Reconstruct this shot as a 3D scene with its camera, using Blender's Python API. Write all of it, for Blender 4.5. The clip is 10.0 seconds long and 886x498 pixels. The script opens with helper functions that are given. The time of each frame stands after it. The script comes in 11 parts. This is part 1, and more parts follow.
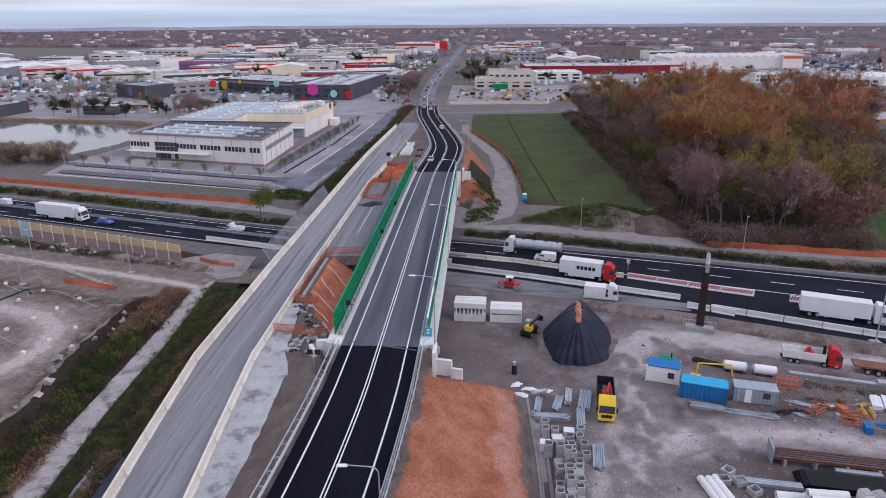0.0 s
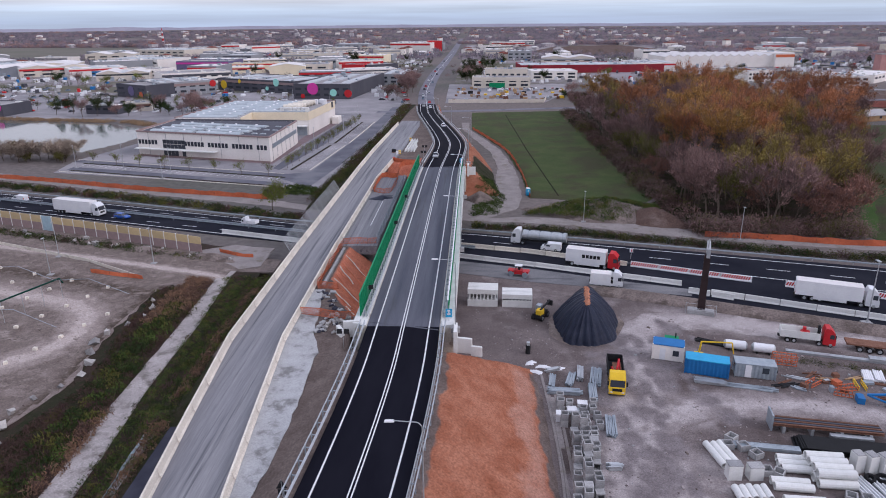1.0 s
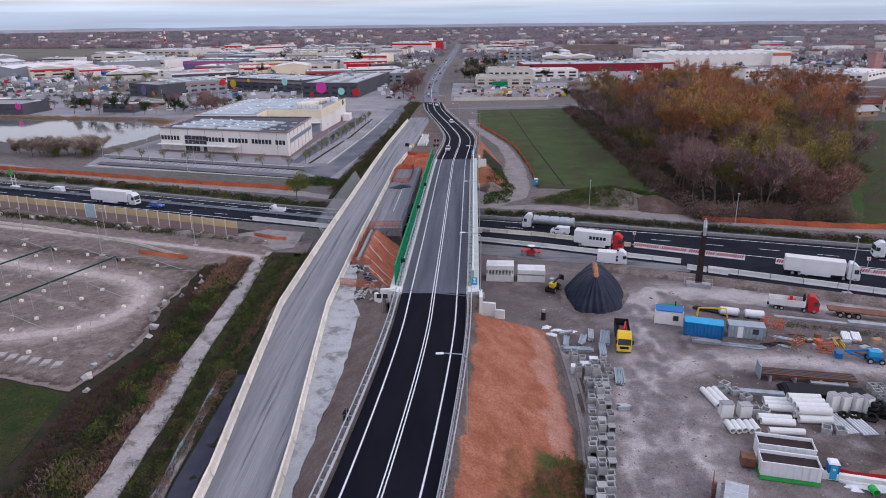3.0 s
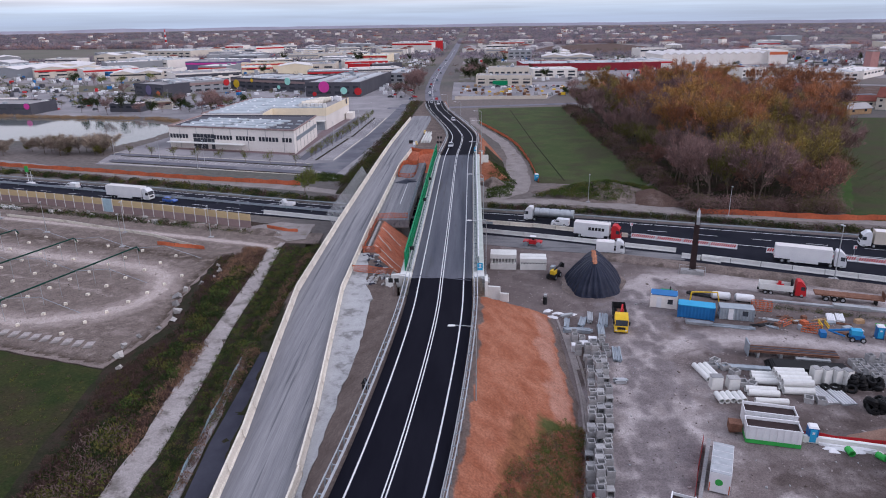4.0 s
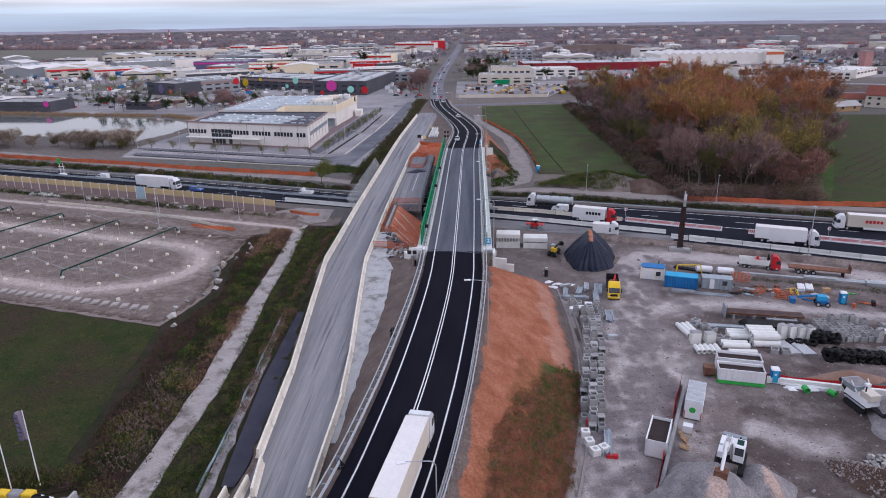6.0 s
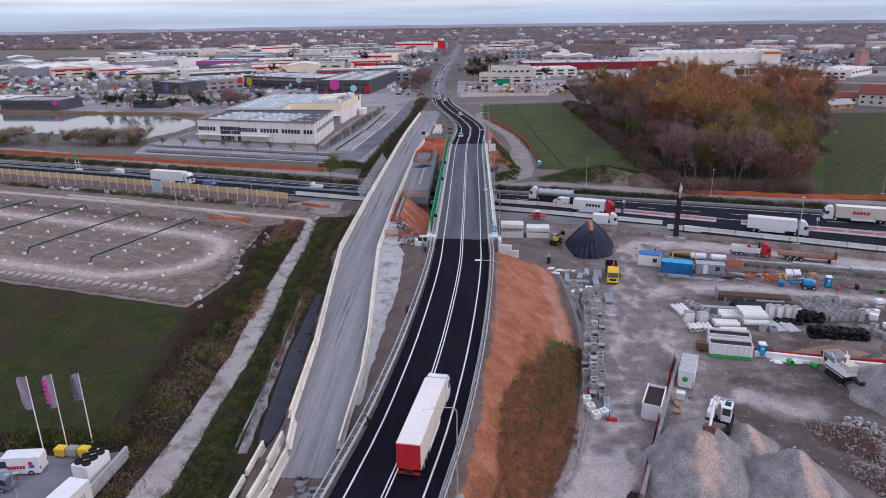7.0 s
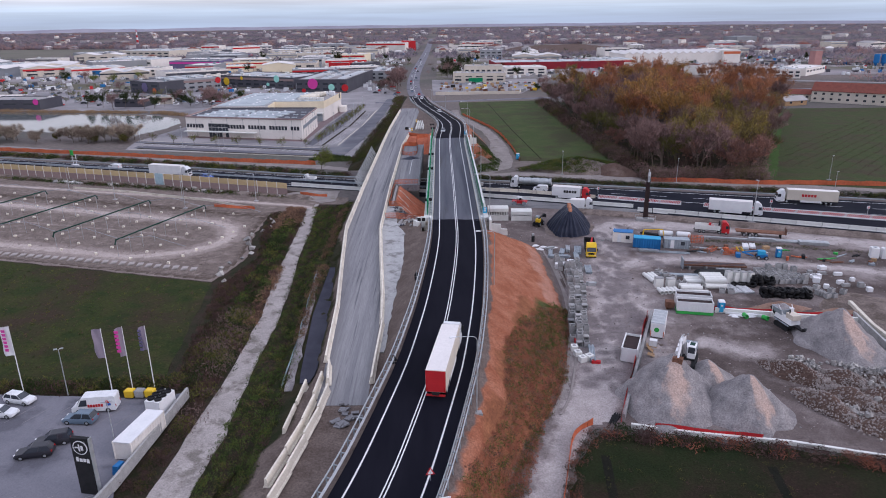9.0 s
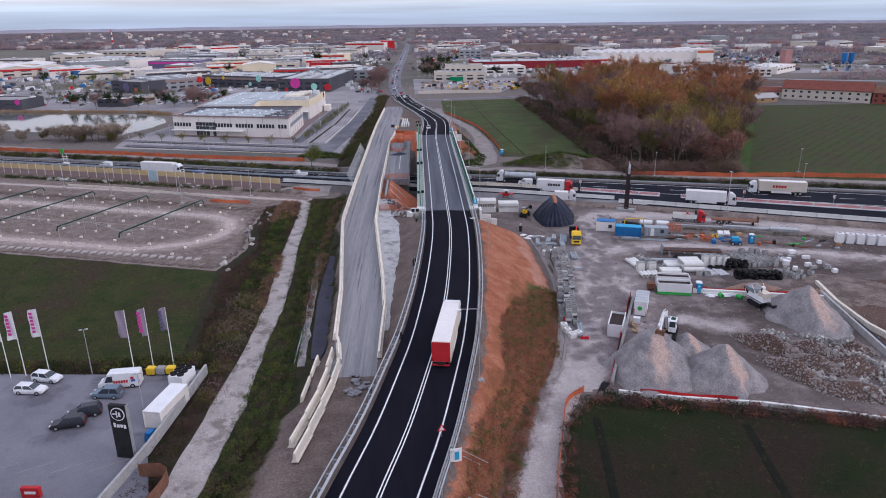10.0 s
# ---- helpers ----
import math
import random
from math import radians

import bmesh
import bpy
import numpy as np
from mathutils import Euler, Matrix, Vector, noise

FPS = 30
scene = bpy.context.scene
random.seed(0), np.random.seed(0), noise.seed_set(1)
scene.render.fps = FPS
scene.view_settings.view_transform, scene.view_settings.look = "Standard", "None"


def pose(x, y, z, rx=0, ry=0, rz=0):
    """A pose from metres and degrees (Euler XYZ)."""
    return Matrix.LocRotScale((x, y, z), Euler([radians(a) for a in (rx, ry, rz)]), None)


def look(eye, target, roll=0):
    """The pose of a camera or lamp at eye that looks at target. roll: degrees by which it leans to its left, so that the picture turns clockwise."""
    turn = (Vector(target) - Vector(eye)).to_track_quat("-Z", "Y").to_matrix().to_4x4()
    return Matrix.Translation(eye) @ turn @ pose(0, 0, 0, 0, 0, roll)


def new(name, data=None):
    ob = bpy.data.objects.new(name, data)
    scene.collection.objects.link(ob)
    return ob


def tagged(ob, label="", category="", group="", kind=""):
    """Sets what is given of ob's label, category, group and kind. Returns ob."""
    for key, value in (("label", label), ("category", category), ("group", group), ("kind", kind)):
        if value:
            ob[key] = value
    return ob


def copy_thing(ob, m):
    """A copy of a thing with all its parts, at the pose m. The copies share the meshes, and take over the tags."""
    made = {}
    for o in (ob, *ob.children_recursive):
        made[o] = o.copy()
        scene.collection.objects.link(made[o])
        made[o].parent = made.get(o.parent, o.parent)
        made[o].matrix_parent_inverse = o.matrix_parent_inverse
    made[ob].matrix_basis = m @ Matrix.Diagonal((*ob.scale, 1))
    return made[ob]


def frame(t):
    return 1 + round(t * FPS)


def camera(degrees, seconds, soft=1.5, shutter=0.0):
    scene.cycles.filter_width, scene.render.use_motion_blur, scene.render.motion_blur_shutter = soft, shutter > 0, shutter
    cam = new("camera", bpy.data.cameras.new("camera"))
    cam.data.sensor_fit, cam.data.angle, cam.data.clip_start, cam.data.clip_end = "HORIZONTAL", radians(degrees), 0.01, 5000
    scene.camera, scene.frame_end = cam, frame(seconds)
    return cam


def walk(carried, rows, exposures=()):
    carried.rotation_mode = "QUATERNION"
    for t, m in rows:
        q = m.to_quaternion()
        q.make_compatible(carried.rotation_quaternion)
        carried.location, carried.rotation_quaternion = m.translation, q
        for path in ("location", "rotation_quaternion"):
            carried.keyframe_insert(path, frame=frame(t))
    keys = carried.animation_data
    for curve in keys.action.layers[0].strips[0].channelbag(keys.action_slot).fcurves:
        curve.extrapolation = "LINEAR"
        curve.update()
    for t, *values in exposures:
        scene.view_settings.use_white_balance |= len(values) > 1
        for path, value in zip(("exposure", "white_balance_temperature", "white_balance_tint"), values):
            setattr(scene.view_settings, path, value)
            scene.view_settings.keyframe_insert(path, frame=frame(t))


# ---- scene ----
cam = camera(66.7, 10.0, soft=1.0)
PATH = [
    (0, (-0.037, 0.02, 50.997), (-0.146, 1.91, 50.351), -0.4),
    (0.5, (-1.876, -3.057, 50.992), (-1.965, -1.166, 50.346), -0.4),
    (1, (-3.474, -6.454, 51.022), (-3.564, -4.563, 50.375), -0.5),
    (1.5, (-4.721, -9.556, 51.089), (-4.81, -7.665, 50.443), -0.5),
    (2, (-5.845, -13.035, 51.168), (-5.933, -11.145, 50.521), -0.6),
    (2.5, (-6.663, -16.355, 51.238), (-6.751, -14.465, 50.591), -0.6),
    (4, (-8.42, -26.962, 51.41), (-8.506, -25.072, 50.763), -0.8),
    (4.5, (-8.755, -30.545, 51.442), (-8.842, -28.654, 50.795), -0.8),
    (5, (-9.08, -34.502, 51.392), (-9.167, -32.611, 50.747), -0.7),
    (5.5, (-9.488, -38.288, 51.552), (-9.577, -36.397, 50.906), -0.8),
    (7, (-11.717, -50.594, 51.744), (-11.802, -48.703, 51.098), -0.8),
    (7.5, (-12.847, -54.486, 51.885), (-12.913, -52.594, 51.24), -0.8),
    (8, (-14.19, -58.622, 52.032), (-14.233, -56.73, 51.385), -0.7),
    (8.5, (-15.583, -62.42, 52.172), (-15.605, -60.528, 51.525), -0.7),
    (9, (-17.142, -66.555, 52.247), (-17.138, -64.662, 51.6), -0.7),
    (9.5, (-18.738, -70.309, 52.332), (-18.701, -68.417, 51.683), -0.7),
    (10, (-20.493, -74.329, 52.335), (-20.427, -72.438, 51.687), -0.7),
]
walk(cam, [(t, look(eye, target, roll)) for t, eye, target, roll in PATH], exposures=[(0, 0.0, 5650, 18), (10, 0.0, 5650, 18)])

# ---- sky and sun: dull evening light under thin cloud ----
world = bpy.data.worlds.new("world")
scene.world = world
world.use_nodes = True
wt = world.node_tree
wt.nodes.clear()
w_out = wt.nodes.new("ShaderNodeOutputWorld")
w_bg = wt.nodes.new("ShaderNodeBackground")
w_sky = wt.nodes.new("ShaderNodeTexSky")
w_sky.sky_type = 'NISHITA'
w_sky.sun_disc = False
w_sky.sun_elevation = radians(14)
w_sky.sun_rotation = radians(113)
w_sky.air_density = 1.0
w_sky.dust_density = 2.0
SKY = 0.1
w_tc = wt.nodes.new("ShaderNodeTexCoord")
w_sep = wt.nodes.new("ShaderNodeSeparateXYZ")
wt.links.new(w_tc.outputs["Generated"], w_sep.inputs[0])
w_ramp = wt.nodes.new("ShaderNodeValToRGB")
wt.links.new(w_sep.outputs["Z"], w_ramp.inputs[0])
w_ramp.color_ramp.elements[0].position = 0.0
w_ramp.color_ramp.elements[0].color = (5.7, 6.4, 7.2, 1)
w_ramp.color_ramp.elements[1].position = 1.0
w_ramp.color_ramp.elements[1].color = (11.5, 11.6, 12.2, 1)
for pos, col in ((0.008, (6.3, 7.1, 7.7, 1)), (0.018, (7.4, 8.1, 8.4, 1)), (0.026, (8.7, 8.6, 8.5, 1)), (0.036, (9.8, 9.1, 8.6, 1)), (0.1, (9.2, 8.6, 8.2, 1)), (0.35, (9.7, 9.5, 9.9, 1))):
    e = w_ramp.color_ramp.elements.new(pos)
    e.color = col
w_map = wt.nodes.new("ShaderNodeMapping")
w_map.inputs["Scale"].default_value = (2.2, 2.2, 60)
wt.links.new(w_tc.outputs["Generated"], w_map.inputs[0])
w_noise = wt.nodes.new("ShaderNodeTexNoise")
w_noise.inputs["Scale"].default_value = 1.6
w_noise.inputs["Detail"].default_value = 5
wt.links.new(w_map.outputs[0], w_noise.inputs["Vector"])
w_mul = wt.nodes.new("ShaderNodeMix")
w_mul.data_type = 'RGBA'
w_mul.blend_type = 'SOFT_LIGHT'
w_mul.inputs[0].default_value = 0.06
wt.links.new(w_ramp.outputs[0], w_mul.inputs[6])
wt.links.new(w_noise.outputs["Fac"], w_mul.inputs[7])
w_mix = wt.nodes.new("ShaderNodeMix")
w_mix.data_type = 'RGBA'
w_mix.inputs[0].default_value = 0.85
wt.links.new(w_sky.outputs[0], w_mix.inputs[6])
wt.links.new(w_mul.outputs[2], w_mix.inputs[7])
wt.links.new(w_mix.outputs[2], w_bg.inputs[0])
w_bg.inputs[1].default_value = SKY
wt.links.new(w_bg.outputs[0], w_out.inputs[0])

sun_data = bpy.data.lights.new("sun", 'SUN')
sun_data.energy = 1.1
sun_data.angle = radians(25)
sun_data.color = (1.0, 0.88, 0.8)
sun = new("sun", sun_data)
sun.matrix_world = look((62, -26, 40), (0, 0, 0))
scene.view_settings.exposure = 0.0


# ---- materials ----
def mat(name, c1, c2, scale=0.5, fine=6.0, rough=0.85, bump=0.25, metal=0.0, c3=None, c3_scale=0.05, c3_at=0.55, c3_soft=0.06, vary=0.0, spec=0.1, grain=None, stretch=None, contrast=(0.35, 0.65)):
    """A surface of two tints in noise, a finer grain, a third tint in patches, and relief."""
    m = bpy.data.materials.new(name)
    m.use_nodes = True
    t = m.node_tree
    b = t.nodes["Principled BSDF"]
    b.inputs["Roughness"].default_value = rough
    b.inputs["Metallic"].default_value = metal
    b.inputs["Specular IOR Level"].default_value = spec
    tc = t.nodes.new("ShaderNodeTexCoord")
    src = tc.outputs["Object"]
    if stretch:
        mp = t.nodes.new("ShaderNodeMapping")
        mp.inputs["Scale"].default_value = stretch
        t.links.new(src, mp.inputs[0])
        src = mp.outputs[0]

    def tex(sc, det):
        n = t.nodes.new("ShaderNodeTexNoise")
        n.inputs["Scale"].default_value = sc
        n.inputs["Detail"].default_value = det
        n.inputs["Roughness"].default_value = 0.62
        t.links.new(src, n.inputs["Vector"])
        return n

    def ramp(fac, lo, hi, a, c):
        r = t.nodes.new("ShaderNodeValToRGB")
        r.color_ramp.elements[0].position, r.color_ramp.elements[1].position = lo, hi
        r.color_ramp.elements[0].color, r.color_ramp.elements[1].color = a, c
        t.links.new(fac, r.inputs[0])
        return r.outputs[0]

    def mix(fac, a, c, blend='MIX'):
        n = t.nodes.new("ShaderNodeMix")
        n.data_type, n.blend_type = 'RGBA', blend
        for value, k in ((fac, 0), (a, 6), (c, 7)):
            if isinstance(value, (int, float)):
                n.inputs[k].default_value = value
            elif isinstance(value, tuple):
                n.inputs[k].default_value = value
            else:
                t.links.new(value, n.inputs[k])
        return n.outputs[2]

    n1, n2 = tex(scale, 5), tex(fine, 4)
    col = ramp(n1.outputs["Fac"], contrast[0], contrast[1], (*c1, 1), (*c2, 1))
    if c3:
        n3 = tex(c3_scale, 6)
        mask = ramp(n3.outputs["Fac"], c3_at - c3_soft, c3_at + c3_soft, (0, 0, 0, 1), (1, 1, 1, 1))
        col = mix(mask, col, (*c3, 1))
    g_ = grain if grain is not None else (0.24 if bump >= 0.15 else 0.07)
    speck = ramp(n2.outputs["Fac"], 0.3, 0.7, (1 - g_, 1 - g_, 1 - g_, 1), (1 + g_ * 0.7, 1 + g_ * 0.7, 1 + g_ * 0.7, 1))
    col = mix(1.0, col, speck, 'MULTIPLY')
    if vary:
        info = t.nodes.new("ShaderNodeObjectInfo")
        r = ramp(info.outputs["Random"], 0, 1, (1 - vary, 1 - vary, 1 - vary, 1), (1 + vary, 1 + vary * 0.9, 1 + vary * 0.7, 1))
        col = mix(1.0, col, r, 'MULTIPLY')
    t.links.new(col, b.inputs["Base Color"])
    if bump:
        bp = t.nodes.new("ShaderNodeBump")
        bp.inputs["Strength"].default_value = bump
        bp.inputs["Distance"].default_value = 0.1
        t.links.new(n2.outputs["Fac"], bp.inputs["Height"])
        t.links.new(bp.outputs[0], b.inputs["Normal"])
    return m


def layered(name, base, layers, fine=6.0, bump=0.5, grain=0.34, rough=0.95):
    """Ground of one tint pair with others laid over it where the mesh's own fields say, with ragged borders."""
    m = bpy.data.materials.new(name)
    m.use_nodes = True
    t = m.node_tree
    b = t.nodes["Principled BSDF"]
    b.inputs["Roughness"].default_value = rough
    b.inputs["Specular IOR Level"].default_value = 0.1
    tc = t.nodes.new("ShaderNodeTexCoord")

    def tex(sc, det=5):
        n = t.nodes.new("ShaderNodeTexNoise")
        n.inputs["Scale"].default_value = sc
        n.inputs["Detail"].default_value = det
        n.inputs["Roughness"].default_value = 0.62
        t.links.new(tc.outputs["Object"], n.inputs["Vector"])
        return n.outputs["Fac"]

    def ramp(fac, lo, hi, a, c):
        r = t.nodes.new("ShaderNodeValToRGB")
        r.color_ramp.elements[0].position, r.color_ramp.elements[1].position = lo, hi
        r.color_ramp.elements[0].color, r.color_ramp.elements[1].color = a, c
        t.links.new(fac, r.inputs[0])
        return r.outputs[0]

    def mix(fac, a, c, blend='MIX'):
        n = t.nodes.new("ShaderNodeMix")
        n.data_type, n.blend_type = 'RGBA', blend
        for value, k in ((fac, 0), (a, 6), (c, 7)):
            if isinstance(value, float):
                n.inputs[k].default_value = value
            else:
                t.links.new(value, n.inputs[k])
        return n.outputs[2]

    c1, c2, sc = base
    col = ramp(tex(sc), 0.35, 0.65, (*c1, 1), (*c2, 1))
    for field, d1, d2, sc, rag, rag_scale in layers:
        at = t.nodes.new("ShaderNodeAttribute")
        at.attribute_name = field
        add = t.nodes.new("ShaderNodeMath")
        add.operation = 'MULTIPLY_ADD'
        t.links.new(tex(rag_scale, 6), add.inputs[0])
        add.inputs[1].default_value = rag * 2
        sub = t.nodes.new("ShaderNodeMath")
        sub.operation = 'SUBTRACT'
        t.links.new(at.outputs["Fac"], sub.inputs[0])
        sub.inputs[1].default_value = rag
        t.links.new(sub.outputs[0], add.inputs[2])
        mask = ramp(add.outputs[0], 0.32, 0.68, (0, 0, 0, 1), (1, 1, 1, 1))
        col = mix(mask, col, ramp(tex(sc), 0.35, 0.65, (*d1, 1), (*d2, 1)))
    n2 = tex(fine, 4)
    col = mix(1.0, col, ramp(n2, 0.3, 0.7, (1 - grain, 1 - grain, 1 - grain, 1), (1 + grain * 0.7, 1 + grain * 0.7, 1 + grain * 0.7, 1)), 'MULTIPLY')
    t.links.new(col, b.inputs["Base Color"])
    bp = t.nodes.new("ShaderNodeBump")
    bp.inputs["Strength"].default_value = bump
    bp.inputs["Distance"].default_value = 0.1
    t.links.new(n2, bp.inputs["Height"])
    t.links.new(bp.outputs[0], b.inputs["Normal"])
    return m


def glass(name, tint, rough=0.08):
    m = mat(name, tint, tuple(v * 1.4 for v in tint), 0.3, 2.0, rough, 0.0, spec=0.7)
    return m


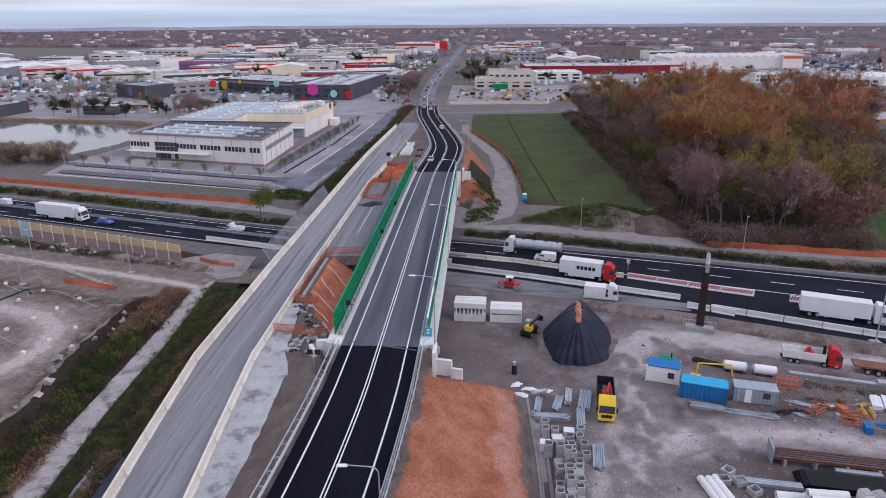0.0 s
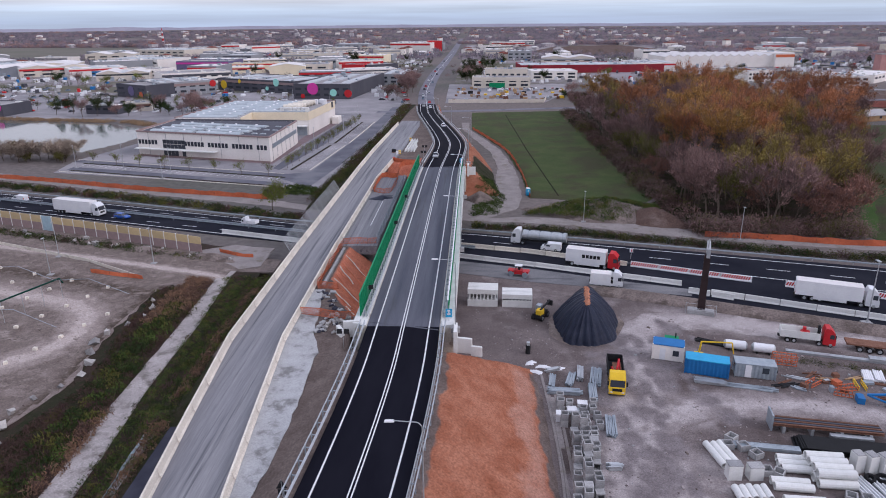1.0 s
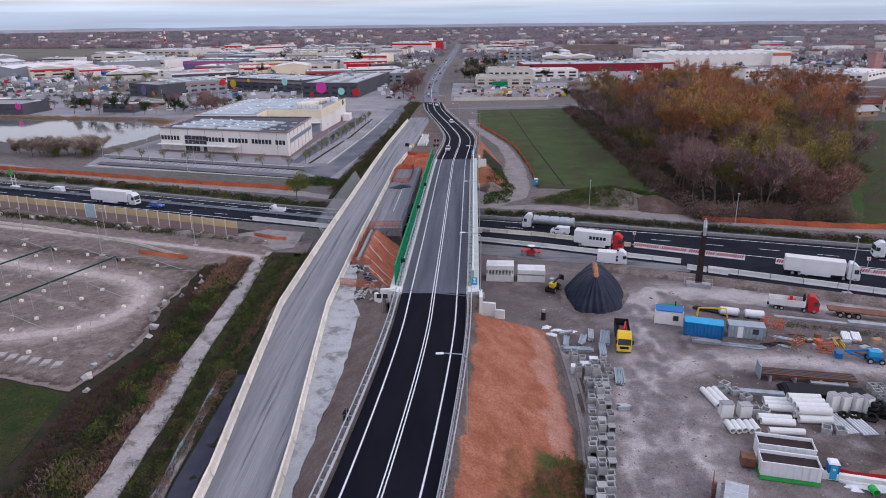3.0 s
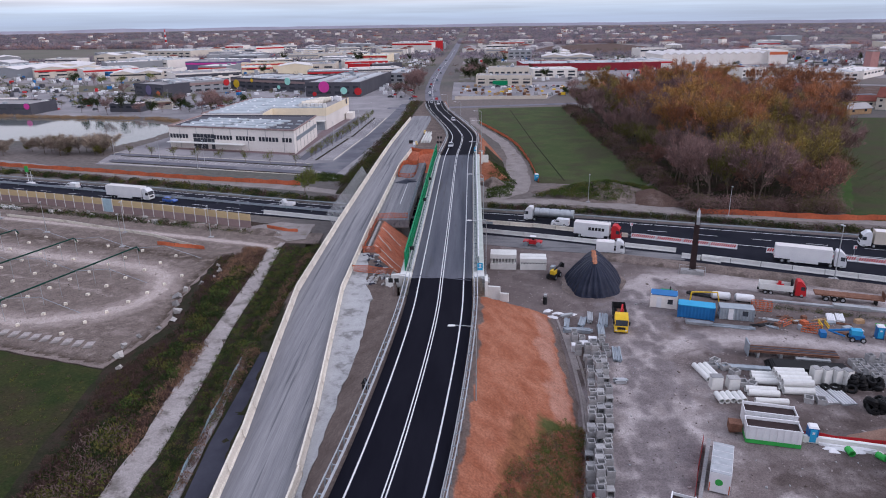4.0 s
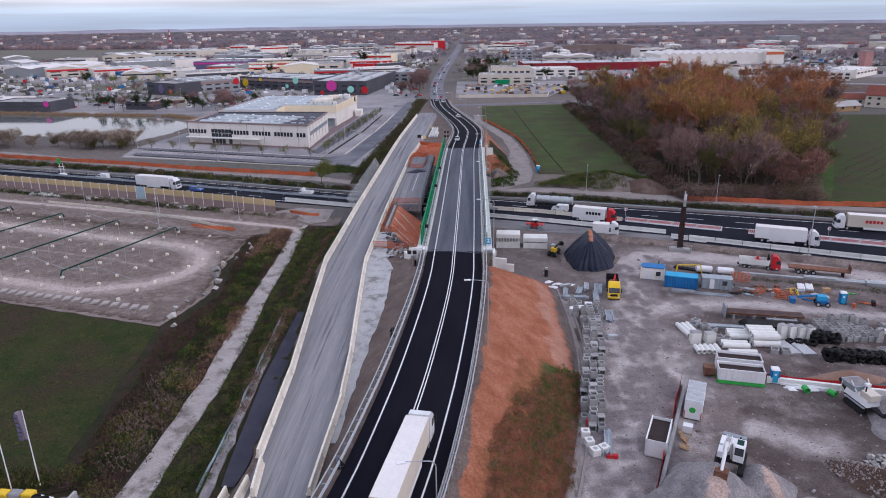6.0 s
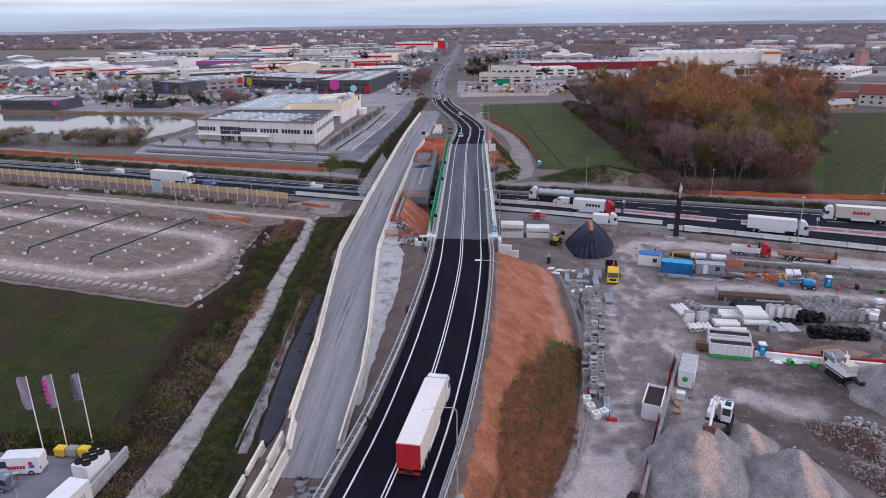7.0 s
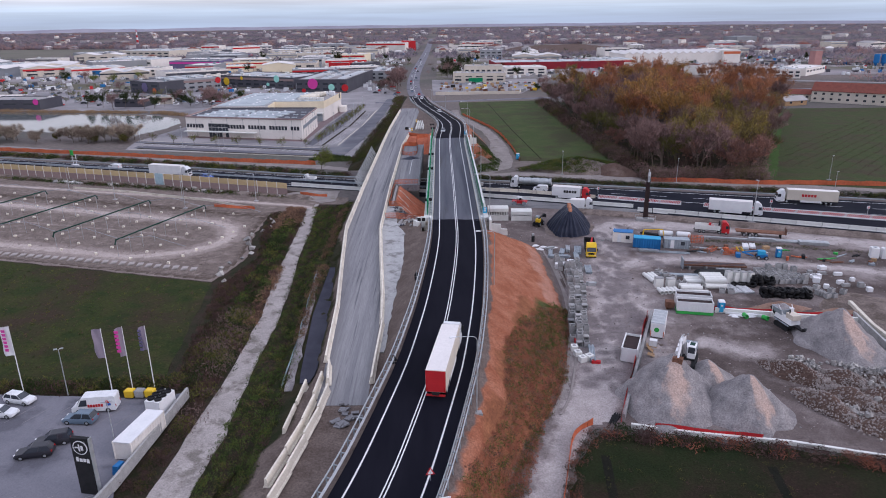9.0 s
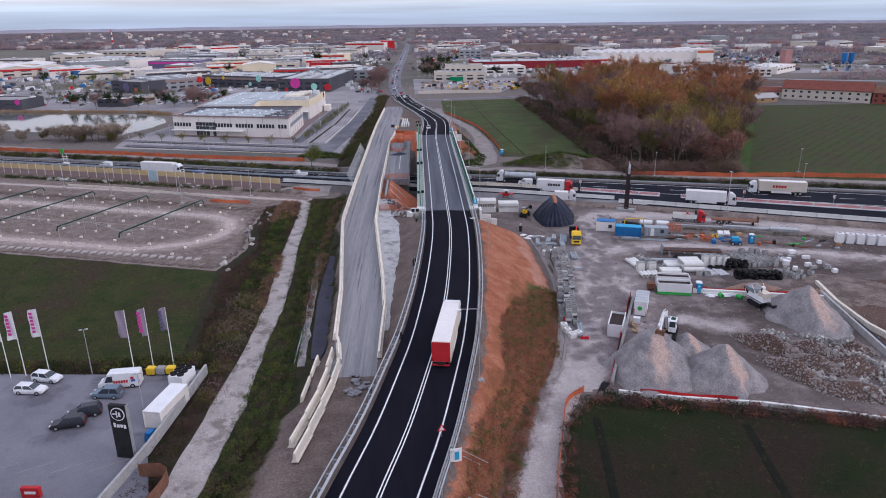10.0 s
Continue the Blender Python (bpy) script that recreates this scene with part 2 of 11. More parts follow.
M = {
    # earth tints lean to mauve-grey, with far haze mixed in
    "plain": mat("plain_earth", (0.125, 0.108, 0.108), (0.1, 0.1, 0.085), 0.012, 0.5, 0.95, 0.2, c3=(0.16, 0.135, 0.125), c3_scale=0.004, c3_at=0.5),
    "headland": mat("bright_green_headland", (0.04, 0.078, 0.018), (0.055, 0.095, 0.025), 0.2, 4.0, 0.95, 0.5, grain=0.3),
    "grass": mat("meadow_grass", (0.046, 0.068, 0.023), (0.07, 0.087, 0.032), 0.1, 4.0, 0.95, 0.5, c3=(0.055, 0.055, 0.028), c3_scale=0.06, c3_at=0.53, grain=0.3),
    "lawn": mat("rough_pasture", (0.021, 0.034, 0.009), (0.043, 0.046, 0.015), 0.2, 2.5, 0.95, 0.8, c3=(0.042, 0.03, 0.02), c3_scale=0.09, c3_at=0.55, c3_soft=0.1, grain=0.4),
    "dark_field": mat("dark_damp_field", (0.012, 0.019, 0.007), (0.02, 0.025, 0.009), 0.12, 4.0, 0.95, 0.6, c3=(0.026, 0.018, 0.013), c3_scale=0.06, c3_at=0.53, c3_soft=0.1, grain=0.4),
    "ditch": mat("dark_wet_ditch", (0.009, 0.01, 0.007), (0.014, 0.014, 0.01), 0.5, 4.0, 0.95, 0.5),
    "dark_earth": mat("dark_brown_earth", (0.085, 0.055, 0.045), (0.12, 0.08, 0.066), 0.15, 3.0, 0.95, 0.8, c3=(0.15, 0.11, 0.095), c3_scale=0.1, c3_at=0.58, grain=0.35),
    "weeds": mat("weedy_bank", (0.02, 0.024, 0.01), (0.036, 0.029, 0.02), 0.3, 5.0, 0.95, 0.8, c3=(0.046, 0.03, 0.025), c3_scale=0.12, c3_at=0.54, grain=0.4),
    "yard": layered("yard_gravel", ((0.125, 0.1, 0.096), (0.185, 0.153, 0.147), 0.12), (("damp", (0.075, 0.058, 0.054), (0.115, 0.092, 0.086), 0.25, 0.8, 0.09), ("wear", (0.2, 0.169, 0.163), (0.28, 0.243, 0.237), 0.2, 0.9, 0.1), ("rut", (0.13, 0.105, 0.1), (0.17, 0.141, 0.135), 0.3, 0.5, 0.3), ("pale", (0.34, 0.3, 0.292), (0.43, 0.385, 0.375), 0.25, 0.9, 0.28), ("pool", (0.155, 0.132, 0.133), (0.215, 0.187, 0.188), 0.5, 0.3, 0.7))),
    "yard_worn": mat("worn_pale_gravel", (0.25, 0.212, 0.204), (0.37, 0.322, 0.312), 0.35, 7.0, 0.95, 0.4, grain=0.34),
    "lot": layered("gravel_lot", ((0.17, 0.135, 0.12), (0.25, 0.205, 0.185), 0.25), (("weed", (0.06, 0.046, 0.036), (0.1, 0.075, 0.06), 0.4, 0.75, 0.35), ("wear", (0.27, 0.222, 0.2), (0.34, 0.285, 0.26), 0.4, 0.7, 0.35), ("pale", (0.4, 0.335, 0.305), (0.45, 0.385, 0.355), 0.5, 0.6, 0.5)), fine=5.0, grain=0.42),
    "bank": layered("embankment_earth", ((0.11, 0.084, 0.074), (0.17, 0.134, 0.118), 0.3), (("red", (0.25, 0.088, 0.047), (0.36, 0.155, 0.095), 0.3, 0.6, 0.4), ("pink", (0.31, 0.15, 0.105), (0.4, 0.215, 0.158), 0.4, 0.7, 0.35), ("rust", (0.18, 0.072, 0.038), (0.28, 0.118, 0.06), 0.5, 0.7, 0.35), ("moss", (0.05, 0.062, 0.018), (0.085, 0.085, 0.03), 0.5, 0.7, 0.3), ("weed", (0.02, 0.026, 0.01), (0.04, 0.033, 0.02), 0.3, 0.5, 0.4), ("sheet", (0.6, 0.22, 0.13), (0.46, 0.15, 0.09), 0.5, 0.25, 0.6)), fine=3.6, bump=0.9, grain=0.36),
    # the crest tints stand for warm side light, painted on the gravel
    "crest": layered("grey_gravel_with_run_out", ((0.2, 0.187, 0.193), (0.31, 0.287, 0.287), 0.5), (("crest", (0.46, 0.34, 0.29), (0.4, 0.315, 0.28), 0.5, 0.6, 0.45),), fine=4.5, bump=1.0, grain=0.36),
    "sand": mat("reddish_brown_sand", (0.22, 0.14, 0.108), (0.29, 0.19, 0.15), 0.4, 5.0, 0.95, 0.8),
    "black_pipe": mat("black_plastic_pipe", (0.005, 0.005, 0.006), (0.009, 0.009, 0.01), 1.0, 6.0, 0.6, 0.1, spec=0.2),
    "roof_vault": mat("pale_vaulted_roofing", (0.36, 0.4, 0.43), (0.44, 0.48, 0.5), 0.2, 3.0, 0.6, 0.05, c3=(0.28, 0.31, 0.33), c3_scale=0.15, c3_at=0.6),
    "parking_lane": mat("dark_parking_lane", (0.1, 0.1, 0.122), (0.14, 0.139, 0.16), 0.1, 5.0, 0.9, 0.1, c3=(0.17, 0.168, 0.185), c3_scale=0.06, c3_at=0.57),
    "paving": mat("pale_grey_paving", (0.25, 0.245, 0.26), (0.31, 0.3, 0.315), 0.2, 5.0, 0.9, 0.1, c3=(0.2, 0.19, 0.19), c3_scale=0.2, c3_at=0.57),
    "mauve_paving": mat("mauve_brick_apron", (0.17, 0.125, 0.13), (0.21, 0.155, 0.16), 0.4, 6.0, 0.9, 0.1),
    "dark_red": mat("dark_red_cladding", (0.26, 0.03, 0.042), (0.21, 0.025, 0.035), 0.1, 2.0, 0.7, 0.05),
    "asphalt_works": mat("dusty_works_asphalt", (0.15, 0.148, 0.155), (0.21, 0.206, 0.21), 0.25, 7.0, 0.9, 0.15, c3=(0.1, 0.1, 0.108), c3_scale=0.2, c3_at=0.56, c3_soft=0.08, stretch=(0.4, 1.4, 1)),
    "far_field": mat("far_dull_field", (0.13, 0.125, 0.1), (0.16, 0.145, 0.125), 0.01, 0.5, 1.0, 0.1),
    "track_pale": mat("pale_dusty_track", (0.4, 0.36, 0.345), (0.3, 0.27, 0.257), 0.2, 5.0, 0.95, 0.3, c3=(0.19, 0.17, 0.155), c3_scale=0.3, c3_at=0.56, grain=0.3),
    "track": mat("dusty_track", (0.28, 0.25, 0.24), (0.215, 0.19, 0.18), 0.2, 5.0, 0.95, 0.3, c3=(0.17, 0.15, 0.12), c3_scale=0.3, c3_at=0.62),
    "red_earth": mat("red_earth", (0.37, 0.15, 0.085), (0.5, 0.24, 0.15), 0.22, 4.5, 0.95, 0.9, c3=(0.3, 0.15, 0.1), c3_scale=0.2, c3_at=0.54, grain=0.35),
    "dirt": mat("brown_dirt", (0.15, 0.12, 0.108), (0.225, 0.182, 0.162), 0.3, 3.0, 0.95, 0.8, c3=(0.11, 0.088, 0.076), c3_scale=0.25, c3_at=0.54, grain=0.4),
    "asphalt_new": mat("fresh_asphalt", (0.0075, 0.0075, 0.0125), (0.011, 0.011, 0.017), 0.4, 20.0, 0.8, 0.1, spec=0.03, stretch=(1, 0.2, 1)),
    "asphalt_deck": mat("deck_asphalt", (0.075, 0.078, 0.1), (0.125, 0.128, 0.15), 0.4, 8.0, 0.85, 0.1, stretch=(1, 0.05, 1), c3=(0.08, 0.08, 0.088), c3_scale=0.6, c3_at=0.62),
    "asphalt_mw": mat("motorway_asphalt", (0.013, 0.014, 0.021), (0.022, 0.023, 0.031), 0.1, 8.0, 0.85, 0.1, spec=0.03),
    "asphalt_path": mat("dark_path_asphalt", (0.042, 0.042, 0.058), (0.06, 0.06, 0.078), 0.3, 9.0, 0.9, 0.1),
    "asphalt_old": mat("worn_asphalt", (0.19, 0.188, 0.202), (0.275, 0.27, 0.278), 0.5, 9.0, 0.9, 0.15, stretch=(1.5, 0.018, 1), c3=(0.125, 0.125, 0.137), c3_scale=0.8, c3_at=0.6, c3_soft=0.05, grain=0.2),
    "slab_old": mat("old_concrete_slab", (0.43, 0.43, 0.43), (0.34, 0.335, 0.335), 0.4, 6.0, 0.9, 0.2, c3=(0.2, 0.195, 0.19), c3_scale=0.4, c3_at=0.6),
    "asphalt_park": mat("parking_asphalt", (0.15, 0.148, 0.172), (0.2, 0.196, 0.222), 0.1, 6.0, 0.9, 0.1, c3=(0.115, 0.113, 0.132), c3_scale=0.09, c3_at=0.58, c3_soft=0.04, grain=0.16),
    "asphalt_lot": mat("pale_worn_parking", (0.25, 0.235, 0.243), (0.32, 0.302, 0.31), 0.05, 5.0, 0.9, 0.1, c3=(0.18, 0.174, 0.184), c3_scale=0.03, c3_at=0.54, c3_soft=0.1, grain=0.12),
    "town_ground": mat("town_asphalt_and_verges", (0.28, 0.255, 0.264), (0.21, 0.192, 0.198), 0.02, 1.0, 0.95, 0.1, c3=(0.12, 0.112, 0.08), c3_scale=0.012, c3_at=0.5, c3_soft=0.04),
    "wall_cream": mat("cream_wall_panels", (0.78, 0.68, 0.5), (0.7, 0.61, 0.45), 0.1, 2.0, 0.8, 0.05),
    "steel_dark": mat("dark_brown_steel", (0.03, 0.02, 0.02), (0.045, 0.03, 0.03), 1.0, 8.0, 0.6, 0.1),
    "paint": mat("white_road_paint", (0.7, 0.7, 0.7), (0.6, 0.6, 0.6), 1.0, 10.0, 0.7, 0.05),
    "paint_yellow": mat("yellow_road_paint", (0.6, 0.45, 0.08), (0.5, 0.38, 0.08), 1.0, 10.0, 0.7, 0.05),
    "concrete": mat("pale_concrete", (0.72, 0.67, 0.58), (0.62, 0.57, 0.49), 0.6, 6.0, 0.85, 0.15, vary=0.1, c3=(0.42, 0.37, 0.31), c3_scale=0.5, c3_at=0.62),
    "concrete_white": mat("white_concrete", (0.7, 0.7, 0.68), (0.6, 0.6, 0.58), 0.5, 5.0, 0.8, 0.1, vary=0.06),
    "concrete_grey": mat("grey_concrete", (0.36, 0.36, 0.365), (0.28, 0.28, 0.285), 0.8, 7.0, 0.88, 0.2, vary=0.18),
    "rubble": mat("broken_concrete", (0.4, 0.39, 0.385), (0.3, 0.29, 0.285), 0.8, 5.0, 0.9, 0.3, vary=0.32),
    "galv": mat("galvanised_steel", (0.5, 0.52, 0.54), (0.4, 0.42, 0.44), 1.5, 12.0, 0.45, 0.05, 0.6, vary=0.08),
    "galv_dull": mat("dull_galvanised_steel", (0.36, 0.4, 0.44), (0.28, 0.32, 0.36), 1.0, 9.0, 0.55, 0.05, 0.4, vary=0.15),
    "green": mat("green_screen_panel", (0.01, 0.2, 0.085), (0.014, 0.235, 0.1), 0.4, 5.0, 0.5, 0.02),
    "dark_green": mat("dark_green_steel", (0.008, 0.04, 0.03), (0.012, 0.05, 0.038), 0.6, 5.0, 0.5, 0.02),
    # backdrop tint with atmospheric haze put into the base colour
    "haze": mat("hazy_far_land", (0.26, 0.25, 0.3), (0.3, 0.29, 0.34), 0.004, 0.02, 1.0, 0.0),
    "white": mat("white_enamel", (0.75, 0.75, 0.76), (0.68, 0.68, 0.7), 0.5, 4.0, 0.45, 0.02, vary=0.05),
    "cream": mat("cream_render", (0.62, 0.56, 0.48), (0.54, 0.49, 0.42), 0.2, 4.0, 0.85, 0.1),
    "orange_net": mat("orange_safety_net", (0.56, 0.15, 0.07), (0.44, 0.12, 0.06), 1.2, 14.0, 0.7, 0.3, vary=0.12),
    "red_paint": mat("red_enamel", (0.5, 0.03, 0.035), (0.42, 0.025, 0.03), 0.6, 5.0, 0.4, 0.02),
    "yellow": mat("yellow_enamel", (0.75, 0.5, 0.03), (0.66, 0.43, 0.03), 0.6, 5.0, 0.4, 0.02),
    "blue": mat("blue_enamel", (0.03, 0.16, 0.4), (0.025, 0.13, 0.33), 0.6, 5.0, 0.45, 0.02, vary=0.1),
    "sky_blue": mat("light_blue_enamel", (0.05, 0.35, 0.6), (0.045, 0.3, 0.52), 0.6, 5.0, 0.45, 0.02),
    "bright_green": mat("bright_green_enamel", (0.06, 0.4, 0.08), (0.05, 0.33, 0.07), 0.6, 5.0, 0.45, 0.02),
    "dark": mat("dark_rubber", (0.02, 0.02, 0.022), (0.03, 0.03, 0.032), 1.0, 8.0, 0.75, 0.1),
    "black_sheet": mat("black_plastic_sheet", (0.016, 0.019, 0.034), (0.03, 0.035, 0.055), 0.5, 3.0, 0.45, 0.5),
    "rust": mat("rusty_steel", (0.13, 0.065, 0.045), (0.19, 0.1, 0.07), 1.0, 8.0, 0.8, 0.2, vary=0.2),
    "timber": mat("bare_timber", (0.4, 0.27, 0.16), (0.32, 0.21, 0.12), 1.0, 6.0, 0.8, 0.2, vary=0.15),
    "tan_panel": mat("tan_noise_panel", (0.52, 0.4, 0.23), (0.46, 0.36, 0.2), 0.8, 6.0, 0.8, 0.1, vary=0.12),
    "mauve_panel": mat("mauve_noise_panel", (0.3, 0.22, 0.21), (0.25, 0.185, 0.18), 0.8, 6.0, 0.8, 0.1, vary=0.1),
    "glass": glass("dark_window_glass", (0.03, 0.035, 0.045)),
    "glass_pale": glass("pale_blue_glass", (0.3, 0.4, 0.45)),
    "water": mat("pond_water", (0.1, 0.115, 0.11), (0.13, 0.14, 0.135), 0.05, 0.6, 0.06, 0.04, spec=0.8),
    "reeds": mat("dry_reeds", (0.22, 0.15, 0.09), (0.3, 0.21, 0.13), 0.5, 5.0, 0.95, 0.5),
    "gravel_pile": mat("grey_gravel", (0.23, 0.215, 0.222), (0.33, 0.305, 0.305), 0.5, 5.0, 0.95, 1.0, c3=(0.19, 0.172, 0.176), c3_scale=0.4, c3_at=0.56, grain=0.33),
    "bark": mat("tree_bark", (0.09, 0.07, 0.055), (0.14, 0.11, 0.09), 1.0, 8.0, 0.95, 0.4),
    "roof_grey": mat("grey_roofing", (0.38, 0.362, 0.362), (0.28, 0.268, 0.268), 0.06, 2.0, 0.85, 0.1, vary=0.1),
    "roof_white": mat("pale_roofing", (0.7, 0.67, 0.66), (0.6, 0.575, 0.57), 0.06, 2.0, 0.8, 0.1, vary=0.1),
    "pink_render": mat("faded_pink_render", (0.46, 0.25, 0.235), (0.4, 0.215, 0.2), 0.3, 5.0, 0.9, 0.1),
    "row_field": mat("stubbly_row_field", (0.04, 0.058, 0.02), (0.06, 0.07, 0.028), 0.3, 3.0, 0.95, 0.6, c3=(0.06, 0.05, 0.032), c3_scale=0.07, c3_at=0.55, c3_soft=0.1, grain=0.4),
    "stones_brown": mat("dusty_brown_stones", (0.3, 0.26, 0.245), (0.42, 0.375, 0.36), 1.0, 6.0, 0.95, 0.2, vary=0.3),
    # wall colour greyed to carry the haze of distance
    "far_wall": mat("hazy_house_wall", (0.48, 0.45, 0.47), (0.4, 0.375, 0.4), 0.05, 1.0, 0.9, 0.0, vary=0.15),
    "roof_tile": mat("clay_roof_tiles", (0.2, 0.07, 0.055), (0.155, 0.058, 0.047), 0.4, 6.0, 0.9, 0.3, vary=0.2),
    "wall_white": mat("white_wall_panels", (0.78, 0.74, 0.7), (0.7, 0.66, 0.62), 0.08, 2.0, 0.8, 0.05, vary=0.1),
    "wall_grey": mat("grey_wall_panels", (0.3, 0.31, 0.33), (0.26, 0.27, 0.29), 0.08, 2.0, 0.8, 0.05, vary=0.1),
    "wall_dark": mat("dark_wall_panels", (0.07, 0.07, 0.085), (0.09, 0.09, 0.105), 0.08, 2.0, 0.75, 0.05),
    "wall_violet": mat("violet_wall_panels", (0.13, 0.11, 0.2), (0.15, 0.13, 0.23), 0.08, 2.0, 0.75, 0.05),
    "brick": mat("red_brick", (0.3, 0.09, 0.07), (0.25, 0.08, 0.06), 0.3, 6.0, 0.9, 0.2, vary=0.1),
    "magenta": mat("magenta_panel", (0.6, 0.06, 0.32), (0.55, 0.06, 0.3), 0.5, 5.0, 0.5, 0.02),
    "mint": mat("mint_panel", (0.35, 0.7, 0.6), (0.32, 0.65, 0.56), 0.5, 5.0, 0.5, 0.02),
    "far_wood": mat("distant_woodland", (0.09, 0.065, 0.05), (0.13, 0.085, 0.06), 0.05, 0.6, 1.0, 0.3, vary=0.2),
}


# ---- mesh helpers ----
class Mesh:
    """Gathers corners and faces of one part."""

    def __init__(self):
        self.v, self.f, self.k = [], [], []

    def add(self, verts, faces, k=0):
        n = len(self.v)
        self.v += [tuple(p) for p in verts]
        self.f += [tuple(n + i for i in f) for f in faces]
        self.k += [k] * len(faces)
        return self

    def box(self, x, y, z, sx, sy, sz, rz=0.0, k=0, top=1.0):
        """A box standing on z, its top drawn in by the factor top."""
        c, s = math.cos(radians(rz)), math.sin(radians(rz))
        pts = []
        for h, f in ((0, 1.0), (sz, top)):
            for a, b in ((-1, -1), (1, -1), (1, 1), (-1, 1)):
                u, w = a * sx / 2 * f, b * sy / 2 * f
                pts.append((x + u * c - w * s, y + u * s + w * c, z + h))
        return self.add(pts, [(3, 2, 1, 0), (4, 5, 6, 7), (0, 1, 5, 4), (1, 2, 6, 5), (2, 3, 7, 6), (3, 0, 4, 7)], k)

    def tube(self, p0, p1, r0, r1=None, n=8, k=0, caps=True):
        r1 = r0 if r1 is None else r1
        a, b = Vector(p0), Vector(p1)
        d = (b - a).normalized()
        u = d.orthogonal().normalized()
        w = d.cross(u)
        pts = []
        for c, r in ((a, r0), (b, r1)):
            for i in range(n):
                q = 2 * math.pi * i / n
                pts.append(c + u * (r * math.cos(q)) + w * (r * math.sin(q)))
        faces = [(i, (i + 1) % n, n + (i + 1) % n, n + i) for i in range(n)]
        if caps:
            faces += [tuple(range(n - 1, -1, -1)), tuple(range(n, 2 * n))]
        return self.add(pts, faces, k)

    def pipe(self, p0, p1, r, wall, n=12, k=0):
        """A hollow pipe."""
        a, b = Vector(p0), Vector(p1)
        d = (b - a).normalized()
        u = d.orthogonal().normalized()
        w = d.cross(u)
        pts = []
        for c, q in ((a, r), (b, r), (b, r - wall), (a, r - wall)):
            for i in range(n):
                g = 2 * math.pi * i / n
                pts.append(c + u * (q * math.cos(g)) + w * (q * math.sin(g)))
        faces = []
        for ring in range(4):
            o, e = ring * n, ((ring + 1) % 4) * n
            faces += [(o + i, o + (i + 1) % n, e + (i + 1) % n, e + i) for i in range(n)]
        return self.add(pts, faces, k)

    def prism(self, poly, z0, z1, k=0, side=None):
        """A flat-topped sheet or block over a ring of (x, y)."""
        n = len(poly)
        area = sum(poly[i][0] * poly[(i + 1) % n][1] - poly[(i + 1) % n][0] * poly[i][1] for i in range(n))
        if area < 0:
            poly = poly[::-1]
        pts = [(x, y, z0) for x, y in poly] + [(x, y, z1) for x, y in poly]
        self.add(pts, [tuple(range(n, 2 * n))], k)
        self.add(pts, [(i, (i + 1) % n, n + (i + 1) % n, n + i) for i in range(n)], k if side is None else side)
        return self

    def sweep(self, path, profile, closed=True, k=0, caps=True):
        """A profile of (offset to the left, height) drawn along a path of points."""
        n, m = len(path), len(profile)
        pts = []
        for i, p in enumerate(path):
            a, b = Vector(path[max(i - 1, 0)]), Vector(path[min(i + 1, n - 1)])
            d = (b - a)
            d.z = 0
            d.normalize()
            left = Vector((-d.y, d.x, 0))
            for o, h in profile:
                pts.append(Vector(p) + left * o + Vector((0, 0, h)))
        faces = []
        for i in range(n - 1):
            for j in range(m if closed else m - 1):
                a, b = i * m + j, i * m + (j + 1) % m
                faces.append((a, a + m, b + m, b))
        if closed and caps:
            faces += [tuple(range(m)), tuple(range(n * m - 1, n * m - m - 1, -1))]
        return self.add(pts, faces, k)

    def make(self, name, mats, parent=None, label="", smooth=False):
        me = bpy.data.meshes.new(name)
        me.from_pydata(self.v, [], self.f)
        for m in (mats if isinstance(mats, (list, tuple)) else [mats]):
            me.materials.append(m)
        if any(self.k):
            me.polygons.foreach_set("material_index", self.k)
        if smooth:
            me.polygons.foreach_set("use_smooth", [True] * len(self.f))
        me.update()
        ob = new(name, me)
        if parent:
            ob.parent = parent
        if label:
            ob["label"] = label
        return ob


def thing(name, label, category, m=None, group="", kind=""):
    """An Empty at the base of a thing with parts."""
    ob = new(name)
    ob.empty_display_size = 0.3
    if m:
        ob.matrix_basis = m
    return tagged(ob, label, category, group, kind)


def curve_through(pts, step=4.0):
    """Points at even steps along a smooth line through pts."""
    ps = [Vector(p) for p in pts]
    out = []
    for i in range(len(ps) - 1):
        p0, p1, p2, p3 = ps[max(i - 1, 0)], ps[i], ps[i + 1], ps[min(i + 2, len(ps) - 1)]
        n = max(1, int((p2 - p1).length / step))
        for j in range(n):
            t = j / n
            out.append(0.5 * ((2 * p1) + (p2 - p0) * t + (2 * p0 - 5 * p1 + 4 * p2 - p3) * t * t + (3 * p1 - p0 - 3 * p2 + p3) * t ** 3))
    out.append(ps[-1])
    return out


def along(pts, step, start=0.0):
    """Places at even steps along a broken line, with the heading in degrees."""
    ps = [Vector(p) for p in pts]
    out, want, done = [], start, 0.0
    for a, b in zip(ps, ps[1:]):
        d = b - a
        while want <= done + d.length:
            f = (want - done) / d.length
            out.append((a + d * f, math.degrees(math.atan2(d.y, d.x)), math.degrees(math.atan2(d.z, math.hypot(d.x, d.y)))))
            want += step
        done += d.length
    return out


def jagged(poly, step=2.5, amount=0.5, seed=1):
    """The ring of a patch of ground with an uneven border."""
    rng = random.Random(seed)
    out, n = [], len(poly)
    for i in range(n):
        a, b = Vector(poly[i]), Vector(poly[(i + 1) % n])
        m = max(1, int((b - a).length / step))
        for j in range(m):
            p = a.lerp(b, j / m)
            out.append((p.x + rng.uniform(-amount, amount), p.y + rng.uniform(-amount, amount)))
    return out


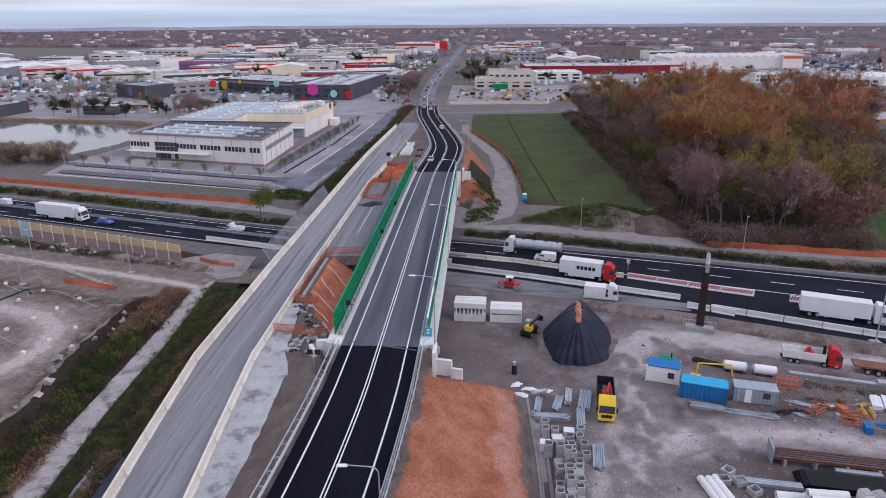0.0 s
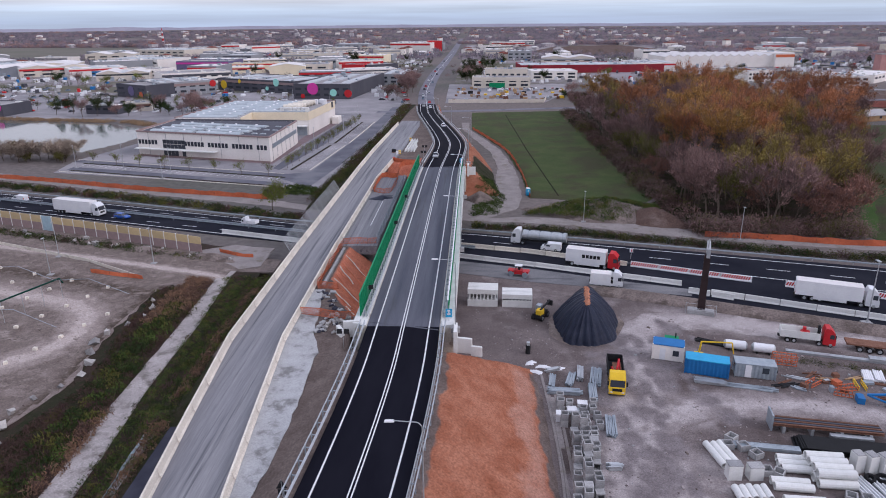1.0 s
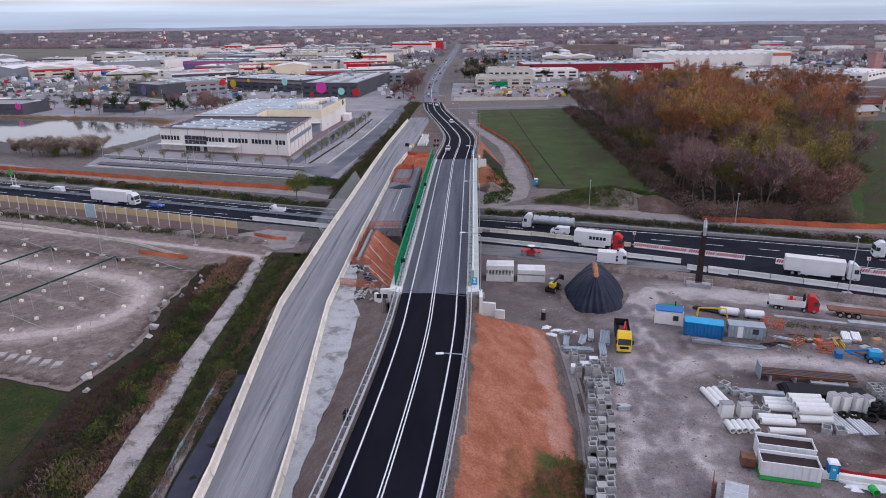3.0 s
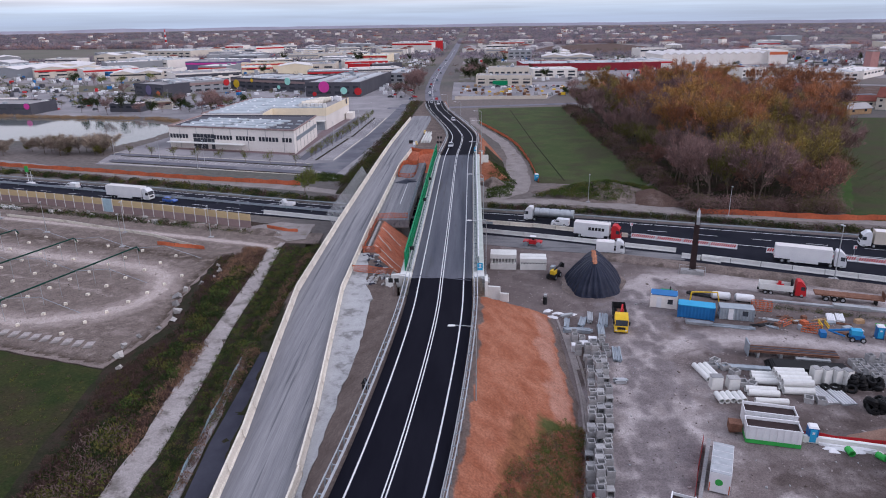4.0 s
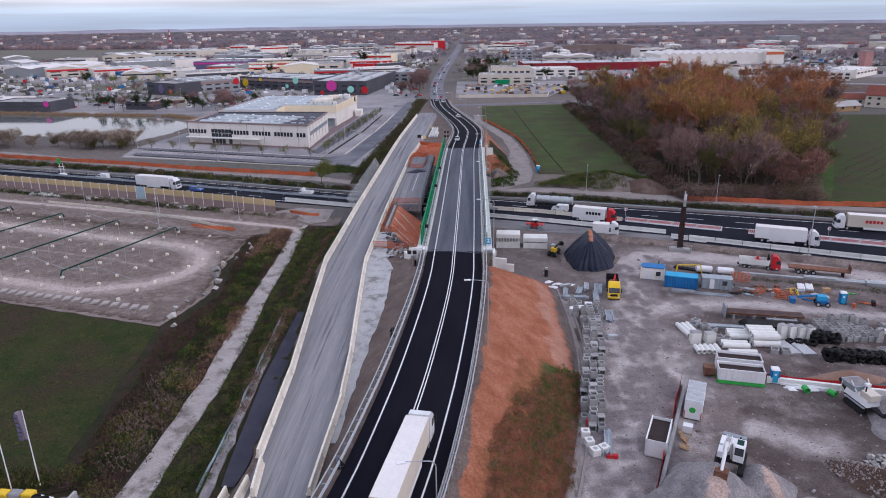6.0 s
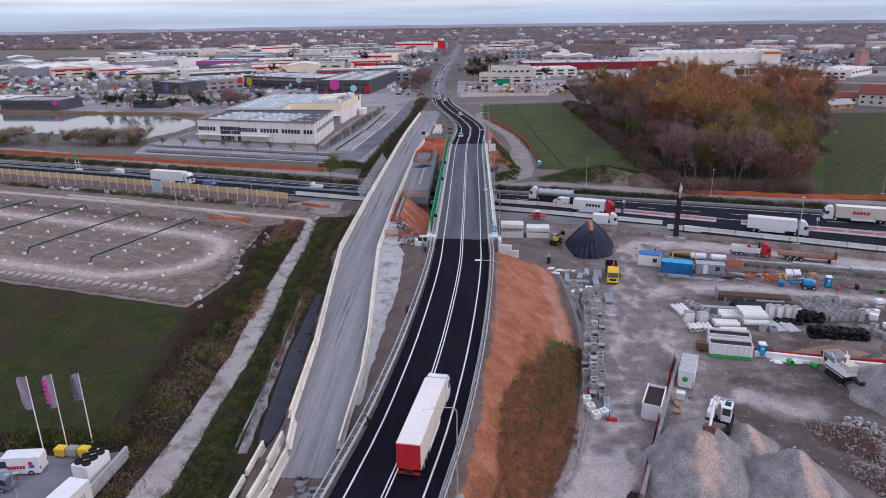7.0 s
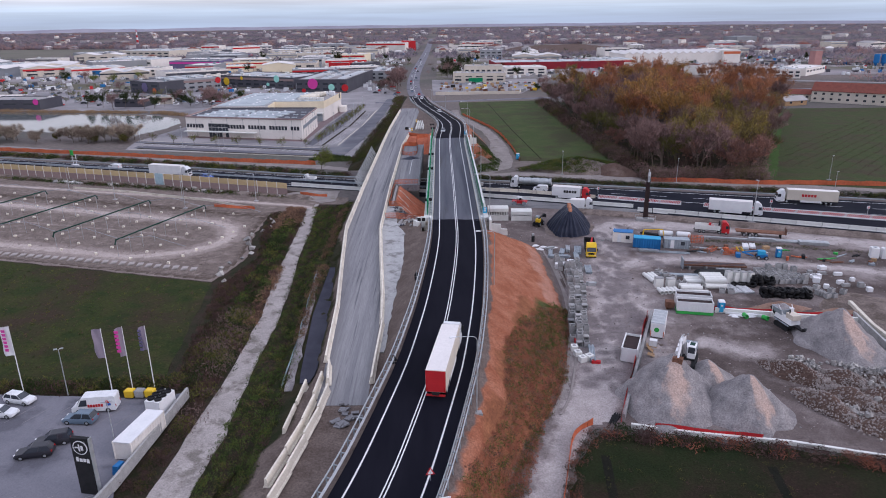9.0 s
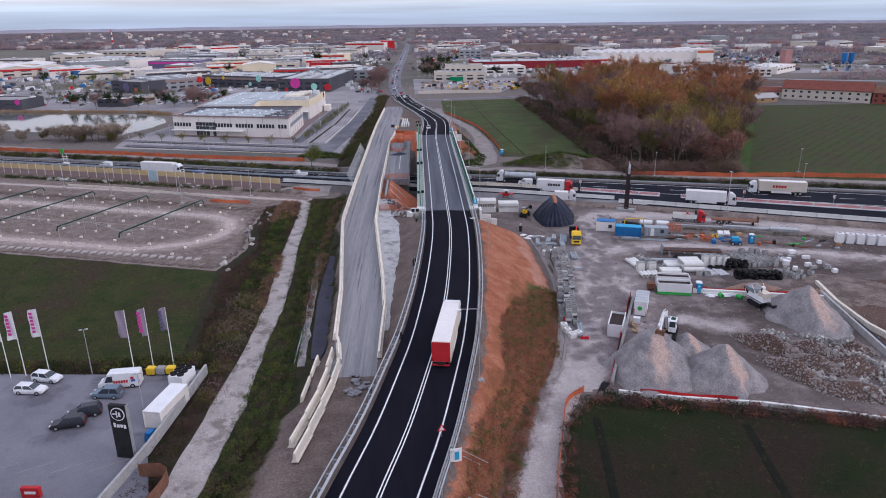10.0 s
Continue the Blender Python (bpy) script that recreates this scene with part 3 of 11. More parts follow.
def inside(x, y, poly):
    n, hit = len(poly), False
    for i in range(n):
        (ax, ay), (bx, by) = poly[i], poly[(i + 1) % n]
        if (ay > y) != (by > y) and x < (bx - ax) * (y - ay) / (by - ay) + ax:
            hit = not hit
    return hit


def lerp(x, xs, ys):
    return float(np.interp(x, xs, ys))


def near_line(X, Y, pts):
    """How far each place lies from a broken line."""
    best = np.full(X.shape, 1e9)
    for (ax, ay), (bx_, by_) in zip(pts, pts[1:]):
        dx, dy = bx_ - ax, by_ - ay
        t = np.clip(((X - ax) * dx + (Y - ay) * dy) / (dx * dx + dy * dy), 0, 1)
        best = np.minimum(best, np.hypot(X - ax - t * dx, Y - ay - t * dy))
    return best


def within(X, Y, poly):
    hit, n = np.zeros(X.shape, bool), len(poly)
    for i in range(n):
        (ax, ay), (bx_, by_) = poly[i], poly[(i + 1) % n]
        if ay != by_:
            hit ^= ((ay > Y) != (by_ > Y)) & (X < (bx_ - ax) * (Y - ay) / (by_ - ay) + ax)
    return hit


def put_fields(ob, fields):
    """Hands the surface fields to the mesh, for its layered ground."""
    for name, values in fields.items():
        ob.data.attributes.new(name, 'FLOAT', 'POINT').data.foreach_set("value", np.ascontiguousarray(values, dtype=np.float32).ravel())
    return ob


def worn_sheet(name, poly, cell, material, z, relief, fields, label, category="ground"):
    """A finely divided sheet of ground inside a ring, a little uneven, with its surface fields."""
    px, py = [p[0] for p in poly], [p[1] for p in poly]
    xs, ys = np.arange(min(px), max(px) + cell, cell), np.arange(min(py), max(py) + cell, cell)
    X, Y = np.meshgrid(xs, ys)
    ok_ = within(X, Y, poly)
    quad = ok_[:-1, :-1] & ok_[1:, :-1] & ok_[:-1, 1:] & ok_[1:, 1:]
    w = len(xs)
    Z = np.array([z + relief * (1 + noise.noise((x * 0.23, y * 0.23, 3.0)) + 0.5 * noise.noise((x * 0.8, y * 0.8, 8.0))) if o else z for x, y, o in zip(X.ravel(), Y.ravel(), ok_.ravel())])
    jj, ii = np.nonzero(quad)
    a = jj * w + ii
    faces = np.stack([a, a + 1, a + w + 1, a + w], 1)
    used_, back = np.unique(faces, return_inverse=True)
    ms = Mesh()
    ms.v = list(zip(X.ravel()[used_].tolist(), Y.ravel()[used_].tolist(), Z[used_].tolist()))
    ms.f = [tuple(q) for q in back.reshape(-1, 4).tolist()]
    ms.k = [0] * len(ms.f)
    ob = tagged(ms.make(name, material, smooth=True), label, category, kind="structure")
    return put_fields(ob, {k_: v_.ravel()[used_] for k_, v_ in fields(X, Y).items()})


# ---- the ground ----
g = Mesh()
R = [0, 60, 150, 300, 500, 800, 1300, 2200, 3600, 4900]
n_seg = 48
pts = [(0, 150, 0)]
for r in R[1:]:
    for i in range(n_seg):
        q = 2 * math.pi * i / n_seg
        pts.append((r * math.cos(q), 150 + r * math.sin(q), 0))
faces = [(0, 1 + i, 1 + (i + 1) % n_seg) for i in range(n_seg)]
for k in range(len(R) - 2):
    o, e = 1 + k * n_seg, 1 + (k + 1) * n_seg
    faces += [(o + i, e + i, e + (i + 1) % n_seg, o + (i + 1) % n_seg) for i in range(n_seg)]
g.add(pts, faces)
tagged(g.make("ground", M["plain"]), "flat brown and green farmland reaching the horizon", "ground", kind="structure")


def patch(name, poly, material, z, label, category="ground", amount=0.4, step=2.5, seed=3):
    return tagged(Mesh().prism(jagged(poly, step, amount, seed), -0.2, z).make(name, material), label, category, kind="structure")


patch("ground_yard", [(-20, 128), (-6, 130), (32, 117.5), (76, 99.5), (140, 72), (150, 30), (75, 5), (58, 12), (44, 2.5), (27, 7.5), (8, 11.5), (3, 11), (-2, 4), (-5.5, -12), (-9, -34), (-40, -40), (-20, -10), (-12, 8), (-18, 60)], M["yard"], 0.05, "grey gravel builders' yard with worn wheel tracks", seed=5)
patch("ground_lot", [(-240, 190), (-66, 137.5), (-55, 135), (-55, 124), (-66, 118), (-66, 100), (-63, 80), (-66, 66), (-96, 74.5), (-240, 116)], M["lot"], 0.05, "bare gravel lot with weeds and tyre marks", seed=6)
patch("ground_meadow", [(-66, 65.5), (-96, 74), (-240, 115), (-240, 40), (-90, 24), (-60, 21)], M["lawn"], 0.06, "rough green pasture", seed=7, amount=0.3)
patch("ground_car_park", [(-54.8, 22), (-61, 20.5), (-88, 22.5), (-150, 26), (-150, -60), (-60, -60), (-52.5, -9), (-56, 0)], M["asphalt_park"], 0.09, "grey asphalt car park", amount=0.05, seed=8)
patch("ground_track", [(-57.5, 140), (-57, 126), (-54.9, 100), (-54.1, 82), (-53.2, 68), (-51.3, 48), (-50.9, 28), (-51.4, 12), (-53, -25), (-56, -60), (-51, -60), (-48, -25), (-46.6, 10), (-47.5, 28), (-47.6, 46), (-49.3, 68), (-50.8, 82), (-51.6, 100), (-54.0, 126), (-53.5, 139)], M["track_pale"], 0.07, "pale dusty gravel track", "track", seed=9, amount=0.15)
patch("ground_roadside_verge", [(-240, 197), (-160, 173), (-66, 141.5), (-46, 136), (-46, 128), (-55, 129), (-66, 133), (-240, 183)], M["dirt"], 0.075, "earth verge with scattered rubble behind the noise barrier", seed=10)
patch("ground_bank_weeds", [(-66, 118), (-57, 122), (-55, 118), (-53, 84), (-51.5, 57), (-49.5, 39), (-50, 10), (-53, 5), (-54, 22), (-60, 21), (-66, 64), (-62, 80), (-66, 100)], M["weeds"], 0.055, "overgrown strip of weeds and brambles", seed=11, amount=0.8)
patch("ground_field", [(-4.7, 384), (48.4, 391), (51, 380), (52, 194), (47, 186), (13.1, 190), (12.7, 224.6), (8.7, 270), (-4.7, 324)], M["grass"], 0.05, "mown green field", seed=12, amount=0.3)
patch("ground_far_field", [(96, 146), (91.8, 156), (182, 334), (350, 330), (420, 100), (230, 105)], M["row_field"], 0.05, "ploughed green field with rows", seed=13)
patch("ground_woods", [(50, 381), (51.5, 194), (53.5, 156), (92, 155), (184, 336), (130, 392)], M["weeds"], 0.045, "leafy brown woodland floor", seed=14)
patch("ground_near_field", [(3.5, 10.2), (8, 9.5), (27, 5.5), (44, 0.8), (76, 3), (160, -20), (160, -120), (-10, -120), (-5, -12), (-1, 3)], M["dark_field"], 0.06, "dark green field with shallow ditches", seed=15)
patch("ground_access", [(-12, 168), (-2, 166), (9, 178), (11, 190), (11.5, 225), (7.5, 268), (-5.5, 322), (-6, 345), (-10, 345), (-9, 322), (3.5, 262), (5, 232), (3, 200), (-8, 186)], M["track"], 0.07, "curving gravel access track", "track", seed=16, amount=0.3)
patch("ground_service_strip", [(-12, 167), (20, 162.5), (48, 152), (100, 141), (200, 113), (200, 117), (100, 145.5), (54, 154.5), (42, 166), (12, 170)], M["track"], 0.065, "gravel strip beside the motorway", "track", seed=17)
patch("ground_service_strip_west", [(-400, 283), (-200, 228), (-168, 213.5), (-116, 196.5), (-62, 180), (-46, 174), (-46, 178), (-62, 186), (-107, 200), (-144, 212), (-205, 236), (-400, 292)], M["track"], 0.065, "gravel strip beside the motorway", "track", seed=18)
patch("ground_parking_west", [(-154, 224), (-74, 206), (-55, 197), (-44, 230), (-44, 425), (-74, 540), (-250, 470), (-400, 520), (-420, 420), (-290, 368), (-184, 358), (-156, 325), (-150, 298), (-154, 270), (-158, 245)], M["asphalt_lot"], 0.06, "wide grey car parks of a retail park", amount=0.2, seed=19)
patch("water", [(-166, 262), (-175, 266), (-205, 275), (-250, 285), (-340, 315), (-340, 372), (-292, 360), (-236, 350), (-190, 340), (-166, 322), (-158, 302), (-160, 282)], M["water"], 0.08, "still grey pond", "pond", amount=0.8, seed=20)
patch("ground_parking_east", [(-22, 430), (42, 434), (72, 520), (70, 560), (-24, 560)], M["asphalt_lot"], 0.06, "grey asphalt storage yard", amount=0.2, seed=21)
patch("road_cross", [(-12, 388), (50, 401), (260, 440), (260, 447), (50, 408), (-12, 395), (-60, 392), (-60, 385)], M["asphalt_park"], 0.09, "narrow grey side road", "road", amount=0.1, seed=22)

patch("ground_west_apron", [(-70, 141), (-60, 146.5), (-50, 144), (-50, 132), (-54, 130), (-58, 134)], M["track"], 0.085, "pale dusty ground at the noise barrier's end", seed=23)
patch("ground_yard_track", [(-10.5, -12), (-5.9, -12), (-1.8, 3), (3, 12), (5, 17), (2, 18), (-1.2, 14), (-6, 4)], M["track_pale"], 0.054, "pale dusty haul track into the yard", "track", seed=24, amount=0.3, step=1.6)
patch("ground_earth_east", [(57.6, 45.5), (61, 52), (68, 62), (100, 72), (130, 60), (150, 30), (80, 4), (56, 12), (54.4, 19.5)], M["dark_earth"], 0.062, "dark brown bare earth beyond the yard wall", seed=28)
patch("ground_town_west", [(-660, 470), (-300, 478), (-74, 545), (-66, 1300), (-660, 1250)], M["town_ground"], 0.03, "grey asphalt and verges of the industrial estate", seed=26)
patch("ground_town_east", [(-20, 565), (320, 560), (640, 600), (760, 1400), (-20, 1500)], M["town_ground"], 0.03, "grey asphalt and verges of the industrial estate", seed=27)
patch("ground_rows_strip", [(90, 158), (97.5, 158), (175, 313), (167, 314)], M["headland"], 0.075, "bright green headland beside the wood", seed=25)
# ditches built as low dark strips, not cut into the field
for k_, pts in enumerate((((3.1, 5, 0.03), (2.2, -3, 0.03), (1.0, -12, 0.03), (-1, -30, 0.03)), ((22.8, 2.3, 0.03), (21.8, -5, 0.03), (20.7, -12.5, 0.03), (18, -30, 0.03)), ((45, -1, 0.03), (43, -16, 0.03), (40, -40, 0.03)))):
    tagged(Mesh().sweep(curve_through(pts, 2.0), [(-0.8, 0), (-0.4, 0.05), (0.4, 0.05), (0.8, 0)]).make("ground_ditch", M["ditch"]), "narrow dark ditch across the field", "ditch", kind="structure")
# wheel-worn and damp gravel of the builders' yard
HAUL = [(-8, -14), (-4, -4), (0, 6), (3, 15), (7.5, 26), (11, 38), (13.5, 50), (15, 62), (17, 71), (21.5, 82), (22.6, 92), (25, 100), (30, 104), (40, 104), (62, 95), (100, 80)]
LANE = [(15, 62), (22, 73), (30, 77), (42, 76.5), (58, 73), (80, 66), (110, 56)]


def yard_fields(X, Y):
    d1, d2 = near_line(X, Y, HAUL), near_line(X, Y, LANE)
    open_ = np.minimum(near_line(X, Y, [(17, 34), (20, 48), (21, 62)]) / 6.5, near_line(X, Y, [(27, 36), (33, 32)]) / 3.6)
    wear = np.maximum.reduce([1.05 - d1 / 8.5, 1.0 - d2 / 6.5, 0.95 - open_ * 0.5, np.full(X.shape, 0.28)])
    pale = np.maximum.reduce([np.where(Y < 18, 1.35 - d1 / 4.2, 1.0 - d1 / 5.5), 0.8 - d2 / 4.5, 0.62 - open_ * 0.5])
    pale = np.where((Y > 66) & (d2 > 6) & (d1 > 4), pale - 0.2, pale)
    goods = within(X, Y, [(36, 60), (40, 50), (60, 55), (95, 58), (104, 72), (80, 80), (56, 76), (30, 66)])
    heaps_ = within(X, Y, [(38, 29), (46, 42), (34, 44), (26, 40), (24, 30), (30, 20), (36, 14), (36, 25)])
    toe_ = near_line(X, Y, [(9, 84), (9.4, 70), (9, 55), (6.8, 38), (2.5, 21)])
    damp = np.where(goods, 0.7, np.where(X > 27, 0.44, 0.32)) + np.where(heaps_, 0.38, 0) + np.clip(0.5 - toe_ / 5, 0, 1) + np.clip(0.4 - near_line(X, Y, [(8, 106), (14, 94), (24, 97)]) / 8, 0, 1)
    damp = damp + np.where(within(X, Y, [(24, 27), (23, 42), (30, 44), (46, 41), (44, 31), (34, 29), (31, 24)]), 0.16, 0)
    # shallow dried-out puddles along the haul lane
    pool = np.zeros(X.shape)
    rng = random.Random(411)
    for _ in range(150):
        u = rng.uniform(3.6, 10.99)
        (ax, ay), (bx, by) = HAUL[int(u)], HAUL[int(u) + 1]
        px, py = ax + (bx - ax) * (u % 1) + rng.gauss(1.5, 4.2), ay + (by - ay) * (u % 1) + rng.gauss(0, 2.5)
        rx_, ry_ = rng.uniform(0.6, 1.9), rng.uniform(0.8, 2.8)
        pool = np.maximum(pool, 0.95 - 0.45 * np.hypot((X - px) / rx_, (Y - py) / ry_))
    rut = np.zeros(X.shape)
    for off, (line, half) in enumerate(((HAUL, 1.0), (HAUL, 3.6), (LANE, 1.0), (LANE, 3.0))):
        rut = np.maximum(rut, 0.62 - np.abs(near_line(X, Y, line) - half) / 0.8)
    return {"wear": np.clip(wear, 0, 1), "pale": np.clip(pale, 0, 1), "damp": np.clip(damp, 0, 1), "pool": np.clip(pool, 0, 1), "rut": np.clip(rut, 0, 1)}


worn_sheet("ground_yard_surface", [(-2, 126), (20, 117.5), (32, 113.5), (76, 95.5), (110, 81), (110, 50), (62, 52), (57, 44), (53, 18), (44, 3.5), (27, 8.2), (8, 12.2), (3, 11.6), (-1.4, 3.6), (-5, -11.8), (-9, -30), (-16, -30), (-12.5, -12), (-9, 0), (-5, 8.5), (1, 21), (5.4, 38), (7.6, 55), (7.7, 77), (5.5, 92), (0, 100)], 0.55, M["yard"], 0.056, 0.022, yard_fields, "trampled gravel with pale haul lanes, ruts and damp brown patches")

# gravel lot: a pale loop worn by wheels, dark weeds between
LOOP = [(-170, 139), (-127.4, 125.5), (-103.4, 117.7), (-87.6, 113.3), (-79.3, 110.8), (-73.8, 105.6), (-71.4, 98), (-73, 91), (-78, 86.2), (-84.1, 84.2), (-92, 82.6), (-104, 86.5), (-170, 105.5)]


def lot_fields(X, Y):
    d = near_line(X, Y, LOOP)
    ring = within(X, Y, LOOP)
    inner = near_line(X, Y, [(-150, 118), (-115.5, 108.1), (-94.3, 101.9), (-79.6, 94.8)])
    track_ = near_line(X, Y, [(-170, 159.5), (-146, 152.5), (-110, 142.1), (-86, 135.1), (-58.8, 126.5), (-55, 124)])
    pale = np.maximum(1.1 - d / 2.4, 0.95 - track_ / 1.8)
    wear = np.maximum.reduce([0.95 - d / 7.0, 0.9 - track_ / 3.5, 0.72 - inner / 1.6, np.where(ring, 0.38, 0.32)])
    weed = np.where(ring, 0.5, 0.46) - np.clip(0.9 - d / 5.0, 0, 1) + np.clip(0.42 - near_line(X, Y, [(-66, 118), (-66, 100), (-63, 80), (-66, 66), (-96, 74.5), (-170, 95)]) / 6.0, 0, 1) + np.clip(0.3 - near_line(X, Y, [(-170, 148), (-136, 138), (-100, 127), (-68, 116)]) / 10.0, 0, 1)
    return {"pale": np.clip(pale, 0, 1), "wear": np.clip(wear, 0, 1), "weed": np.clip(weed, 0, 1)}


worn_sheet("ground_lot_surface", [(-170, 168), (-66, 137.2), (-55.2, 134.6), (-55.2, 124.2), (-66.2, 118), (-66.2, 100), (-63.3, 80), (-66.2, 66.4), (-96, 75), (-170, 96)], 0.7, M["lot"], 0.056, 0.03, lot_fields, "rutted gravel with a pale worn loop and patches of dead weeds")
patch("ground_far_meadow", [(-720, 960), (-612, 930), (-570, 1040), (-560, 1130), (-680, 1380), (-855, 1430), (-1400, 1500), (-1500, 1150)], M["far_field"], 0.04, "flat dull green field beyond the factories", seed=41)
patch("ground_far_plough", [(81, 1113), (117, 1070), (248, 948), (322, 1114), (272, 1404), (139, 1297)], M["dark_earth"], 0.05, "flat brown ploughed field beyond the halls", seed=42)

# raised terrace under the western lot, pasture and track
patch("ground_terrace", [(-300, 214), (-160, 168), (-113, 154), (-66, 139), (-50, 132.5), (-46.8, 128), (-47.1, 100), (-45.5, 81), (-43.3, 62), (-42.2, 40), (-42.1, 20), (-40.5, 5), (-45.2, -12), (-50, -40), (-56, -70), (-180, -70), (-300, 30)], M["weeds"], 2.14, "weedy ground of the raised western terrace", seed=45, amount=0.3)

# ---- motorway ----
FAR = [(-700, 352), (-400, 266), (-182, 202.5), (-110, 181.5), (-49, 162.5), (-3, 155), (46, 142), (93, 129), (200, 98), (450, 25)]
NEAR = [(450, -60), (300, 10), (140, 72.5), (76, 98.5), (32, 116.5), (-3, 129), (-46, 146), (-66, 143.5 + 8), (-110, 165.5), (-182, 188), (-400, 252), (-700, 338)]
tagged(Mesh().prism(FAR + NEAR, -0.2, 0.12).make("road_motorway", M["asphalt_mw"]), "dark asphalt motorway with two carriageways", "motorway", kind="structure")


tagged(Mesh().prism([(-12, 135.8), (9.2, 129.6), (27, 122.8), (40, 118.6), (38.6, 115.2), (20, 119.6), (8.4, 122.0), (-6, 126.6), (-12, 129)], 0.05, 0.126).make("road_works_lane", M["asphalt_works"]), "dusty grey asphalt lane closed for works", "road", kind="structure")


def line_between(t):
    """A line along the motorway, t of the way from its far to its near edge."""
    near = NEAR[::-1]
    xs = [-700, -400, -182, -110, -49, -3, 46, 93, 200, 450]
    fy = [p[1] for p in sorted(FAR)]
    out = []
    for x, y in zip(xs, fy):
        ny = lerp(x, [p[0] for p in near], [p[1] for p in near])
        out.append((x, y + (ny - y) * t, 0.12))
    return out


mk = Mesh()
for t in (0.06, 0.42):
    mk.sweep(line_between(t), [(-0.12, 0.004), (-0.12, 0.012), (0.12, 0.012), (0.12, 0.004)])
for p, rz, _ in along(line_between(0.24), 12.0):
    mk.box(p.x, p.y, p.z + 0.004, 4.5, 0.2, 0.008, rz)
left_half = [p for p in line_between(0.94) if p[0] < -20]
mk.sweep(left_half, [(-0.12, 0.004), (-0.12, 0.012), (0.12, 0.012), (0.12, 0.004)])
for p, rz, _ in along([p for p in line_between(0.75) if p[0] < -20], 12.0):
    mk.box(p.x, p.y, p.z + 0.004, 4.5, 0.2, 0.008, rz)
tagged(mk.make("trim_motorway_lines", M["paint"]), "white painted lane lines on the motorway", "road marking", kind="structure")

# ---- main road: line, width and height ----
ROAD = curve_through([(-52, -84, 5.6), (-40.5, -60, 5.9), (-31.5, -38, 6.4), (-27.6, -27, 6.7), (-24.7, -15.8, 7.0), (-22.3, -5.9, 7.1), (-19.8, 7.2, 7.3), (-18.3, 15.8, 7.5), (-17.0, 26, 7.7), (-15.8, 37.5, 7.9), (-14.5, 55, 8.15), (-13.8, 70, 8.3), (-13.7, 83, 8.4), (-13.6, 110, 8.5), (-13.6, 140, 8.5), (-13.6, 170, 8.5), (-13.4, 195, 8.4), (-12.3, 222, 8.0), (-12.6, 245, 7.2), (-16, 275, 6.0), (-19.5, 300, 5.0), (-24.5, 335, 3.6), (-29, 370, 2.3), (-33, 418, 0.9), (-36, 455, 0.35), (-39.5, 520, 0.25), (-41.5, 640, 0.2), (-41, 760, 0.2), (-39, 980, 0.2), (-38, 1300, 0.2), (-38, 1900, 0.2)], 3.0)
ROAD_Y = [p.y for p in ROAD]


def road_x(y):
    return lerp(y, ROAD_Y, [p.x for p in ROAD])


def road_z(y):
    return lerp(y, ROAD_Y, [p.z for p in ROAD])


def road_piece(y0, y1):
    return [p for p in ROAD if y0 <= p.y <= y1]


HALF = 5.35
for name, y0, y1, m, lab in (("road_south", -90, 83.5, "asphalt_new", "fresh black asphalt two-lane road"), ("road_bridge_deck", 82, 196, "asphalt_deck", "greyer worn asphalt on the bridge deck"), ("road_north", 194, 420, "asphalt_new", "fresh black asphalt two-lane road"), ("road_town", 418, 1900, "asphalt_park", "grey straight town road")):
    rows_ = road_piece(y0, y1)
    tagged(Mesh().sweep(rows_, [(-HALF, -0.35), (-HALF, -0.06), (0, 0.0), (HALF, -0.06), (HALF, -0.35)]).make(name, M[m]), lab, "road", kind="structure")


def ribbon(ms, pts, off, w, h0=0.006, h1=0.014):
    ms.sweep(pts, [(off - w / 2, h0), (off - w / 2, h1), (off + w / 2, h1), (off + w / 2, h0)])


mk = Mesh()
whole = road_piece(-90, 420)
for off in (-3.85, 3.85):
    ribbon(mk, whole, off, 0.2, -0.04, -0.028)
for off in (-0.19, 0.19):
    ribbon(mk, whole, off, 0.15)
ribbon(mk, road_piece(418, 1200), 0, 0.2)
tagged(mk.make("trim_road_lines", M["paint"]), "white edge lines and double centre line", "road marking", kind="structure")

# ---- embankments ----
OY = [-90, -40, -10, 5, 21, 40, 60, 81, 120, 200, 230, 305, 420]
LT = [-78, -56, -45.5, -45, -45.5, -46, -47.2, -49.3, -51.5, -51.5, -46, -43, -43]
LC = [-66, -44, -37.4, -36.6, -34.8, -35.8, -37.6, -39.7, -39.7, -39.8, -39.8, -39.5, -39.5]
ZO = [5.0, 4.8, 4.6, 4.7, 5.0, 5.5, 6.1, 6.6, 6.9, 6.9, 6.6, 4.6, 0.6]
OR = [-62, -38, -28, -27, -25.8, -25.6, -25.2, -24.4, -23.5, -23.5, -24, -26, -40]
RTY = [-90, -38, -11, -2, 8, 14, 21, 38, 55, 77, 90, 190, 230, 260, 300, 350, 420]
RTX = [-30, -19, -12, -9.9, -6.1, -2.6, 0, 4.3, 6.5, 6.6, 5, 4.5, 3, -1, -9, -20, -28]


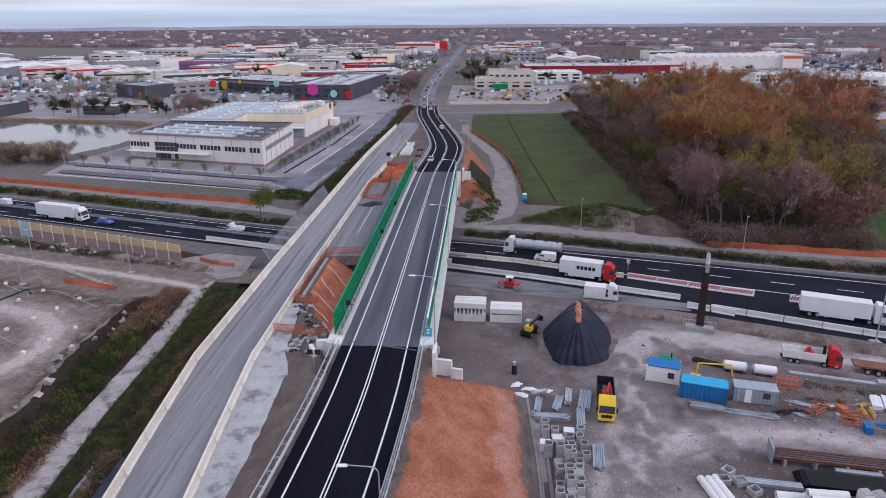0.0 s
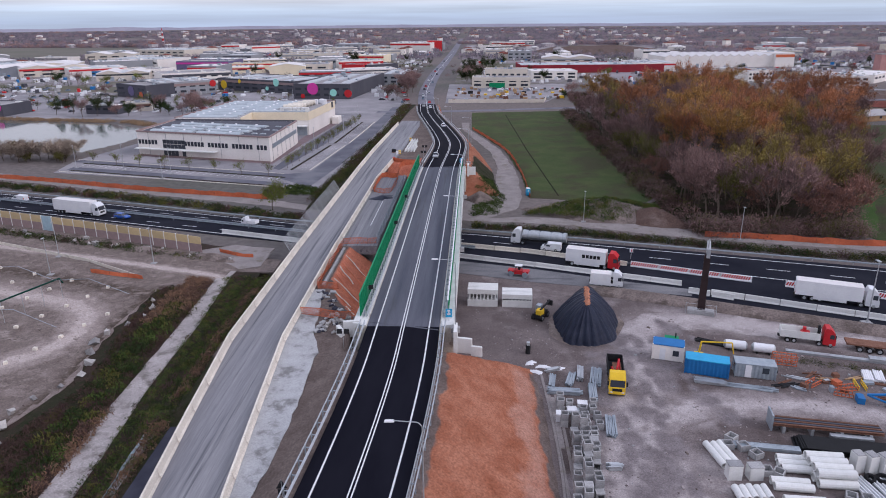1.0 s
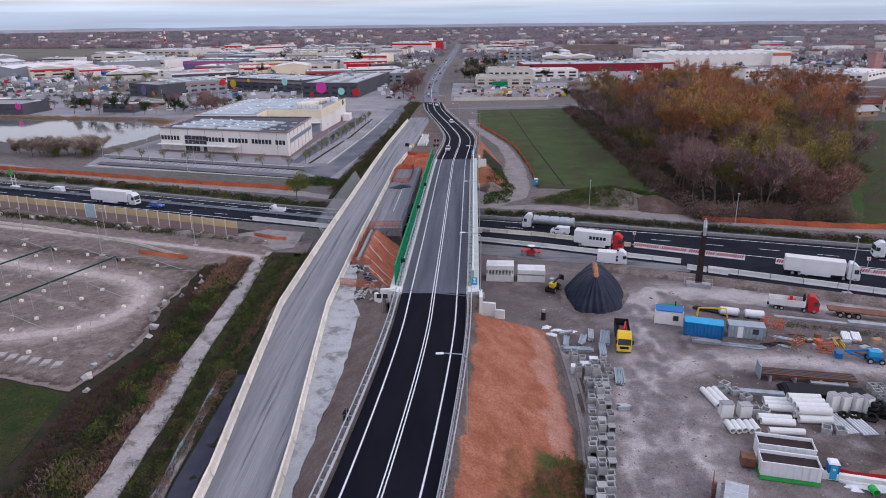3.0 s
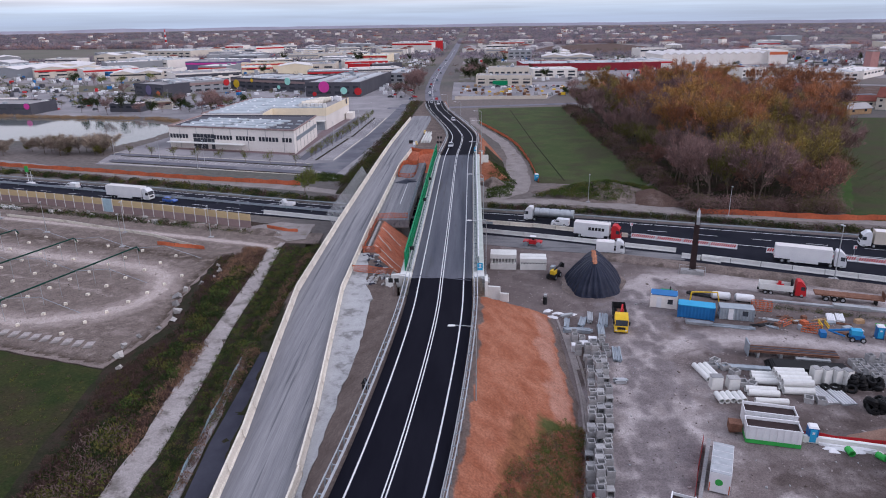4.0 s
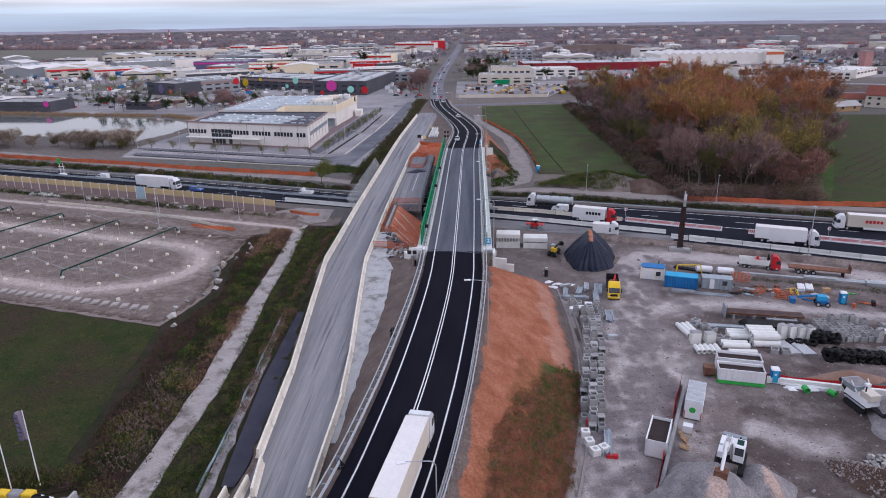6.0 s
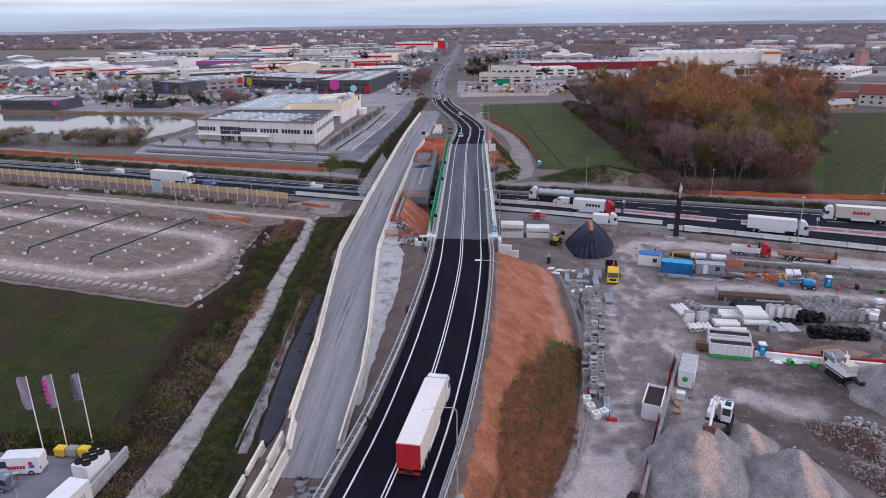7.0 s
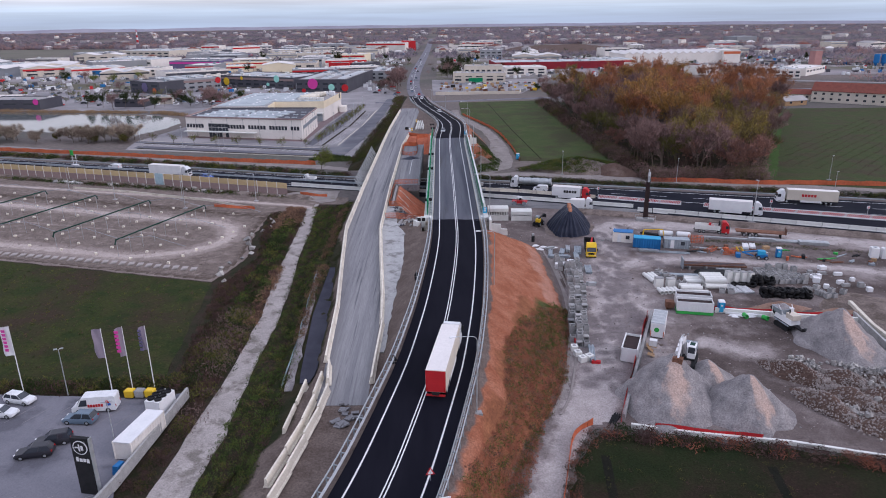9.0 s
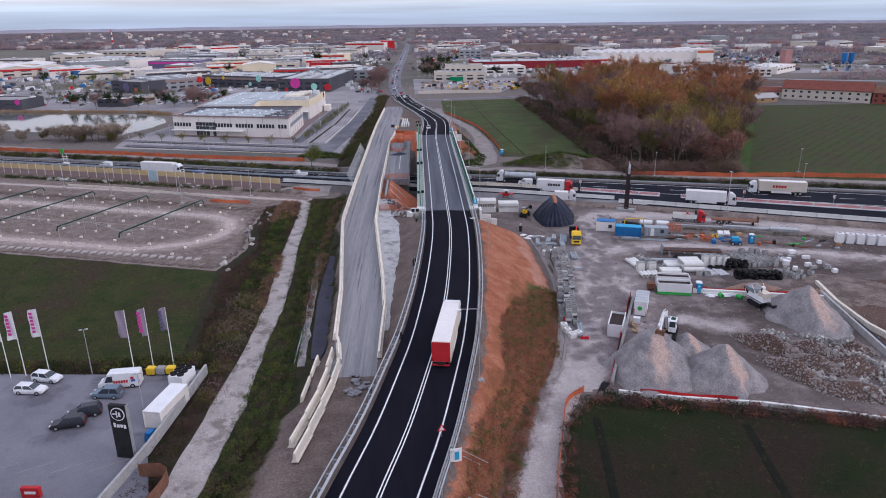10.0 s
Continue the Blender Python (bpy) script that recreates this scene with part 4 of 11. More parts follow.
def bank(x, y):
    lt, lc, zo, orr, rt = (lerp(y, OY, LT), lerp(y, OY, LC), lerp(y, OY, ZO), lerp(y, OY, OR), lerp(y, RTY, RTX))
    cx, zr = road_x(y), road_z(y)
    bench = 14 < y < 66
    xs = [lt, lc - 4.9 if bench else lc - 0.02, lc - 0.9 if bench else lc - 0.01, lc, orr, cx - 7.2, cx - 6.2, cx + 6.2, cx + 7.8, rt]
    zs = [0, zo - 1.7 if bench else zo - 0.13, zo - 1.6 if bench else zo - 0.12, zo - 0.12, zo - 0.12, zr - 0.5, zr - 0.3, zr - 0.3, zr - 0.8, 0]
    for i in range(1, len(xs)):
        xs[i] = max(xs[i], xs[i - 1] + 0.05)
    z = float(np.interp(x, xs, zs, left=-0.3, right=-0.3))
    if 60 < y < 260:
        if x < -31.4:
            s, n = 117, 176
        elif x < -21.5:
            s, n = lerp(x, [-31.4, -21.5], [119, 113]), 206
        else:
            s, n = 86, 192.5
        steep = 1.25
        if -31.4 <= x < -21.0 and 84 < y < 125.5:
            # sheeted side of the excavation, falling towards the new bridge
            edge = lerp(y, [88, 91.5, 97.4, 103, 108, 122], [-21.4, -23.2, -26.6, -28.6, -29.3, -29.2])
            fall = max(x - edge, 0) * 0.8
            return min(z, max(6.72 - fall, -0.3)) if y > 90 else min(z, 6.72)
        z = min(z, max((s - y) / steep, (y - n) / steep, -0.3))
    return z


def lumps(x, y, a):
    return a * (noise.noise((x * 0.35, y * 0.35, 1.3)) + 0.5 * noise.noise((x * 0.9, y * 0.9, 5.0)))


xs_ = np.concatenate([np.arange(-80, -54, 1.0), np.arange(-54, -14, 0.7), np.arange(-14, 10, 0.4)])
ys_ = np.concatenate([np.arange(-90, -30, 0.9), np.arange(-30, 86, 0.45), np.arange(86, 125, 0.8), np.arange(125, 170, 5.0), np.arange(170, 215, 1.0), np.arange(215, 424, 3.0)])
vs, ok = [], {}
for j, y in enumerate(ys_):
    for i, x in enumerate(xs_):
        z = bank(x, y)
        cx = road_x(y)
        flat = abs(x - cx) < 6.4 or (lerp(y, OY, LC) - 0.5 < x < lerp(y, OY, OR) + 0.5 and y > 8)
        if z > 0 and not flat:
            z = max(z + lumps(x, y, 0.22), 0.0)
        vs.append((x, y, z))
W_ = len(xs_)
fs, kind_of = [], np.zeros((len(ys_), W_), int)
for j in range(len(ys_)):
    for i in range(W_):
        x, y = vs[j * W_ + i][:2]
        wob = 2.5 * noise.noise((x * 0.12, y * 0.12, 7.0)) + 1.2 * noise.noise((x * 0.5, y * 0.5, 2.0))
        cx, rt, lc = road_x(y), lerp(y, RTY, RTX), lerp(y, OY, LC)
        k = 1
        if x > cx + 6.9 + 0.35 * wob:
            low = (rt - x) / max(rt - cx - 7, 1)
            k = 0
            if y < 84 and low < 0.3 + 0.1 * wob and y > 30:
                k = 5
            if y < 84 and low < 0.72 + 0.14 * wob and y < 46 + 5 * wob:
                k = 4
            if 25 + wob < y < 48 + 3 * wob and 0.08 < low < 0.42 + 0.1 * wob:
                k = 6
            if y < 84 and low < 0.06 + 0.04 * wob:
                k = 1
            if y > 196 and low < 0.75 + 0.1 * wob and y > 200 + 3 * wob:
                k = 2 if y < 225 else 0
        elif x < lc - 0.4 + 0.4 * wob and y > 2 + wob or x < lc - 3 + wob:
            k = 2
        elif 90 < y < 125 and lerp(y, [88, 91.5, 97.4, 103, 108, 122], [-21.4, -23.2, -26.6, -28.6, -29.3, -29.2]) + 0.2 < x < -21 or 188 < y < 215 and -31 < x < -21:
            k = 3
        kind_of[j, i] = k
for j in range(len(ys_) - 1):
    for i in range(W_ - 1):
        a = j * W_ + i
        q = (a, a + 1, a + W_ + 1, a + W_)
        if max(vs[p][2] for p in q) > 0.0:
            fs.append(q)


def softened(mask, times=4):
    f_ = mask.astype(float)
    for _ in range(times):
        p_ = np.pad(f_, 1, mode="edge")
        f_ = (p_[:-2, 1:-1] + p_[2:, 1:-1] + p_[1:-1, :-2] + p_[1:-1, 2:] + 2 * p_[1:-1, 1:-1]) / 6
    return f_


e = Mesh()
e.v, e.f, e.k = vs, fs, [0] * len(fs)
e = tagged(e.make("ground_embankment", M["bank"], smooth=True), "road embankment of red earth and brown dirt with weeds", "embankment", kind="structure")
put_fields(e, {"red": softened(np.isin(kind_of, (0, 4, 5, 6)), 2), "pink": softened(kind_of == 5, 9) * 0.75, "rust": softened(kind_of == 4, 9), "moss": softened(kind_of == 6, 10) * 0.72, "weed": softened(kind_of == 2, 3), "sheet": softened(kind_of == 3, 1)})

# ---- old road ----


def strip(name, ys, xl, xr, zs, material, label, thick=0.25, step=3.0, jag=0.0, category="road"):
    ms = Mesh()
    yy = np.arange(ys[0], ys[-1] + 0.01, step)
    pts, faces = [], []
    rng = random.Random(len(name))
    for y in yy:
        a, b, z = lerp(y, ys, xl), lerp(y, ys, xr) + rng.uniform(-jag, jag), lerp(y, ys, zs)
        pts += [(a, y, z - thick), (a, y, z), (b, y, z), (b, y, z - thick)]
    for i in range(len(yy) - 1):
        o = 4 * i
        faces += [(o + j, o + j + 1, o + j + 5, o + j + 4) for j in range(3)] + [(o + 3, o, o + 4, o + 7)]
    n = len(pts)
    faces += [(0, 3, 2, 1), (n - 4, n - 3, n - 2, n - 1)]
    faces = [f[::-1] for f in faces]
    ms.add(pts, faces)
    return tagged(ms.make(name, material), label, category, kind="structure")


BY = [12, 21, 31, 45, 63, 81, 120, 184, 215]
BX = [-27.2, -27.2, -27.1, -28, -29.6, -31.1, -31.5, -31.5, -30.2]
strip("road_old", [10, 21, 40, 60, 81, 120, 176, 200, 230, 305, 325], [-33.8, -34.2, -35.2, -37, -39, -39.1, -39.1, -39.1, -39.2, -39, -38.8], [-27.2, -27.2, -27.5, -29.2, -30.9, -31.2, -31.2, -31, -29, -28.5, -30], [4.7, 5.05, 5.55, 6.15, 6.65, 6.95, 6.95, 6.95, 6.65, 4.65, 3.9], M["asphalt_old"], "worn grey asphalt of the closed old road", 0.3)
strip("road_old_slab", [24, 31, 45, 63, 78, 84, 92, 101], [-26.9, -26.8, -27.6, -29.2, -30.6, -30.9, -31.0, -31.0], [-25.9, -25.8, -25.5, -25.0, -25.4, -27.4, -28.0, -29.6], [5.1, 5.3, 5.7, 6.25, 6.6, 6.75, 6.84, 6.88], M["slab_old"], "cracked pale concrete slab beside the old road", 0.3, 1.5, 0.25)
strip("bridge_old_deck", [114, 190], [-39.9, -39.9], [-31.0, -31.0], [6.78, 6.78], M["concrete_grey"], "grey concrete deck of the old viaduct", 1.4, 6.0, category="bridge")
strip("bridge_old_half", [124.5, 191], [-30.9, -30.9], [-23.4, -23.4], [6.8, 6.8], M["asphalt_old"], "half-demolished grey viaduct deck", 1.9, 6.0, 0.1, category="bridge")
strip("road_old_west_path", [18, 21, 40, 63], [-37.6, -38.0, -39.6, -39.9], [-36.2, -35.7, -36.7, -38.9], [3.5, 3.6, 4.0, 4.7], M["asphalt_path"], "dark asphalt path below the barrier", 0.3, 2.0)


# ---- new bridge ----
bridge = thing("road_bridge", "new concrete road bridge with white edge beams and green screens", "bridge", kind="structure")


def bx(y, off):
    return road_x(y) + off


deck_line = [p for p in ROAD if 83 <= p.y <= 195.5]
Mesh().sweep(deck_line, [(-7.0, -0.5), (-7.0, -0.12), (7.0, -0.12), (7.0, -0.5), (4.5, -1.9), (-4.5, -1.9)]).make("deck", M["concrete"], bridge, "pale concrete box deck")
for side in (-1, 1):
    Mesh().sweep(deck_line, [(side * 6.35, -0.45), (side * 6.35, 0.3), (side * 7.45, 0.38), (side * 7.5, -1.75), (side * 7.2, -1.75), (side * 7.1, -0.45)]).make("edge_beam", M["concrete_white"], bridge, "white precast edge beam")
    Mesh().sweep(deck_line, [(side * 5.5, -0.1), (side * 5.5, 0.12), (side * 6.34, 0.16), (side * 6.34, -0.1)]).make("kerb", M["concrete_white"], bridge, "pale raised walkway kerb")
for y in (84.2, 194.6):
    Mesh().box(road_x(y), y, 0, 15.2, 1.6, 8.0).make("abutment", M["concrete"], bridge, "plain concrete abutment wall")
for y, z in ((113.5, 0.1), (165.5, 0.1)):
    for off in (-4.5, 0, 4.5):
        Mesh().tube((bx(y, off), y + off * -0.25, z), (bx(y, off), y + off * -0.25, 6.2), 0.6, n=14).make("pier", M["concrete"], bridge, "round concrete pier", smooth=False)
    Mesh().box(road_x(y), y, 6.0, 13, 1.5, 0.75, -14).make("crosshead", M["concrete"], bridge, "concrete pier cap")
# wing walls at the joints
for x, y, sx, sy, z0, z1, rz in ((-5.95, 81.6, 0.55, 3.4, 5.6, 9.0, 0), (-4.7, 80.4, 2.4, 0.5, 5.6, 7.9, -12), (-2.9, 79.8, 1.6, 0.45, 5.4, 6.9, -12), (-21.4, 83.6, 2.6, 0.6, 6.4, 8.9, 10), (-22.9, 82.4, 0.6, 2.4, 6.2, 8.3, 28), (-5.2, 196.8, 0.6, 3.0, 5.5, 9.0, 0), (-3.9, 197.4, 2.0, 0.5, 5.5, 8.0, 0), (-20.9, 197.0, 0.6, 3.0, 5.5, 8.9, 0)):
    Mesh().box(x, y, z0, sx, sy, z1 - z0, rz, top=0.94).make("wing_wall", M["concrete_white"], bridge, "white concrete wing wall")
# screens
for side in (-1, 1):
    y = 85.6
    while y < 195:
        y2 = min(y + 3.92, 195.2)
        a, b = bx(y, side * (6.7 if side < 0 else 6.45)), bx(y2, side * (6.7 if side < 0 else 6.45))
        z = road_z(y) + 0.36
        s = Mesh()
        yy, n = y, 14
        for i in range(n):
            u0, u1 = i / n, (i + 1) / n
            w = 0.05 if i % 2 else -0.0
            s.box(a + (b - a) * (u0 + u1) / 2 + w, y + (y2 - y) * (u0 + u1) / 2, z, 0.08, (y2 - y) / n * 1.02, (3.4 if side < 0 else 2.6))
        s.make("screen", M["green"], bridge, "ribbed green metal screen panel")
        Mesh().box(a - side * 0.02, y, z, 0.16, 0.14, 2.72 if side > 0 else 3.42).make("post", M["galv"] if side > 0 else M["green"], bridge)
        Mesh().box((a + b) / 2, (y + y2) / 2, z + (2.61 if side > 0 else 3.41), 0.22, y2 - y + 0.02, 0.09).make("cap_rail", M["white"] if side > 0 else M["green"], bridge)
        y += 4.0
for y in (83.2, 195.2):
    Mesh().box(road_x(y), y, road_z(y) - 0.03, 10.7, 0.3, 0.034, 14 if y > 100 else -14).make("expansion_joint", M["asphalt_deck"], bridge, "grey steel expansion joint")
for x, y in ((-7.0, 84.0), (-7.3, 196.6)):
    sg = thing("road_sign", "blue sign plate with a white arrow on the barrier", "sign", pose(x, y, road_z(y)), "blue plates at the bridge ends")
    Mesh().box(0, 0, 0.5, 0.08, 0.08, 1.2).make("post", M["galv"], sg)
    Mesh().box(0, -0.06, 1.1, 0.95, 0.05, 1.35).make("plate", M["sky_blue"], sg)
    Mesh().box(0, -0.095, 1.5, 0.5, 0.02, 0.22).box(0, -0.095, 2.05, 0.5, 0.02, 0.22, top=0.6).box(0, -0.095, 1.62, 0.18, 0.02, 0.45).make("arrow", M["white"], sg)
    Mesh().box(0, -0.06, 0.86, 0.95, 0.05, 0.22).make("lower_plate", M["white"], sg)


# ---- guard rails ----
def guard_rail(line, side, off, label, step=2.25):
    """A two-beam guard rail beside a road line; side +1 is to the left."""
    rail = thing("guard_rail", label, "guard rail", group="guard rails of the new road")
    o = side * off
    wave = [(0.0, 0.45), (0.09, 0.53), (0.0, 0.6), (0.09, 0.69), (0.0, 0.76), (0.09, 0.85), (0.0, 0.92)]
    prof = [(o - side * w, h) for w, h in wave] + [(o + side * 0.03, h) for w, h in wave[::-1]]
    Mesh().sweep(line, prof).make("beam", M["galv"], rail, "three-wave galvanised beam")
    Mesh().sweep(line, [(o + side * 0.5, 0.95), (o + side * 0.5, 1.1), (o + side * 0.62, 1.1), (o + side * 0.62, 0.95)]).make("rear_rail", M["galv"], rail)
    Mesh().sweep(line, [(o + side * 0.06, 0.3), (o + side * 0.06, 0.4), (o + side * 0.16, 0.4), (o + side * 0.16, 0.3)]).make("lower_rail", M["galv"], rail)
    me = Mesh().box(0, 0, -0.4, 0.1, 0.14, 1.5).box(0, -side * 0.28, 0.78, 0.1, 0.5, 0.1).make("post", M["galv_dull"], rail)
    first = True
    for p, rz, _ in along(line, step, 0.6):
        ob = me if first else new("post", me.data)
        first = False
        ob.parent = rail
        q = radians(rz)
        ob.matrix_basis = pose(p.x - math.sin(q) * (o + side * 0.5), p.y + math.cos(q) * (o + side * 0.5), p.z, 0, 0, rz)
    return rail


guard_rail(road_piece(-88, 84), -1, 5.65, "long galvanised steel guard rail on the embankment edge")
guard_rail(road_piece(-88, 84), 1, 5.65, "long galvanised steel guard rail on the embankment edge")
guard_rail(road_piece(84, 196), -1, 5.65, "galvanised guard rail along the bridge walkway")
guard_rail(road_piece(84, 196), 1, 5.65, "galvanised guard rail along the bridge walkway")
guard_rail(road_piece(196, 400), -1, 5.65, "galvanised guard rail on the far ramp", 4.5)
guard_rail(road_piece(196, 400), 1, 5.65, "galvanised guard rail on the far ramp", 4.5)


# ---- street lamps ----
def street_lamp(h=10.6, arm=2.6):
    lamp = thing("street_lamp", "slim grey steel street lamp with a curved arm and flat head", "street lamp", group="street lamps of the new road")
    Mesh().box(0, 0, -0.5, 1.3, 0.9, 0.75).box(0, 0, 0.25, 1.1, 0.7, 0.04).make("footing", M["concrete_grey"], lamp, "square concrete footing")
    Mesh().tube((0, 0, 0.2), (0, 0, h - 0.7), 0.09, 0.06, 10).make("pole", M["galv"], lamp)
    a = Mesh()
    last = Vector((0, 0, h - 0.7))
    for i in range(1, 6):
        q = i / 5 * math.pi / 2
        nxt = Vector((-0.7 * (1 - math.cos(q)), 0, h - 0.7 + 0.7 * math.sin(q)))
        a.tube(last, nxt, 0.055, 0.05, 8)
        last = nxt
    a.tube(last, last + Vector((-arm + 0.7, 0, 0.18)), 0.05, 0.04, 8)
    a.make("arm", M["galv"], lamp)
    Mesh().box(-arm - 0.3, 0, h + 0.1, 0.9, 0.36, 0.1, top=0.85).make("head", M["white"], lamp, "flat white lamp head")
    return lamp


lamp0 = street_lamp()
spots = [(-13.1, 4.8, 6.45, 12), (-7.9, 44.8, 6.7, 3), (-6.0, 82.6, 8.3, 0), (-5.9, 118.5, 8.3, 0), (-5.9, 160, 8.3, 0), (-5.2, 206, 7.6, 0), (-4.6, 245, 5.8, 0), (-14, 310, 2.0, 8), (-22, 350, 1.4, 8), (-20.5, -38, 5.8, 25)]
for i, (x, y, z, rz) in enumerate(spots):
    if i:
        copy_thing(lamp0, pose(x, y, z, 0, 0, rz))
lamp0.matrix_basis = pose(*spots[0][:3], 0, 0, spots[0][3])

# ---- small triangular and square signs seen from behind on the verge ----


def verge_sign(x, y, z, rz, shape):
    sg = thing("road_sign", "dark-backed road sign on a thin post in the verge", "sign", pose(x, y, z, 0, 0, rz), "signs on the verge")
    Mesh().tube((0, 0, -0.4), (0, 0, 2.6), 0.035, n=6).make("post", M["galv"], sg)
    p = Mesh()
    if shape == "triangle":
        p.add([(-0.55, 0, 1.6), (0.55, 0, 1.6), (0, 0, 2.6), (-0.55, 0.04, 1.6), (0.55, 0.04, 1.6), (0, 0.04, 2.6)], [(0, 1, 2), (5, 4, 3), (0, 3, 4, 1), (1, 4, 5, 2), (2, 5, 3, 0)])
        p.box(0, 0.02, 0.8, 0.8, 0.04, 0.7)
    else:
        p.box(-0.5, 0.02, 1.9, 0.75, 0.04, 0.75).box(0.5, 0.02, 1.9, 0.75, 0.04, 0.75)
    p.make("plate", M["dark"], sg, "dark grey back of the sign plate")


verge_sign(-23.9, 16.4, 6.0, 15, "triangle")
verge_sign(-21.7, 46.5, 6.9, 5, "triangle")
verge_sign(-21.6, 78, 7.6, 0, "square")
for y in (92, 128, 150):
    verge_sign(-20.15, y, 8.5, 20, "square")
verge_sign(-20.2, 214, 7.2, 0, "square")
verge_sign(-20.6, 226, 6.9, 0, "square")

# ---- temporary direction board near the road's south end ----
bd = thing("direction_board", "white board with blue arrow propped by long struts on the bank", "sign", pose(-17.2, -12.5, 6.2, 0, 0, 12))
Mesh().box(0, 0, 0.4, 1.3, 0.06, 1.7).make("board", M["white"], bd)
Mesh().box(0.1, -0.05, 0.7, 0.5, 0.03, 1.0).make("arrow", M["sky_blue"], bd)
for u in (-0.5, 0.5):
    Mesh().tube((u, 0.05, 1.9), (u + 3.6, 1.2, -1.4), 0.04, n=6).make("strut", M["galv"], bd)
tri = thing("warning_sign", "triangular red-edged warning sign on the guard rail", "sign", pose(-18.6, -8.4, 7.2, 0, 0, 10))
Mesh().tube((0, 0, -0.9), (0, 0, 1.0), 0.03, n=6).make("post", M["galv"], tri)
Mesh().add([(-0.5, 0, 0.6), (0.5, 0, 0.6), (0, 0, 1.5), (-0.5, 0.04, 0.6), (0.5, 0.04, 0.6), (0, 0.04, 1.5)], [(0, 1, 2), (5, 4, 3), (0, 3, 4, 1), (1, 4, 5, 2), (2, 5, 3, 0)]).make("plate", M["red_paint"], tri)
Mesh().add([(-0.32, -0.012, 0.7), (0.32, -0.012, 0.7), (0, -0.012, 1.28)], [(0, 1, 2)]).make("face", M["white"], tri)
bd2 = thing("tipped_sign", "white sign plate lying tilted on the bank with struts", "sign", pose(-14.2, -17.0, 4.9, 50, 0, 20))
Mesh().box(0, 0, 0, 1.3, 0.06, 0.9).make("board", M["white"], bd2)
for u in (-0.5, 0.5):
    Mesh().tube((u, 0.05, 0.2), (u - 2.2, 1.0, 2.4), 0.04, n=6).make("strut", M["galv"], bd2)


# ---- jersey barriers ----
def jersey(length, height=1.0, material="concrete", base=0.62):
    w, t = base / 2, 0.12
    prof = [(-w, 0), (-w, 0.09), (-w * 0.55, 0.32), (-t, height), (t, height), (w * 0.55, 0.32), (w, 0.09), (w, 0)]
    j = Mesh()
    L = length / 2
    j.sweep([(-L + 0.03, 0, 0), (-L + 0.18, 0, 0), (L - 0.18, 0, 0), (L - 0.03, 0, 0)], prof)
    return j.make("jersey_barrier", M[material])


def barrier_run(pts, length, label, group, height=1.0, material="concrete", base=0.62, gap=0.0, wobble=0.0, seed=2):
    rng = random.Random(seed)
    first = jersey(length, height, material, base)
    tagged(first, label, "concrete barrier", group)
    spots_ = along(pts, length + gap, length / 2)
    for i, (p, rz, up) in enumerate(spots_):
        ob = first if i == 0 else copy_thing(first, Matrix())
        ob.matrix_basis = pose(p.x + rng.uniform(-wobble, wobble), p.y + rng.uniform(-wobble, wobble), p.z, 0, -up, rz + rng.uniform(-wobble, wobble) * 6)


OLDL = [(-34.2, 21, 5.03), (-35.2, 40, 5.53), (-37.1, 60, 6.13), (-39.0, 81, 6.63), (-39.2, 120, 6.93), (-39.2, 176, 6.93), (-39.2, 200, 6.93), (-39.2, 230, 6.63), (-38.9, 306, 4.6)]
barrier_run(OLDL, 6.0, "tall cream concrete barrier edging the old road", "barriers along the old road", 1.25, base=0.8)
OLDM = [(-27.0, 15, 4.9), (-27.0, 21, 5.05), (-26.9, 31, 5.35), (-27.8, 45, 5.7), (-29.5, 63, 6.25), (-31.1, 81, 6.7), (-31.5, 120, 6.95), (-31.5, 184, 6.95), (-30.1, 212, 6.8)]
barrier_run(OLDM, 6.0, "cream concrete barrier dividing the old road", "barriers dividing the old road", 1.1, base=0.75)
# loose barriers at the broken end of the old road
loose = [(-33.2, 17.3, 4.95, 97), (-32.9, 10.6, 4.8, 86), (-33.4, 4.9, 4.75, 82), (-34.1, -0.8, 4.7, 81), (-34.9, -6.4, 4.7, 80), (-34.2, 14.2, 4.7, 88), (-34.4, 8.2, 4.6, 85), (-35.0, 2.4, 4.6, 81), (-35.9, -3.4, 4.55, 80), (-36.3, 13.2, 4.0, 88), (-36.6, 7.0, 4.0, 87)]
lj = tagged(jersey(5.6, 1.25, "concrete", 0.8), "loose cream concrete barrier at the broken road end", "concrete barrier", "loose barriers")
for i, (x, y, z, rz) in enumerate(loose):
    ob = lj if i == 0 else copy_thing(lj, Matrix())
    ob.matrix_basis = pose(x, y, z, 0, 0, rz)
# stored barriers on the far side of the old viaduct
st = tagged(jersey(6.0, 1.0, "concrete_white", 0.62), "white concrete barrier stored in a row", "concrete barrier", "stored barriers")
k = 0
for r in range(4):
    for q in range(4 if r < 3 else 2):
        ob = st if k == 0 else copy_thing(st, Matrix())
        ob.matrix_basis = pose(-27.6 + 0.95 * r + 0.05 * q, 232 + 6.6 * q, 6.55 - 0.16 * q, 0, 1.4, 86 + r)
        k += 1

# motorway barriers
barrier_run([(-10, 145.2, 0.12), (9.8, 139.7, 0.12), (24, 134.2, 0.12), (29, 132.3, 0.12)], 6.0, "grey-white concrete median barrier", "motorway median barriers", 1.0, "concrete")
barrier_run([(-24, 142.6, 0.12), (-5, 136, 0.12), (12, 130.3, 0.12), (40, 120.2, 0.12)], 6.0, "white concrete works barrier beside the lane", "works barriers", 1.0, "concrete_white")
